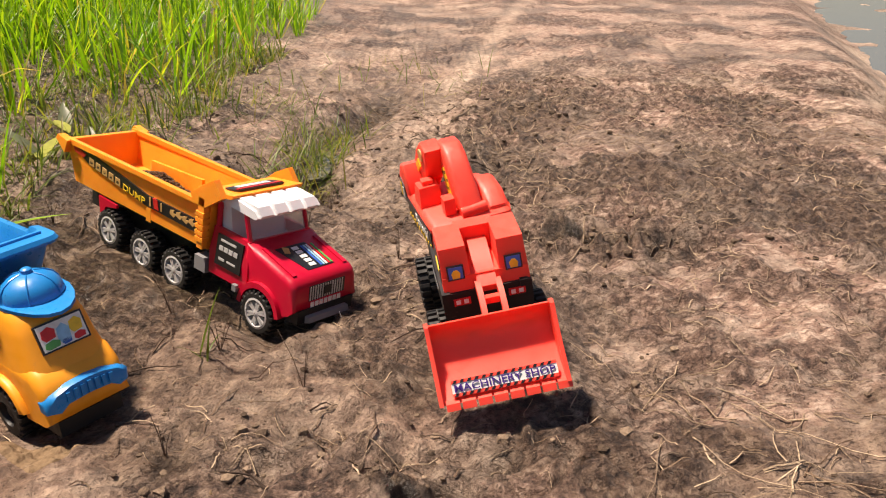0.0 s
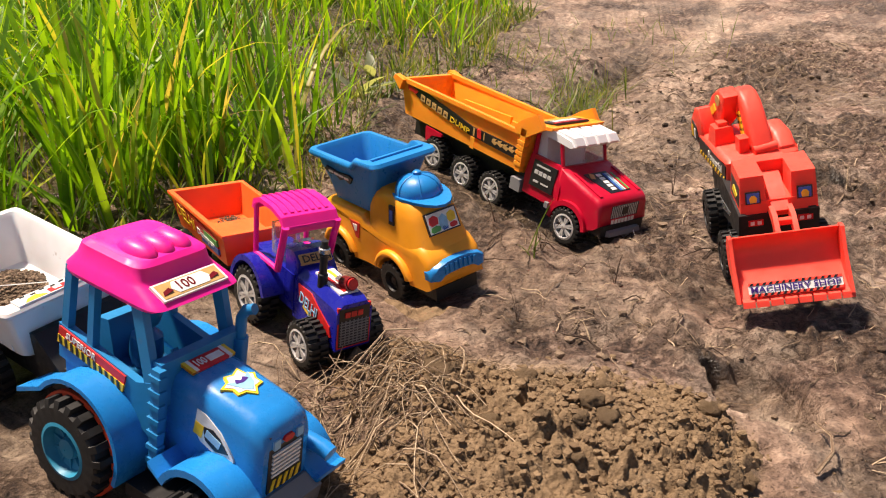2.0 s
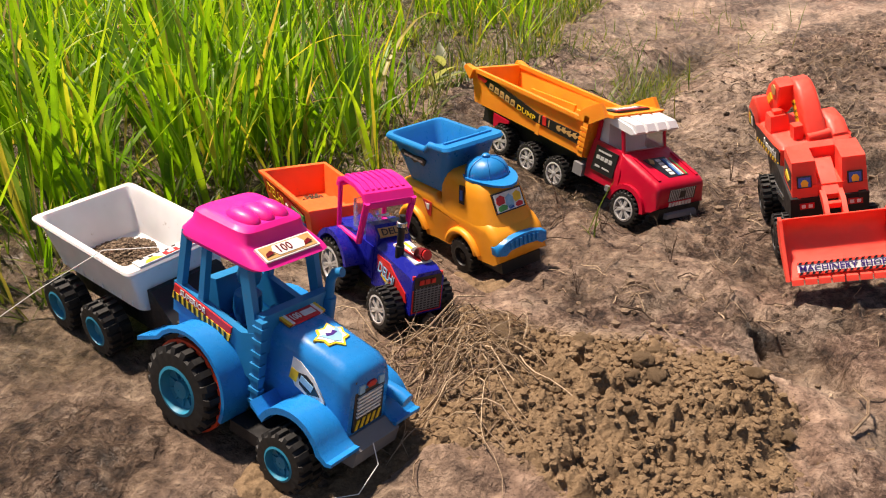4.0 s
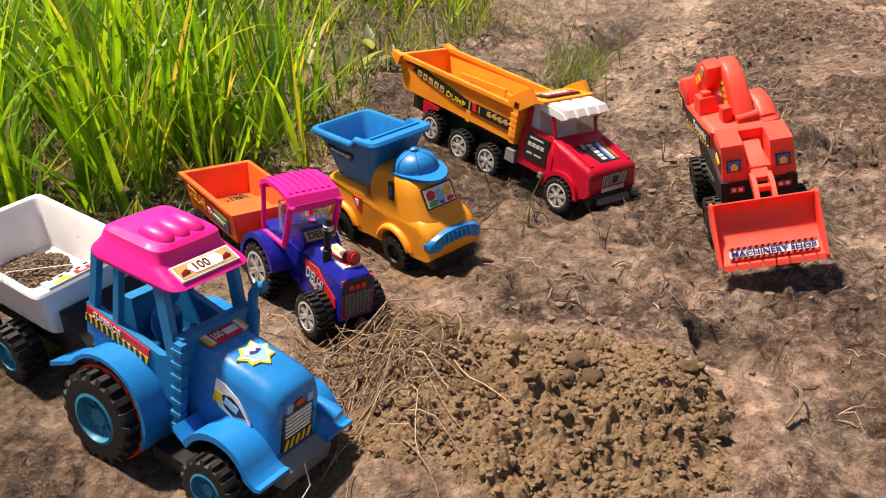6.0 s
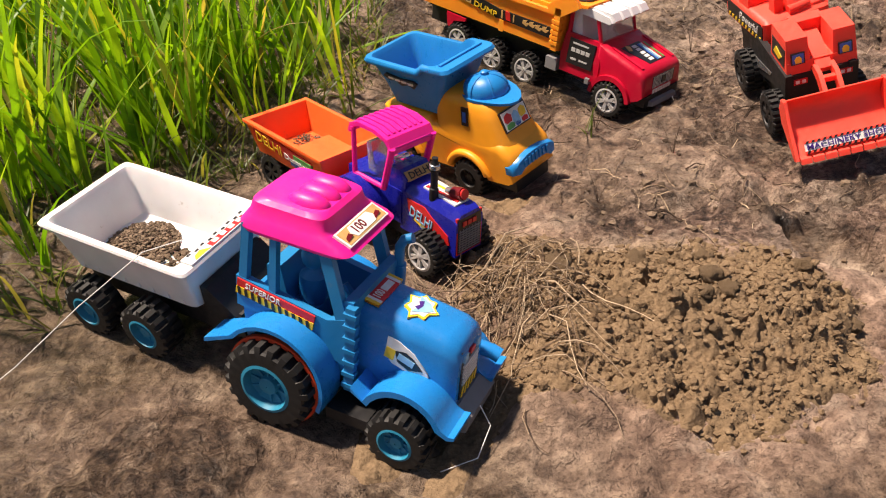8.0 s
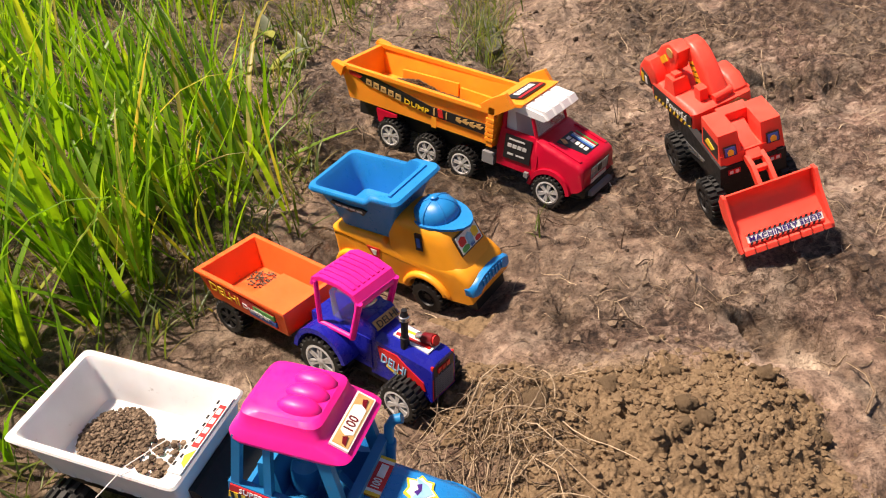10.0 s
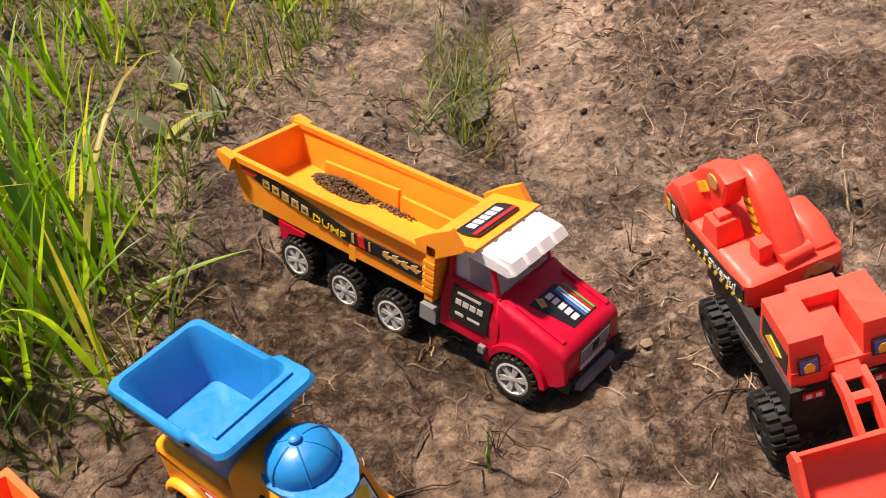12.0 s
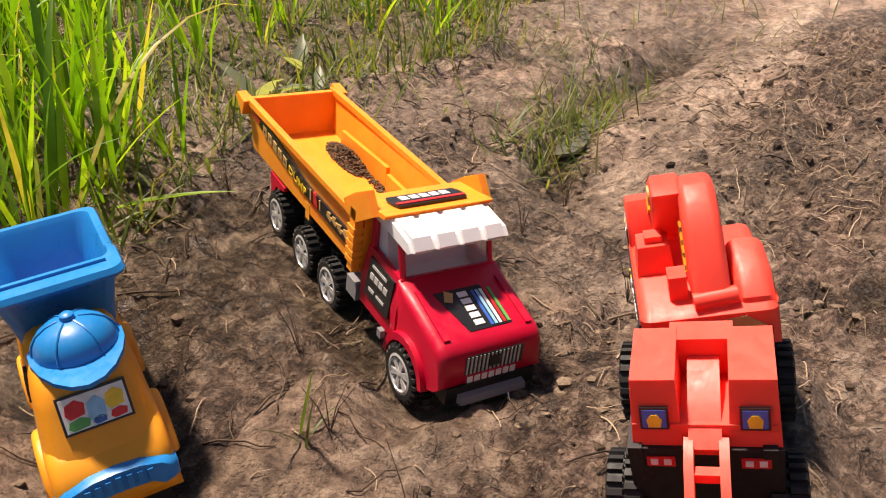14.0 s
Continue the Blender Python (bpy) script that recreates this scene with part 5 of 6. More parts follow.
    part("trailer_frame", box(-0.262, -0.118, 0.022, 0.056, -0.002, 0.018, 0.002), BLACK, tr)
    part("drawbar", box(-0.145, -0.110, 0.036, 0.046, -0.002, 0.008, 0.001), BLACK, tr)
    for x in (-0.236,):
        wheel(tr, x, 0.002, 0.0, 0.0205, 0.018, -1, BLACK)
        wheel(tr, x, 0.074, 0.0, 0.0205, 0.018, 1, BLACK)
    lean = (0, -0.20, 1)
    st = panel("trailer_sticker", bed, (-0.256, 0.0012, 0.0235), (1, 0, 0), lean, 0.100, 0.026, PRINT_RED, "faded multicoloured side sticker", thick=0.0010, shape=[(0, 0.6), (0.06, 0.5), (1, 0), (1, 0.75), (0.5, 0.95), (0.02, 1)])
    for a, d, w, mm in ((0.062, 0.003, 0.038, PRINT_BLUE), (0.070, 0.012, 0.030, PRINT_GREEN)):
        panel("stripe", st, Vector((-0.256 + a, 0.0012, 0.0235)) + Vector(lean).normalized() * d, (1, 0, -0.03), lean, w, 0.007, mm, thick=0.0014)
    lettering("DELHI", st, Vector((-0.256, 0.0012, 0.0235)) + Vector((0.006, 0, 0)) + Vector(lean).normalized() * 0.0125, (1, 0, -0.08), lean, 0.044, 0.0125, PRINT_YELLOW, 0.0018)
    lettering("Dumper", st, Vector((-0.256, 0.0012, 0.0235)) + Vector((0.054, 0, 0)) + Vector(lean).normalized() * 0.0065, (1, 0, -0.04), lean, 0.040, 0.0095, PAPER, 0.0019)
    return tr


navy_tractor(stand((-0.388, 0.459, 0.020), -40, -6, -4))


# ---- the sky-blue tractor with white trailer ----
def blue_tractor(m):
    tr = thing("tractor_with_trailer", "large sky-blue toy tractor with pink roof pulling a white trailer", "toy tractor", m)
    yc = 0.068
    part("chassis", box(-0.14, 0.024, 0.050, 0.086, -0.010, 0.022, 0.003), BLACK, tr)
    part("side_step", box(-0.066, -0.030, 0.014, 0.050, -0.012, -0.002, 0.002), BLACK, tr)
    hw = 0.0255
    loops = []
    for x, w, t_ in ((-0.062, hw + 0.002, 0.082), (-0.03, hw + 0.001, 0.079), (0.014, hw, 0.0735), (0.023, hw - 0.0010, 0.0695), (0.0275, hw - 0.003, 0.064)):
        loops.append([(x, yc + s * w * k, z) for s, k, z in ((-1, 1.0, 0.012), (1, 1.0, 0.012), (1, 1.0, t_ - 0.014), (1, 0.9, t_ - 0.005), (1, 0.6, t_), (-1, 0.6, t_), (-1, 0.9, t_ - 0.005), (-1, 1.0, t_ - 0.014))])
    hood = part("hood", rings(bmesh.new(), loops), SKY_BLUE, tr, "glossy sky-blue bonnet with stickers", sharp=50)
    # front grille sticker
    g0, gv = Vector((0.0279, yc - 0.0175, 0.018)), (-0.04, 0, 1)
    gr = panel("grille", hood, g0, (0, 1, 0), gv, 0.035, 0.045, INK, "black grille with white bars and yellow chevrons", thick=0.0010)
    for k in range(6):
        panel("grille_bar", gr, g0 + Vector((0, 0.003, 0.012 + k * 0.0034)), (0, 1, 0), gv, 0.028, 0.0017, PAPER, thick=0.0015)
    for k in range(5):
        panel("chevron", gr, g0 + Vector((0, 0.002 + k * 0.0063, 0.001)), (0, 1, 0), gv, 0.006, 0.008, PRINT_YELLOW, thick=0.0015, shape=[(0, 0), (0.5, 0), (1, 1), (0.5, 1)])
    panel("grille_badge", gr, g0 + Vector((0, 0.012, 0.036)), (0, 1, 0), gv, 0.011, 0.005, PRINT_RED, thick=0.0016, shape=[(0.2, 0), (0.8, 0), (1, 0.5), (0.8, 1), (0.2, 1), (0, 0.5)])
    for y in (0.003, 0.026):
        panel("lamp_print", gr, g0 + Vector((0, y, 0.034)), (0, 1, 0), gv, 0.006, 0.007, PRINT_CYAN, thick=0.0015)
    part("front_weight", prism([(0.020, -0.006), (0.040, -0.004), (0.042, 0.010), (0.030, 0.016), (0.020, 0.014)], yc - 0.026, yc + 0.026, 0.002), GREY, tr, "dark grey front weight")
    # hood stickers
    star = []
    for k in range(14):
        r = (0.5, 0.33)[k % 2] * (1.0 if k % 4 else 0.86)
        a = math.tau * (k + 0.5) / 14
        star.append((0.5 + r * math.cos(a), 0.5 + r * math.sin(a)))
    u, v = (0.0, 1, 0), (-1, 0, 0.145)
    c0 = Vector((-0.001, yc - 0.018, 0.0757))
    s1 = panel("star_sticker", hood, c0, u, v, 0.036, 0.030, PRINT_YELLOW, "yellow-edged star sticker", thick=0.0009, shape=star)
    panel("star_core", s1, c0 + Vector((0, 0.003, 0)) + Vector(v).normalized() * 0.0025, u, v, 0.030, 0.025, PAPER, thick=0.0013, shape=star)
    panel("star_print", s1, c0 + Vector((0, 0.007, 0)) + Vector(v).normalized() * 0.005, u, v, 0.022, 0.018, PRINT_CYAN, thick=0.0017, shape=[(0, 0.8), (0.3, 0.2), (0.5, 0), (0.8, 0.3), (1, 0.9), (0.5, 0.6)])
    panel("star_print", s1, c0 + Vector((0, 0.012, 0)) + Vector(v).normalized() * 0.014, u, v, 0.012, 0.005, PURPLE_INK, thick=0.0020, shape=[(0, 0.3), (0.5, 0), (1, 0.3), (0.8, 1), (0.5, 0.5), (0.2, 1)])
    c1 = Vector((-0.042, yc - 0.020, 0.0815))
    s2 = panel("rear_hood_sticker", hood, c1, u, v, 0.040, 0.013, PRINT_RED, "red sticker with yellow ends", thick=0.0009)
    for y, mm in ((0.0, PRINT_YELLOW), (0.003, PAPER), (0.034, PAPER), (0.037, PRINT_YELLOW)):
        panel("stripe", s2, c1 + Vector((0, y, 0)), u, v, 0.003, 0.013, mm, thick=0.0013)
    lettering("100", s2, c1 + Vector((0, 0.008, 0)) + Vector(v).normalized() * 0.003, u, v, 0.009, 0.007, PAPER, 0.0017)
    panel("printed_bar", s2, c1 + Vector((0, 0.019, 0)) + Vector(v).normalized() * 0.003, u, v, 0.013, 0.006, PAPER, thick=0.0015)
    for s, y in ((-1, yc - hw - 0.0005), (1, yc + hw + 0.0005)):
        uu = (1, 0, 0) if s < 0 else (-1, 0, 0)
        c2 = Vector((-0.034 if s < 0 else 0.008, y, 0.038))
        s3 = panel("side_sticker", hood, c2, (uu[0], 0, -0.18), (0, 0, 1), 0.042, 0.026, PAPER, "white, black and orange badge sticker", thick=0.0010, shape=[(0, 1), (0.02, 0.35), (0.2, 0.1), (1, 0.0), (0.9, 0.35), (0.55, 0.8), (0.2, 1)])
        panel("badge_print", s3, c2 + Vector((uu[0] * 0.008, 0, 0.005)), (uu[0], 0, -0.35), (0, 0, 1), 0.026, 0.014, INK, thick=0.0014, shape=[(0, 0.7), (0.2, 0.1), (0.6, 0), (1, 0.5), (0.6, 0.9), (0.3, 1)])
        panel("badge_print", s3, c2 + Vector((uu[0] * 0.002, 0, 0.006)), (uu[0], 0, -0.2), (0, 0, 1), 0.008, 0.010, PRINT_YELLOW, thick=0.0014)
        panel("badge_print", s3, c2 + Vector((uu[0] * 0.013, 0, 0.008)), (uu[0], 0, -0.35), (0, 0, 1), 0.014, 0.006, PRINT_CYAN, thick=0.0018)
    # front mudguards and headlamps
    for s in (-1, 1):
        yi, yo = yc + s * 0.022, yc + s * 0.054
        a0, a1 = sorted((yi, yo))
        o = [(-0.003 + (0.034) * math.cos(a) * 1.05, 0.002 + 0.036 * math.sin(a)) for a in np.linspace(math.pi * 0.86, math.pi * 0.14, 11)]
        i = [(-0.003 + (0.030) * math.cos(a) * 1.05, 0.000 + 0.0325 * math.sin(a)) for a in np.linspace(math.pi * 0.14, math.pi * 0.86, 11)]
        o = [(-0.046, 0.026)] + o + [(0.036, 0.014), (0.041, 0.015)]
        i = [(0.041, 0.012), (0.035, 0.010)] + i + [(-0.045, 0.022)]
        part("front_mudguard", prism(o + i, a0, a1, 0.0022), SKY_BLUE, tr)
        if s > 0:
            part("headlamp", tube([(0.018, yc + s * 0.032, 0.034), (0.034, yc + s * 0.034, 0.032), (0.041, yc + s * 0.034, 0.030)], 0.0062, 14), SKY_BLUE, tr)
        wheel(tr, -0.002, yc + s * 0.064, -0.004, 0.0245, 0.024, s, HUB_BLUE, "dish", 18)
        wheel(tr, -0.110, yc + s * 0.072, 0.010, 0.0365, 0.030, s, HUB_BLUE, "dish", 20)
        ring = part("red_ring", lathe_y([(0.0365, 0), (0.0405, 0), (0.0405, 0.004), (0.0365, 0.004)], 36, (-0.110, min(yc + s * 0.0560, yc + s * 0.0600), 0.010)), RING_RED, tr)
        # rear mudguards sweep back to a flat tip
        o = [(-0.110 + 0.046 * math.cos(a), 0.014 + 0.047 * math.sin(a)) for a in np.linspace(math.pi * 0.80, -math.pi * 0.12, 14)]
        i = [(-0.110 + 0.0425 * math.cos(a), 0.014 + 0.0435 * math.sin(a)) for a in np.linspace(-math.pi * 0.12, math.pi * 0.80, 14)]
        o = [(-0.172, 0.030)] + o
        i = i + [(-0.172, 0.026)]
        b0, b1 = sorted((yc + s * 0.036, yc + s * 0.063))
        mg = part("rear_mudguard", prism(o + i, b0, b1, 0.0025), SKY_BLUE, tr)
        w = [(-0.110 + 0.0445 * math.cos(a), 0.014 + 0.0455 * math.sin(a)) for a in np.linspace(math.pi * 0.9, -math.pi * 0.12, 14)]
        c0_, c1_ = sorted((yc + s * 0.033, yc + s * 0.037))
        part("mudguard_wall", prism(w + [(-0.075, -0.006), (-0.14, 0.02)], c0_, c1_, 0.001), SKY_BLUE, mg)
    # cabin: tub, seat, pillars, roof
    part("cabin_tub", shell([rect(-0.150, -0.058, yc - 0.036, yc + 0.036, 0.020), rect(-0.152, -0.056, yc - 0.038, yc + 0.038, 0.062)], [rect(-0.148, -0.060, yc - 0.034, yc + 0.034, 0.062), rect(-0.146, -0.062, yc - 0.032, yc + 0.032, 0.030)], 0.001), STEEL_BLUE, tr)
    part("seat", prism([(-0.142, 0.030), (-0.100, 0.030), (-0.100, 0.052), (-0.122, 0.054), (-0.130, 0.086), (-0.142, 0.084)], yc - 0.018, yc + 0.018, 0.004), STEEL_BLUE, tr)
    fig = lathe_z([(0.010, 0.0), (0.0125, 0.012), (0.0115, 0.026), (0.006, 0.031), (0.0055, 0.033), (0.009, 0.037), (0.0105, 0.043), (0.009, 0.050), (0.004, 0.0535), (0.0005, 0.054)], 16, (-0.110, yc, 0.050))
    part("seated_figure", fig, STEEL_BLUE, tr, "plain rounded blue figure")
    part("steering_column", tube([(-0.066, yc, 0.058), (-0.082, yc, 0.076)], 0.003), STEEL_BLUE, tr)
    for s in (-1, 1):
        y = yc + s * 0.036
        sup = [((-0.152, 0.060), (-0.146, 0.130), 0.0035), ((-0.124, 0.060), (-0.122, 0.128), 0.003), ((-0.060, 0.062), (-0.080, 0.130), 0.0052)]
        for (xa, za), (xb, zb), r in sup:
            part("pillar", box(xa - r, xa + r, y - 0.003, y + 0.003, za, zb, 0.0008, top=(xb - r, xb + r, y - 0.003 - s * 0.001, y + 0.003 - s * 0.001)), STEEL_BLUE, tr)
        part("door_sill", prism([(-0.156, 0.054), (-0.125, 0.050), (-0.085, 0.040), (-0.060, 0.030), (-0.055, 0.076), (-0.075, 0.0685), (-0.10, 0.0725), (-0.156, 0.0815)], y - 0.0032, y + 0.0032, 0.0008), STEEL_BLUE, tr)
        ys = y - 0.0036 if s < 0 else y + 0.0036
        uu = (1, 0, -0.16) if s < 0 else (-1, 0, 0.16)
        cs = Vector((-0.156, ys, 0.0665)) if s < 0 else Vector((-0.086, ys, 0.0555))
        ss = panel("sill_sticker", tr, cs, uu, (0.16, 0, 1) if s < 0 else (0.16, 0, 1), 0.070, 0.0135, PRINT_RED, "red sticker with black and yellow stripes", thick=0.0008)
        panel("stripe_band", ss, cs, uu, (0.16, 0, 1), 0.070, 0.0065, PRINT_YELLOW, thick=0.0012)
        for k in range(11):
            panel("stripe", ss, cs + Vector(uu).normalized() * (0.001 + k * 0.0062), uu, (0.16, 0, 1), 0.0045, 0.0065, INK, thick=0.0016, shape=[(0.4, 0), (1, 0), (0.6, 1), (0, 1)])
        lettering("SUPERIOR", ss, cs + Vector(uu).normalized() * 0.008 + Vector((0.16, 0, 1)).normalized() * 0.0075, uu, (0.16, 0, 1), 0.032, 0.005, PAPER, 0.0013)
    part("dash_wall", box(-0.062, -0.054, yc - 0.037, yc + 0.037, 0.055, 0.090, 0.0015), STEEL_BLUE, tr)
    part("grab_ladder", box(-0.058, -0.050, yc - 0.042, yc - 0.036, 0.010, 0.088, 0.001), STEEL_BLUE, tr)
    for k in range(7):
        part("ladder_rung", box(-0.0595, -0.0485, yc - 0.0435, yc - 0.0365, 0.014 + k * 0.011, 0.0175 + k * 0.011, 0.0008), STEEL_BLUE, tr)
    part("exhaust", tube([(-0.054, yc + 0.037, 0.050), (-0.054, yc + 0.037, 0.088), (-0.054, yc + 0.037, 0.100), (-0.051, yc + 0.038, 0.107), (-0.044, yc + 0.039, 0.110)], 0.0042, 12), STEEL_BLUE, tr, "bent blue exhaust pipe")
    part("exhaust_sleeve", tube([(-0.054, yc + 0.037, 0.052), (-0.054, yc + 0.037, 0.084)], 0.0062, 12), STEEL_BLUE, tr)
    rf = part("roof", rings(bmesh.new(), [oval(-0.152, -0.063, yc - 0.039, yc + 0.039, 0.124, 9), oval(-0.154, -0.058, yc - 0.040, yc + 0.040, 0.127, 9), oval(-0.155, -0.062, yc - 0.039, yc + 0.039, 0.130, 9), oval(-0.151, -0.078, yc - 0.036, yc + 0.036, 0.136, 8), oval(-0.149, -0.081, yc - 0.034, yc + 0.034, 0.139, 8), oval(-0.147, -0.083, yc - 0.0325, yc + 0.0325, 0.147, 7), oval(-0.143, -0.087, yc - 0.029, yc + 0.029, 0.150, 6)]), PINK, tr, "hot pink moulded roof with a raised crown")
    for k in range(3):
        bump_ = lathe_z([(0.012, 0.0), (0.0115, 0.004), (0.009, 0.008), (0.005, 0.010), (0.0005, 0.0105)], 16, (0, 0, 0), 0.8)
        ob = part("roof_knob", bump_, PINK, rf)
        ob.matrix_local = pose(-0.105, yc - 0.015 + k * 0.015, 0.1470, 0, 0, 0) @ Matrix.Diagonal((1.5, 1.0, 0.95, 1))
    cr = Vector((-0.0625, yc - 0.029, 0.1303))
    rs = panel("roof_sticker", rf, cr, (0, 1, 0), (-1, 0, 0.37), 0.058, 0.0158, PAPER, "white-edged roof sticker with gold and red print", thick=0.0016)
    panel("printed_band", rs, cr + Vector((-0.0012, 0.002, 0.0004)), (0, 1, 0), (-1, 0, 0.37), 0.054, 0.0130, PRINT_GOLD, thick=0.0020)
    panel("printed_band", rs, cr + Vector((-0.0025, 0.012, 0.0009)), (0, 1, 0), (-1, 0, 0.37), 0.034, 0.0105, PAPER, thick=0.0024, shape=[(0.1, 0), (0.9, 0), (1, 0.5), (0.9, 1), (0.1, 1), (0, 0.5)])
    for y in (0.003, 0.044):
        panel("printed_bar", rs, cr + Vector((-0.0035, y, 0.0012)), (0, 1, 0.1), (-1, 0, 0.37), 0.009, 0.005, MAROON, thick=0.0024, shape=[(0, 0), (1, 0.3), (0.8, 1), (0.2, 0.7)])
    lettering("100", rs, cr + Vector((-0.004, 0.018, 0.0014)), (0, 1, 0), (-1, 0, 0.37), 0.014, 0.008, MAROON, 0.0029)
    # trailer, on a drawbar, swung a little
    rel = TRACTOR_POSE.inverted() @ stand((-0.606, 0.328, 0.038), -24, -5, 4)
    z1, z0 = 0.077, 0.029
    out = [oval(-0.086, 0.046, 0.027, 0.105, z0, 16, 44), oval(-0.090, 0.048, 0.023, 0.109, z0 + 0.003, 18, 44), oval(-0.097, 0.050, 0.019, 0.112, 0.055, 20, 44), oval(-0.103, 0.052, 0.016, 0.115, z1 - 0.005, 22, 44, -0.001), oval(-0.109, 0.054, 0.013, 0.118, z1 - 0.005, 24, 44, -0.001), oval(-0.110, 0.0555, 0.012, 0.119, z1 - 0.002, 24, 44, -0.001), oval(-0.108, 0.054, 0.013, 0.118, z1, 24, 44, -0.001)]
    inn = [oval(-0.102, 0.041, 0.018, 0.113, z1, 24, 44, -0.001), oval(-0.100, 0.040, 0.020, 0.111, z1 - 0.003, 22, 44, -0.001), oval(-0.088, 0.038, 0.028, 0.104, z0 + 0.006, 18, 44), oval(-0.084, 0.036, 0.031, 0.101, z0 + 0.004, 14, 44)]
    bed = part("trailer", shell(out, inn), WHITE_THIN, tr, "translucent white plastic trailer with dirt inside")
    bed.matrix_local = rel
    for k in range(8):
        for y, s in ((0.0225, 1), (0.1095, -1)):
            part("trailer_rib", box(-0.082 + k * 0.016, -0.076 + k * 0.016, y - 0.001, y + 0.002 * s + 0.001, 0.034, 0.050, 0.0007), WHITE_THIN, bed)
    part("trailer_frame", box(-0.088, 0.085, 0.034, 0.098, 0.004, 0.031, 0.002), BLACK, bed)
    part("drawbar", box(0.040, 0.115, 0.058, 0.074, 0.002, 0.014, 0.002), BLACK, bed)
    part("front_box", prism([(0.050, 0.010), (0.088, 0.010), (0.088, 0.026), (0.056, 0.052), (0.050, 0.052)], 0.030, 0.102, 0.002), BLACK, bed)
    c3 = Vector((0.053, 0.026, z1 + 0.0002))
    ls2 = panel("rim_sticker", bed, c3, (0, 1, 0), (-1, 0, 0), 0.080, 0.012, PAPER, "checked red and white rim sticker", thick=0.0007)
    for k in range(9):
        panel("check", ls2, c3 + Vector((-0.008 if k % 2 else -0.0095, 0.006 + 0.008 * k, 0)), (0, 1, 0), (-1, 0, 0), 0.004, 0.0018, INK, thick=0.0011)
    panel("printed_band", ls2, c3 + Vector((-0.001, 0.026, 0)), (0, 1, 0), (-1, 0, 0), 0.044, 0.006, PRINT_RED, thick=0.0011)
    panel("printed_band", ls2, c3 + Vector((-0.001, 0.006, 0)), (0, 1, 0), (-1, 0, 0), 0.018, 0.006, PRINT_YELLOW, thick=0.0011, shape=[(0, 0), (1, 0), (0.6, 1), (0.2, 0.7)])
    for k in range(4):
        panel("printed_bar", ls2, c3 + Vector((-0.002, 0.030 + k * 0.010, 0)), (0, 1, 0), (-1, 0, 0), 0.006, 0.004, PAPER, thick=0.0015)
    for x in (0.0, -0.066):
        for s, y in ((-1, 0.0), (1, 0.132)):
            w = wheel(tr, 0, 0, 0, 0.0245, 0.024, s, HUB_BLUE, "dish", 18)
            w.matrix_local = rel @ pose(x, y, 0.003, 0, 0, 0 if s > 0 else 180)
    return tr


TRACTOR_POSE = stand((-0.385, 0.234, 0.005), -20, -9, -4)
blue_tractor(TRACTOR_POSE)


# ---- soil, clods and straw ----
def lump_points(seed, rough=0.36):
    """Corners and faces of one small irregular crumb."""
    bm = bmesh.new()
    bmesh.ops.create_icosphere(bm, subdivisions=1, radius=1.0)
    bmesh.ops.triangulate(bm, faces=bm.faces)
    rng = random.Random(seed)
    for v in bm.verts:
        v.co *= 1 + rng.uniform(-rough, rough)
    co = np.array([v.co[:] for v in bm.verts])
    fa = np.array([[v.index for v in f.verts] for f in bm.faces])
    bm.free()
    return co, fa


LUMPS = [lump_points(k) for k in range(6)]


def crumbs(name, spots, material, label, category, kind="stuff"):
    """spots: rows of x, y, z, size. One joined mesh of crumbs."""
    vs, fs, base = [], [], 0
    rng = np.random.default_rng(len(spots))
    for x, y, z, s in spots:
        co, fa = LUMPS[rng.integers(6)]
        a = rng.uniform(0, math.tau)
        c, d = math.cos(a), math.sin(a)
        q = co * (s * rng.uniform(0.8, 1.25, 3) * np.array([1, 1, 0.8]))
        q = np.stack([q[:, 0] * c - q[:, 1] * d, q[:, 0] * d + q[:, 1] * c, q[:, 2]], 1) + (x, y, z)
        vs.append(q)
        fs.append(fa + base)
        base += len(co)
    me = bpy.data.meshes.new(name)
    me.from_pydata(np.concatenate(vs).tolist(), [], np.concatenate(fs).tolist())
    me.materials.append(material)
    return tagged(new(name, me), label, category, kind=kind)


def scatter(count, x0, x1, y0, y1, keep, sizes, seed, sink=0.25, power=5.0, height=None):
    rng = np.random.default_rng(seed)
    x, y = rng.uniform(x0, x1, count), rng.uniform(y0, y1, count)
    ok = rng.uniform(0, 1, count) < keep(x, y)
    x, y = x[ok], y[ok]
    s = sizes[0] + (sizes[1] - sizes[0]) * rng.uniform(0, 1, len(x)) ** power
    z = (height(x, y) if height else np.array([top(a, c) for a, c in zip(x, y)])) + s * (0.8 - sink * 2)
    return np.stack([x, y, z, s], 1)




def balls(x, y, cell, seed):
    """Heights of rounded clods, one to a cell, of uneven size, some missing."""
    wx, wy = x + cell * 0.22 * fbm(x, y, 1.3 / cell, 2, seed + 7), y + cell * 0.22 * fbm(x, y, 1.3 / cell, 2, seed + 9)
    ix, iy = np.floor(wx / cell).astype(np.int64), np.floor(wy / cell).astype(np.int64)
    best = np.zeros_like(x)
    for dx in (-1, 0, 1):
        for dy in (-1, 0, 1):
            jx, jy = ix + dx, iy + dy
            cx, cy = (jx + lattice(jx, jy, seed)) * cell, (jy + lattice(jx, jy, seed + 1)) * cell
            r = cell * (0.22 + 0.50 * lattice(jx, jy, seed + 2) ** 2)
            lift = (lattice(jx, jy, seed + 3) - 0.35) * r
            best = np.maximum(best, np.sqrt(np.maximum(r * r - (wx - cx) ** 2 - (wy - cy) ** 2, 0)) + lift * ((wx - cx) ** 2 + (wy - cy) ** 2 < r * r))
    return best


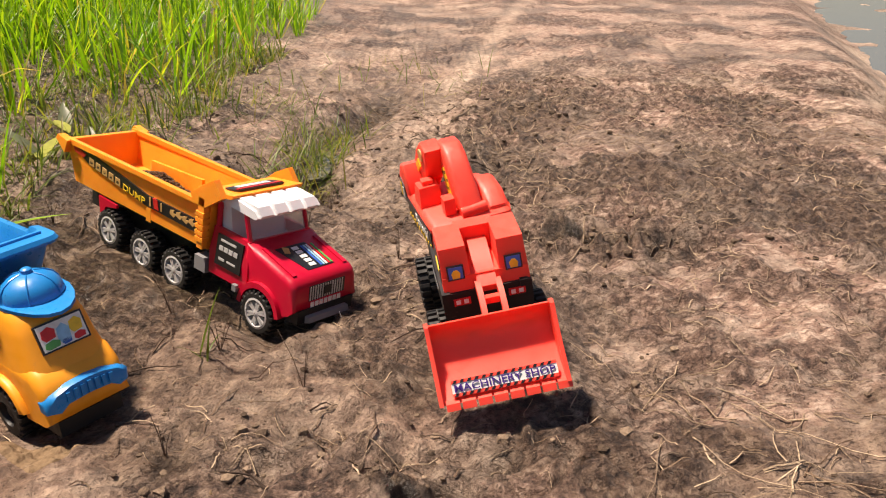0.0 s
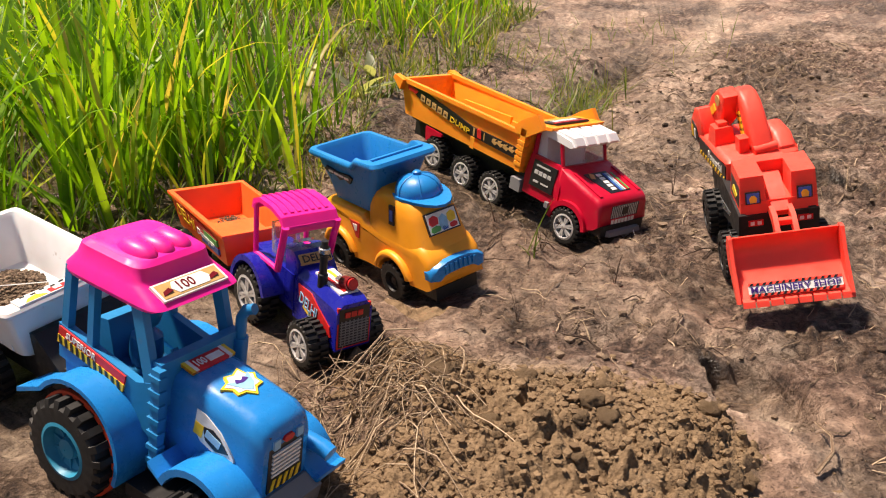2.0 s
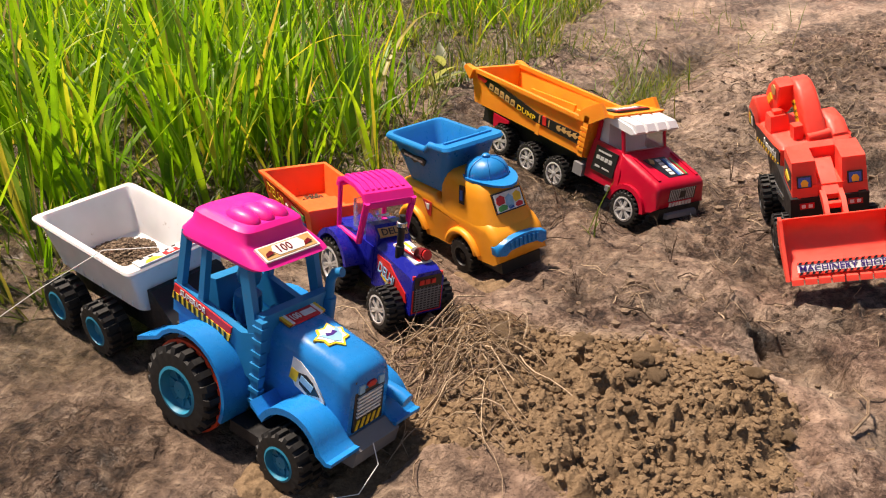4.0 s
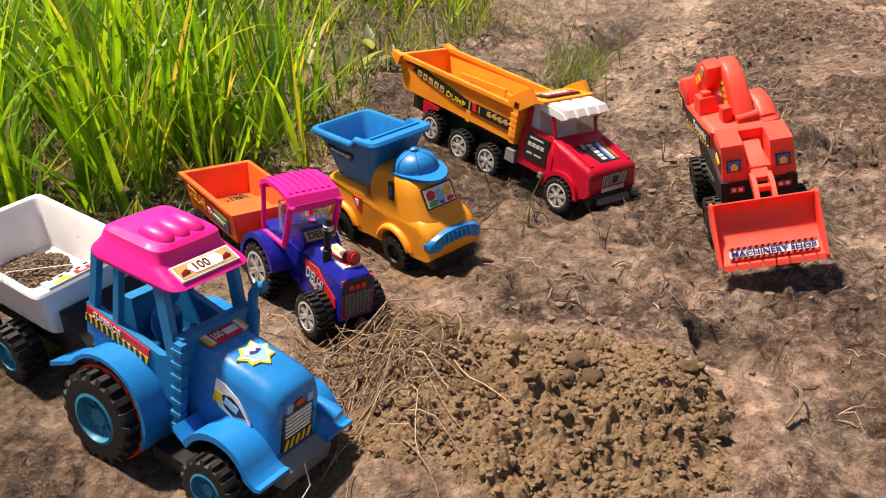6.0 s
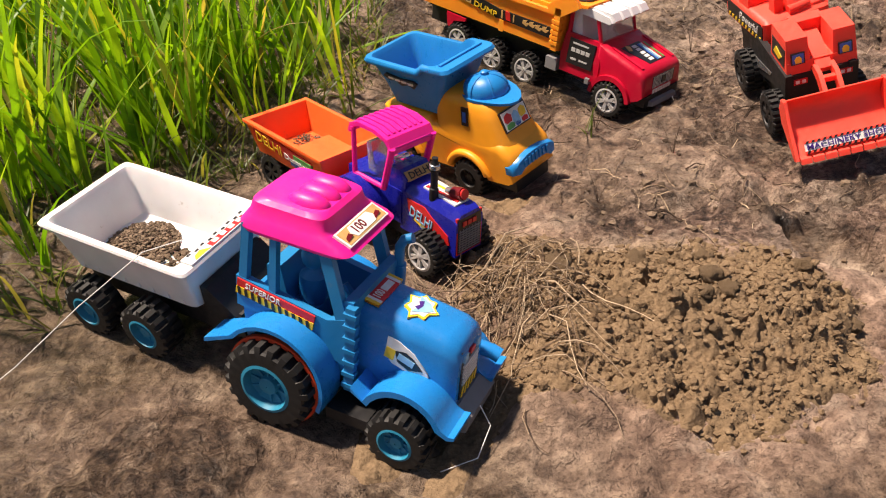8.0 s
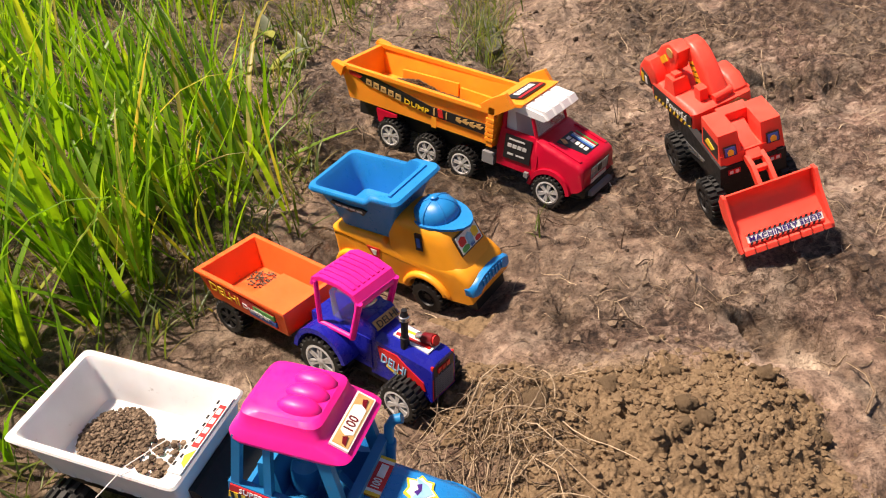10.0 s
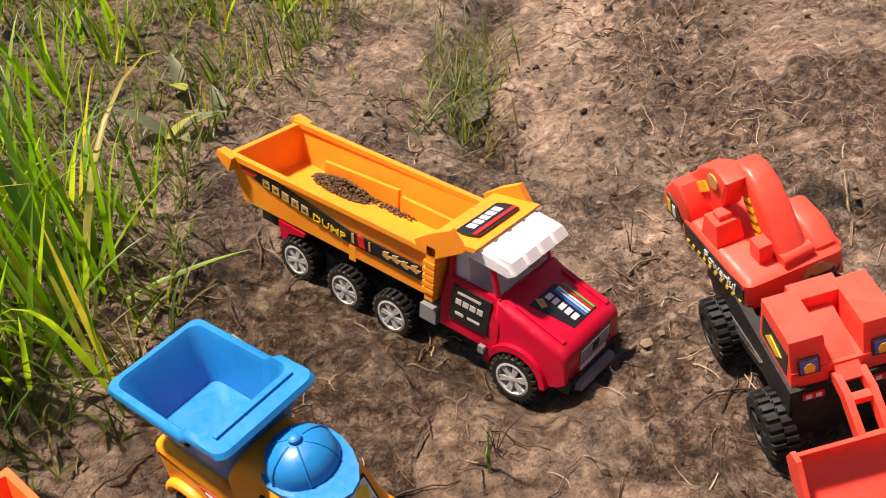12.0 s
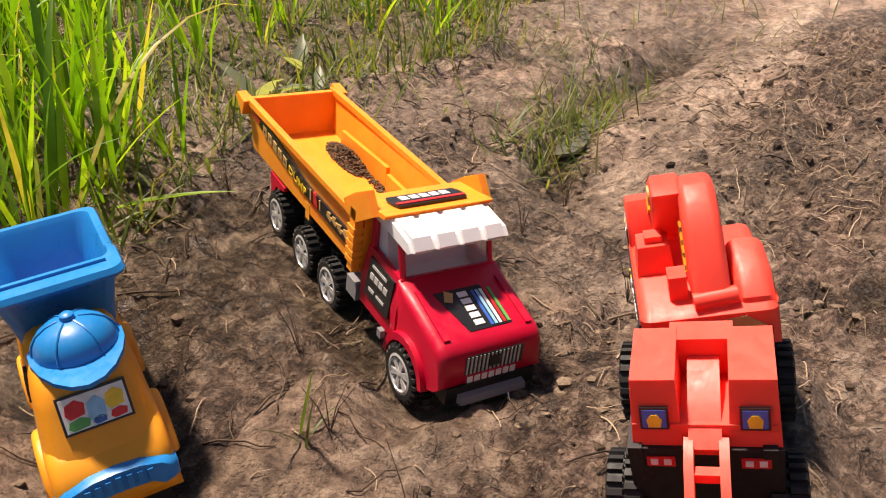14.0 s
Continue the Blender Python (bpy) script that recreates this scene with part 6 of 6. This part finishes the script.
def heap_top(x, y):
    p = pile(x, y)
    cover = step(0.16, 0.42, p + 0.22 * fbm(x, y, 18, 3, 341, 0.6)) * (1 - footprint(x, y))
    z = surface(x, y) - 0.005 * (1 - cover)
    rough = 0.62 * balls(x, y, 0.021, 401) + 0.7 * balls(x, y, 0.0105, 411) + 0.8 * balls(x, y, 0.0052, 421)
    return z + cover * (0.0005 + rough * (0.35 + 0.65 * np.minimum(p * 1.3, 1)) * (0.75 + 0.5 * fbm(x, y, 9, 2, 345))) + cover * 0.0012 * fbm(x, y, 240, 2, 431)


hx, hy = np.arange(-0.42, 0.085, 0.0012), np.arange(0.17, 0.62, 0.0012)
me, HX, HY = sheet("soil_heap", hx, hy, heap_top)
me.materials.append(SOIL)
tagged(new("soil_heap", me), "heap of crumbly light brown soil on the mud", "soil heap", kind="stuff")
crumbs("loose_soil", scatter(60000, -0.44, 0.12, 0.17, 0.64, lambda x, y: np.clip(pile(x, y) * 1.2 - 0.04, 0, 0.5), (0.0004, 0.0042), 5, 0.25, 6.0, heap_top), SOIL, "crumbly light brown soil scattered over the heap", "soil")
crumbs("mud_clods", scatter(26000, -0.65, 0.75, 0.5, 2.1, lambda x, y: np.clip(rough_zone(x, y) * 0.9 + 0.06, 0, 1), (0.0007, 0.0058), 6, 0.35), CLOD, "small dark clods of churned mud", "mud")

clod_meshes = []
for k in range(4):
    bm = bmesh.new()
    bmesh.ops.create_icosphere(bm, subdivisions=3, radius=1.0)
    for v in bm.verts:
        v.co *= 1 + 0.30 * noise.noise(v.co * 1.4 + Vector((k * 7, 0, 0))) + 0.35 * noise.noise(v.co * 3.1 + Vector((0, k * 5, 0))) + 0.22 * noise.noise(v.co * 7 + Vector((0, 0, k * 3)))
    me = bpy.data.meshes.new("soil_clod")
    bm.to_mesh(me)
    bm.free()
    me.materials.append(SOIL)
    me.shade_smooth()
    clod_meshes.append(me)
rng = random.Random(12)
for k in range(24):
    a, r = rng.uniform(0, math.tau), rng.uniform(0.2, 1.0)
    x, y = -0.17 + 0.16 * r * math.cos(a), 0.40 + 0.11 * r * math.sin(a)
    if k == 0:
        x, y = -0.262, 0.447
    s = 0.0035 + 0.0075 * rng.random() ** 2 if k else 0.014
    ob = new("soil_clod", clod_meshes[k % 4])
    ob.matrix_world = pose(x, y, float(heap_top(np.array([x]), np.array([y]))[0]) + s * 0.15, 0, 0, rng.uniform(0, 360)) @ Matrix.Diagonal((s, s * 0.9, s * 0.75, 1))
    tagged(ob, "rounded clod of light brown soil on the heap", "clod", "clods on the soil heap")


def strands(name, rows, material, label, category, sides=3, kind="stuff"):
    """rows: lists of points with a radius. One joined mesh of thin stems."""
    bm = bmesh.new()
    for pts, r in rows:
        tube(pts, r, sides, bm, 0.5)
    ob = part(name, bm, material)
    return tagged(ob, label, category, kind=kind)


def lying(rng, x, y, length, r, lift=0.0015, wander=0.5, arch=0.0):
    a = rng.uniform(0, math.tau)
    pts, n_ = [], 6
    for k in range(n_):
        pts.append((x, y, top(x, y) + lift + arch * math.sin(math.pi * k / (n_ - 1))))
        a += rng.uniform(-wander, wander)
        x, y = x + length / n_ * math.cos(a), y + length / n_ * math.sin(a)
    return pts, r


rng = random.Random(3)
rows = []
while len(rows) < 2600:
    x, y = rng.uniform(-0.55, 0.8), rng.uniform(0.42, 2.1)
    z = float(rough_zone(np.array([x]), np.array([y]))[0])
    if rng.random() < 0.16 + 0.6 * z + 0.25 * (x > 0.05):
        rows.append(lying(rng, x, y, rng.uniform(0.012, 0.05) * (1 + (y > 1.2) * 0.5), rng.uniform(0.0003, 0.0008), 0.001, 0.35, 0.002))
strands("straw_litter", rows, STRAW, "bits of dry straw and root trodden into mud", "straw")

rows = []
for k in range(150):
    x, y = rng.gauss(-0.315, 0.035), rng.gauss(0.405, 0.042)
    rows.append(lying(rng, x, y, rng.uniform(0.05, 0.13), rng.uniform(0.0004, 0.0009), 0.002, 0.55, rng.uniform(0.004, 0.03)))
tagged(strands("root_tangle", rows, STRAW, "tangle of pale dry roots beside the soil heap", "roots", 5))

rows = []
for k in range(26):
    x, y = rng.gauss(0.27, 0.05), rng.gauss(0.62, 0.05)
    rows.append(lying(rng, x, y, rng.uniform(0.05, 0.12), rng.uniform(0.0004, 0.0009), 0.0015, 0.3, 0.003))
strands("twig_litter", rows, STRAW, "dry bent twigs lying on the mud", "twigs", 5)


rows = []
while len(rows) < 170:
    x, y = rng.uniform(-0.52, 0.05), rng.uniform(0.55, 1.9)
    if float(pile(np.array([x]), np.array([y]))[0]) < 0.1:
        rows.append(lying(rng, x, y, rng.uniform(0.02, 0.09), rng.uniform(0.0005, 0.0012), 0.001, 0.5, 0.003))
strands("dark_twig_litter", rows, DARK_TWIG, "dark wet twigs and roots lying on soft mud", "twigs", 4)


def stick(points, r, label):
    bm = tube([(x, y, top(x, y) + h) for x, y, h in points], r, 7, None, 0.5)
    return tagged(part("stick", bm, STRAW), label, "stick", "loose sticks on the mud")


stick([(0.155, 0.985, 0.003), (0.17, 1.02, 0.006), (0.182, 1.06, 0.009), (0.187, 1.09, 0.012)], 0.0016, "pale bent stick on the cracked mud")
stick([(0.035, 0.405, 0.004), (0.048, 0.42, 0.012), (0.052, 0.445, 0.016), (0.044, 0.468, 0.012)], 0.0018, "pale curved root beside the footprint")
stick([(-0.36, 0.43, 0.004), (-0.325, 0.43, 0.03), (-0.305, 0.455, 0.04), (-0.285, 0.485, 0.03)], 0.0013, "thin pale twig arching from the roots")
stick([(-0.06, 0.99, 0.003), (-0.045, 1.01, 0.006), (-0.02, 1.02, 0.004)], 0.0015, "short bent stick on damp mud")
stick([(0.03, 1.66, 0.004), (0.05, 1.70, 0.012), (0.06, 1.73, 0.014)], 0.004, "thick broken stick on churned mud")

# dark sprigs of dead weed
rng = random.Random(21)
for x, y in ((-0.469, 1.035), (-0.155, 1.215), (-0.212, 0.60), (-0.205, 0.755), (-0.43, 1.16), (-0.05, 1.03), (-0.27, 0.83), (-0.40, 1.53), (-0.24, 1.72), (-0.12, 0.70), (-0.33, 1.12), (-0.52, 1.10), (-0.17, 1.10)):
    sprig = thing("weed_sprig", "thin dry weed sprig standing in mud", "weed", Matrix.Translation((x, y, top(x, y))), "dry sprigs on the bank")
    for k in range(rng.randint(3, 6)):
        a, h = rng.uniform(0, math.tau), rng.uniform(0.02, 0.05)
        d = rng.uniform(0.1, 0.6)
        part("stem", tube([(0, 0, -0.003), (d * h * 0.4 * math.cos(a), d * h * 0.4 * math.sin(a), h * 0.5), (d * h * math.cos(a), d * h * math.sin(a), h)], 0.0006, 4, None, 0.4), DARK_TWIG, sprig)


# ---- rice and weeds ----
def blade(vs, fs, root, a, length, width, lean, droop, rng):
    """A folded leaf: three points across, tapering to its tip."""
    p = np.array(root, float)
    pitch = math.pi / 2 - lean
    n_ = 7
    side = np.array([-math.sin(a), math.cos(a), 0.0])
    base = len(vs)
    for k in range(n_ + 1):
        s = k / n_
        w = width * (0.45 + 0.55 * min(1, s * 4)) * (1 - s**2.2) + 0.0002
        fold = np.array([0, 0, 0.25 * w])
        vs.extend((p - side * w * 0.5 + fold, p.copy(), p + side * w * 0.5 + fold))
        dirn = np.array([math.cos(a) * math.cos(pitch), math.sin(a) * math.cos(pitch), math.sin(pitch)])
        p = p + dirn * length / n_
        pitch -= droop / n_ * (0.3 + 1.4 * s)
        a += rng.uniform(-0.05, 0.05)
    for k in range(n_):
        i = base + 3 * k
        fs.extend(((i, i + 1, i + 4, i + 3), (i + 1, i + 2, i + 5, i + 4)))


def tuft(seed, count, h0, h1, spread, width):
    rng = random.Random(seed)
    vs, fs = [], []
    for k in range(count):
        a = rng.uniform(0, math.tau)
        r = spread * rng.random() ** 0.5
        tall = rng.uniform(h0, h1)
        blade(vs, fs, (r * math.cos(a), r * math.sin(a), -0.01), a + rng.uniform(-0.8, 0.8), tall, width * rng.uniform(0.6, 1.15), abs(rng.gauss(0.10, 0.14)), rng.choice((0.15, 0.3, 0.5, 0.9, 1.5)) * rng.uniform(0.6, 1.2), rng)
    return np.array(vs), fs


def leaf_mesh(name, vs, fs, material):
    me = bpy.data.meshes.new(name)
    me.from_pydata([tuple(v) for v in vs], [], fs)
    me.materials.append(material)
    me.shade_smooth()
    return me


def plant(name, seed, count, h0, h1, spread, width):
    """One rice plant: an empty at its base with each blade as a part."""
    rng = random.Random(seed)
    ob = new("rice_plant")
    ob.empty_display_size = 0.02
    every_v, every_f = [], []
    for k in range(count):
        a = rng.uniform(0, math.tau)
        r = spread * rng.random() ** 0.5
        vs, fs = [], []
        lean = abs(rng.gauss(0.16, 0.20)) + (0.35 if rng.random() < 0.15 else 0)
        blade(vs, fs, (r * math.cos(a), r * math.sin(a), -0.012), a + rng.uniform(-0.9, 0.9), rng.uniform(h0, h1), width * rng.uniform(0.6, 1.2), lean, rng.choice((0.1, 0.25, 0.45, 0.9, 1.6)) * rng.uniform(0.6, 1.2), rng)
        me = leaf_mesh("blade", vs, fs, RICE)
        kid = new("blade", me)
        kid.parent = ob
        base = len(every_v)
        every_v.extend(vs)
        every_f.extend([tuple(i + base for i in f) for f in fs])
    return ob, np.array(every_v), every_f


TALL = [plant("tall", 40 + k, 14, 0.15, 0.37, 0.020, 0.0100) for k in range(7)]
SHORT = [plant("short", 60 + k, 10, 0.07, 0.22, 0.022, 0.0078) for k in range(7)]
rng = random.Random(77)
far_vs, far_fs, far_n, near_n, used = [], [], 0, 0, set()
y = 0.36
while y < 3.6:
    edge = float(field_edge(np.array([y]))[0])
    x = edge - 0.015
    gap = 0.064
    while x > edge - 1.5:
        px, py = x + rng.uniform(-0.032, 0.032), y + rng.uniform(-0.032, 0.032)
        inside = edge - px
        near_rows = max(0.0, min(1.0, (1.32 - py) / 0.25))
        tall_chance = near_rows * max(0.0, min(1.0, (inside - 0.03) / 0.10))
        is_tall = rng.random() < tall_chance or (inside > 0.45 and rng.random() < 0.5)
        thin = (0.36 + 0.30 * near_rows) if inside > 0.08 else 0.30
        if py < 0.62 and inside < 0.10:
            thin = 0.15
        if py > 1.9:
            thin = 0.5
        if rng.random() < thin:
            k, s, rz = rng.randrange(7), rng.uniform(0.7, 1.08), rng.uniform(0, 360)
            m = pose(px, py, top(px, py), rng.uniform(-8, 8), rng.uniform(-8, 8), rz)
            source, v, f = (TALL if is_tall else SHORT)[k]
            if inside < 0.40 and py < 1.7 and near_n < 220:
                ob = copy_thing(source, m) if source.name in used else source
                used.add(source.name)
                ob.matrix_world = m
                ob.scale = (s, s, s)
                tagged(ob, "tall green rice plant with arching blades" if is_tall else "short green and yellowing rice plant in damp soil", "rice plant", "rice plants along the bank")
                near_n += 1
            else:
                q = (v * s) @ np.array(m.to_3x3()).T + np.array(m.translation)
                far_vs.append(q)
                far_fs.extend([tuple(i + far_n for i in face) for face in f])
                far_n += len(v)
        x -= gap
    y += gap
for k, (px, py) in enumerate(((-0.575, 0.985), (-0.605, 1.04), (-0.56, 1.075), (-0.635, 0.92), (-0.60, 0.955), (-0.61, 0.84), (-0.65, 0.865), (-0.64, 0.765), (-0.60, 0.73), (-0.68, 0.70), (-0.70, 0.50), (-0.72, 0.63), (-0.78, 0.56), (-0.76, 0.455), (-0.82, 0.50), (-0.68, 0.80), (-0.74, 0.70))):
    big = k in (6, 12, 14)
    ob = copy_thing((TALL if big else SHORT)[k % 7][0], Matrix.Identity(4))
    ob.matrix_world = pose(px, py, top(px, py), rng.uniform(-10, 10), rng.uniform(-10, 10), rng.uniform(0, 360))
    s = rng.uniform(0.75, 1.0)
    ob.scale = (s, s, s)
    tagged(ob, "tall green rice plant with arching blades" if big else "short green and yellowing rice plant in damp soil", "rice plant", "rice plants along the bank")
tagged(new("rice_field", leaf_mesh("rice_field", np.concatenate(far_vs), far_fs, RICE)), "dense stand of green rice behind the bank", "rice", kind="stuff")

# low weeds between the rice and along the wet margin
rng = random.Random(31)
vs, fs = [], []
for k in range(2600):
    y = rng.uniform(0.36, 2.4)
    edge = float(field_edge(np.array([y]))[0])
    x = edge + 0.06 - rng.random() ** 1.3 * 0.75
    for j in range(2):
        blade(vs, fs, (x, y, top(x, y) - 0.003), rng.uniform(0, math.tau), rng.uniform(0.02, 0.085), rng.uniform(0.0015, 0.0042), rng.uniform(0.1, 1.1), rng.uniform(0.2, 1.2), rng)
for cx, cy, r, n_ in ((-0.21, 1.48, 0.05, 110), (-0.225, 1.36, 0.05, 110), (-0.19, 1.62, 0.06, 90), (-0.33, 1.75, 0.12, 70), (-0.45, 1.45, 0.1, 50), (-0.215, 0.735, 0.006, 4), (-0.12, 2.2, 0.2, 60)):
    for k in range(n_):
        x, y = rng.gauss(cx, r * 0.6), rng.gauss(cy, r * 0.8)
        blade(vs, fs, (x, y, top(x, y) - 0.003), rng.uniform(0, math.tau), rng.uniform(0.03, 0.09), rng.uniform(0.0014, 0.0028), rng.uniform(0.2, 1.2), rng.uniform(0.2, 1.0), rng)
tagged(new("low_weeds", leaf_mesh("low_weeds", vs, fs, WEED)), "low thin weeds and grass at the wet margin", "weeds", kind="stuff")

# a fallen blade on the mud
vs, fs = [], []
blade(vs, fs, (-0.545, 0.945, top(-0.545, 0.945) + 0.004), 0.35, 0.13, 0.010, 1.35, 0.25, rng)
tagged(new("fallen_leaf", leaf_mesh("fallen_leaf", vs, fs, RICE)), "fallen yellow-green rice blade lying on mud", "leaf")

# broad grey-green leaves
for x, y, n_, s in ((-0.585, 1.285, 4, 1.0), (-0.60, 1.42, 3, 0.8), (-0.53, 1.34, 2, 0.7)):
    vs, fs = [], []
    for k in range(n_):
        blade(vs, fs, (0, 0, 0), rng.uniform(0, math.tau), 0.085 * s, 0.030 * s, rng.uniform(0.8, 1.35), rng.uniform(0.2, 0.6), rng)
    ob = new("broadleaf_weed", leaf_mesh("broadleaf_weed", vs, fs, GREY_LEAF))
    ob.location = (x, y, top(x, y))
    tagged(ob, "weed with broad grey-green leaves by the rice", "weed", "broad-leaved weeds")


# ---- water standing in the ditches ----
def puddle(name, cx, cy, rx, ry, turn, z, label):
    loop = []
    for k in range(40):
        a = math.tau * k / 40
        r = 1 + 0.25 * math.sin(3 * a + cx * 9) + 0.15 * math.sin(5 * a + cy * 7)
        dx, dy = rx * r * math.cos(a), ry * r * math.sin(a)
        loop.append((cx + dx * math.cos(turn) - dy * math.sin(turn), cy + dx * math.sin(turn) + dy * math.cos(turn), z))
    bm = rings(bmesh.new(), [[(a, c, z - 0.004) for a, c, _ in loop], loop])
    return tagged(part(name, bm, WATER), label, "water", kind="structure")


puddle("water_ditch", -0.195, 1.47, 0.022, 0.10, -0.10, top(float(ditch_x(1.47)), 1.47) + 0.0005, "shallow water in a muddy ditch")
puddle("water_far", 2.25, 4.9, 0.55, 3.2, -0.35, float(bank(np.array([2.2]), np.array([4.9]))[0]) + 0.004, "pale standing water below the bank")


# ---- dirt carried in the toys ----
def heap(name, m, x0, x1, y0, y1, z, count, sizes, height, material, label, seed):
    rng = np.random.default_rng(seed)
    spots = []
    for k in range(count):
        a, r = rng.uniform(0, math.tau), rng.uniform(0, 1) ** 0.6
        x, y = (x0 + x1) / 2 + (x1 - x0) / 2 * r * math.cos(a), (y0 + y1) / 2 + (y1 - y0) / 2 * r * math.sin(a)
        s = rng.uniform(*sizes)
        p = m @ Vector((x, y, z + height * (1 - r) * rng.uniform(0.2, 1) + s * 0.5))
        spots.append((p.x, p.y, p.z, s))
    return crumbs(name, np.array(spots), material, label, "soil", "")


heap("soil_load", DUMPER, -0.308, -0.225, 0.062, 0.090, 0.044, 1500, (0.0004, 0.0017), 0.012, BROWN_SOIL, "dark soil crumbs spilled in the yellow tipping body", 1)
heap("soil_load", DUMPER, -0.232, -0.172, 0.074, 0.086, 0.044, 150, (0.0004, 0.0018), 0.002, BROWN_SOIL, "thin trail of soil crumbs in the tipping body", 2)
TRAILER = stand((-0.606, 0.328, 0.038), -24, -5, 4)
heap("soil_load", TRAILER, -0.086, -0.020, 0.034, 0.100, 0.034, 2400, (0.0005, 0.0021), 0.010, CLOD, "brown soil heaped in the white trailer", 3)
heap("soil_load", TRAILER, -0.030, 0.032, 0.032, 0.080, 0.034, 190, (0.0005, 0.0036), 0.002, CLOD, "loose soil crumbs scattered in the white trailer", 4)
NAVY_POSE = stand((-0.388, 0.459, 0.020), -40, -6, -4)
heap("soil_load", NAVY_POSE, -0.250, -0.216, 0.036, 0.068, 0.022, 160, (0.0004, 0.0016), 0.003, CLOD, "few dark soil crumbs in the orange trailer", 5)


# ---- pull threads ----
def thread(points, label):
    return tagged(part("thread", tube(points, 0.00045, 5), PAPER), label, "thread", "white pull threads")


b0 = TRAILER @ Vector((0.010, 0.018, 0.082))
thread([b0 + Vector((0.03, 0.04, -0.01)), b0, b0 + Vector((-0.05, -0.03, -0.03)), b0 + Vector((-0.10, -0.06, -0.065)), b0 + Vector((-0.15, -0.09, -0.093))], "white thread trailing over the trailer rim")
b1 = TRACTOR_POSE @ Vector((0.043, 0.060, 0.012))
thread([b1, b1 + Vector((0.008, -0.012, -0.010)), b1 + Vector((-0.002, -0.03, -0.026)), b1 + Vector((-0.03, -0.04, -0.030))], "white thread hanging from the tractor's front weight")
b2 = DUMPER @ Vector((0.060, 0.058, 0.012))
thread([b2, b2 + Vector((0.004, -0.004, -0.010)), b2 + Vector((-0.006, -0.010, -0.018))], "white thread hanging from the lorry's bumper")
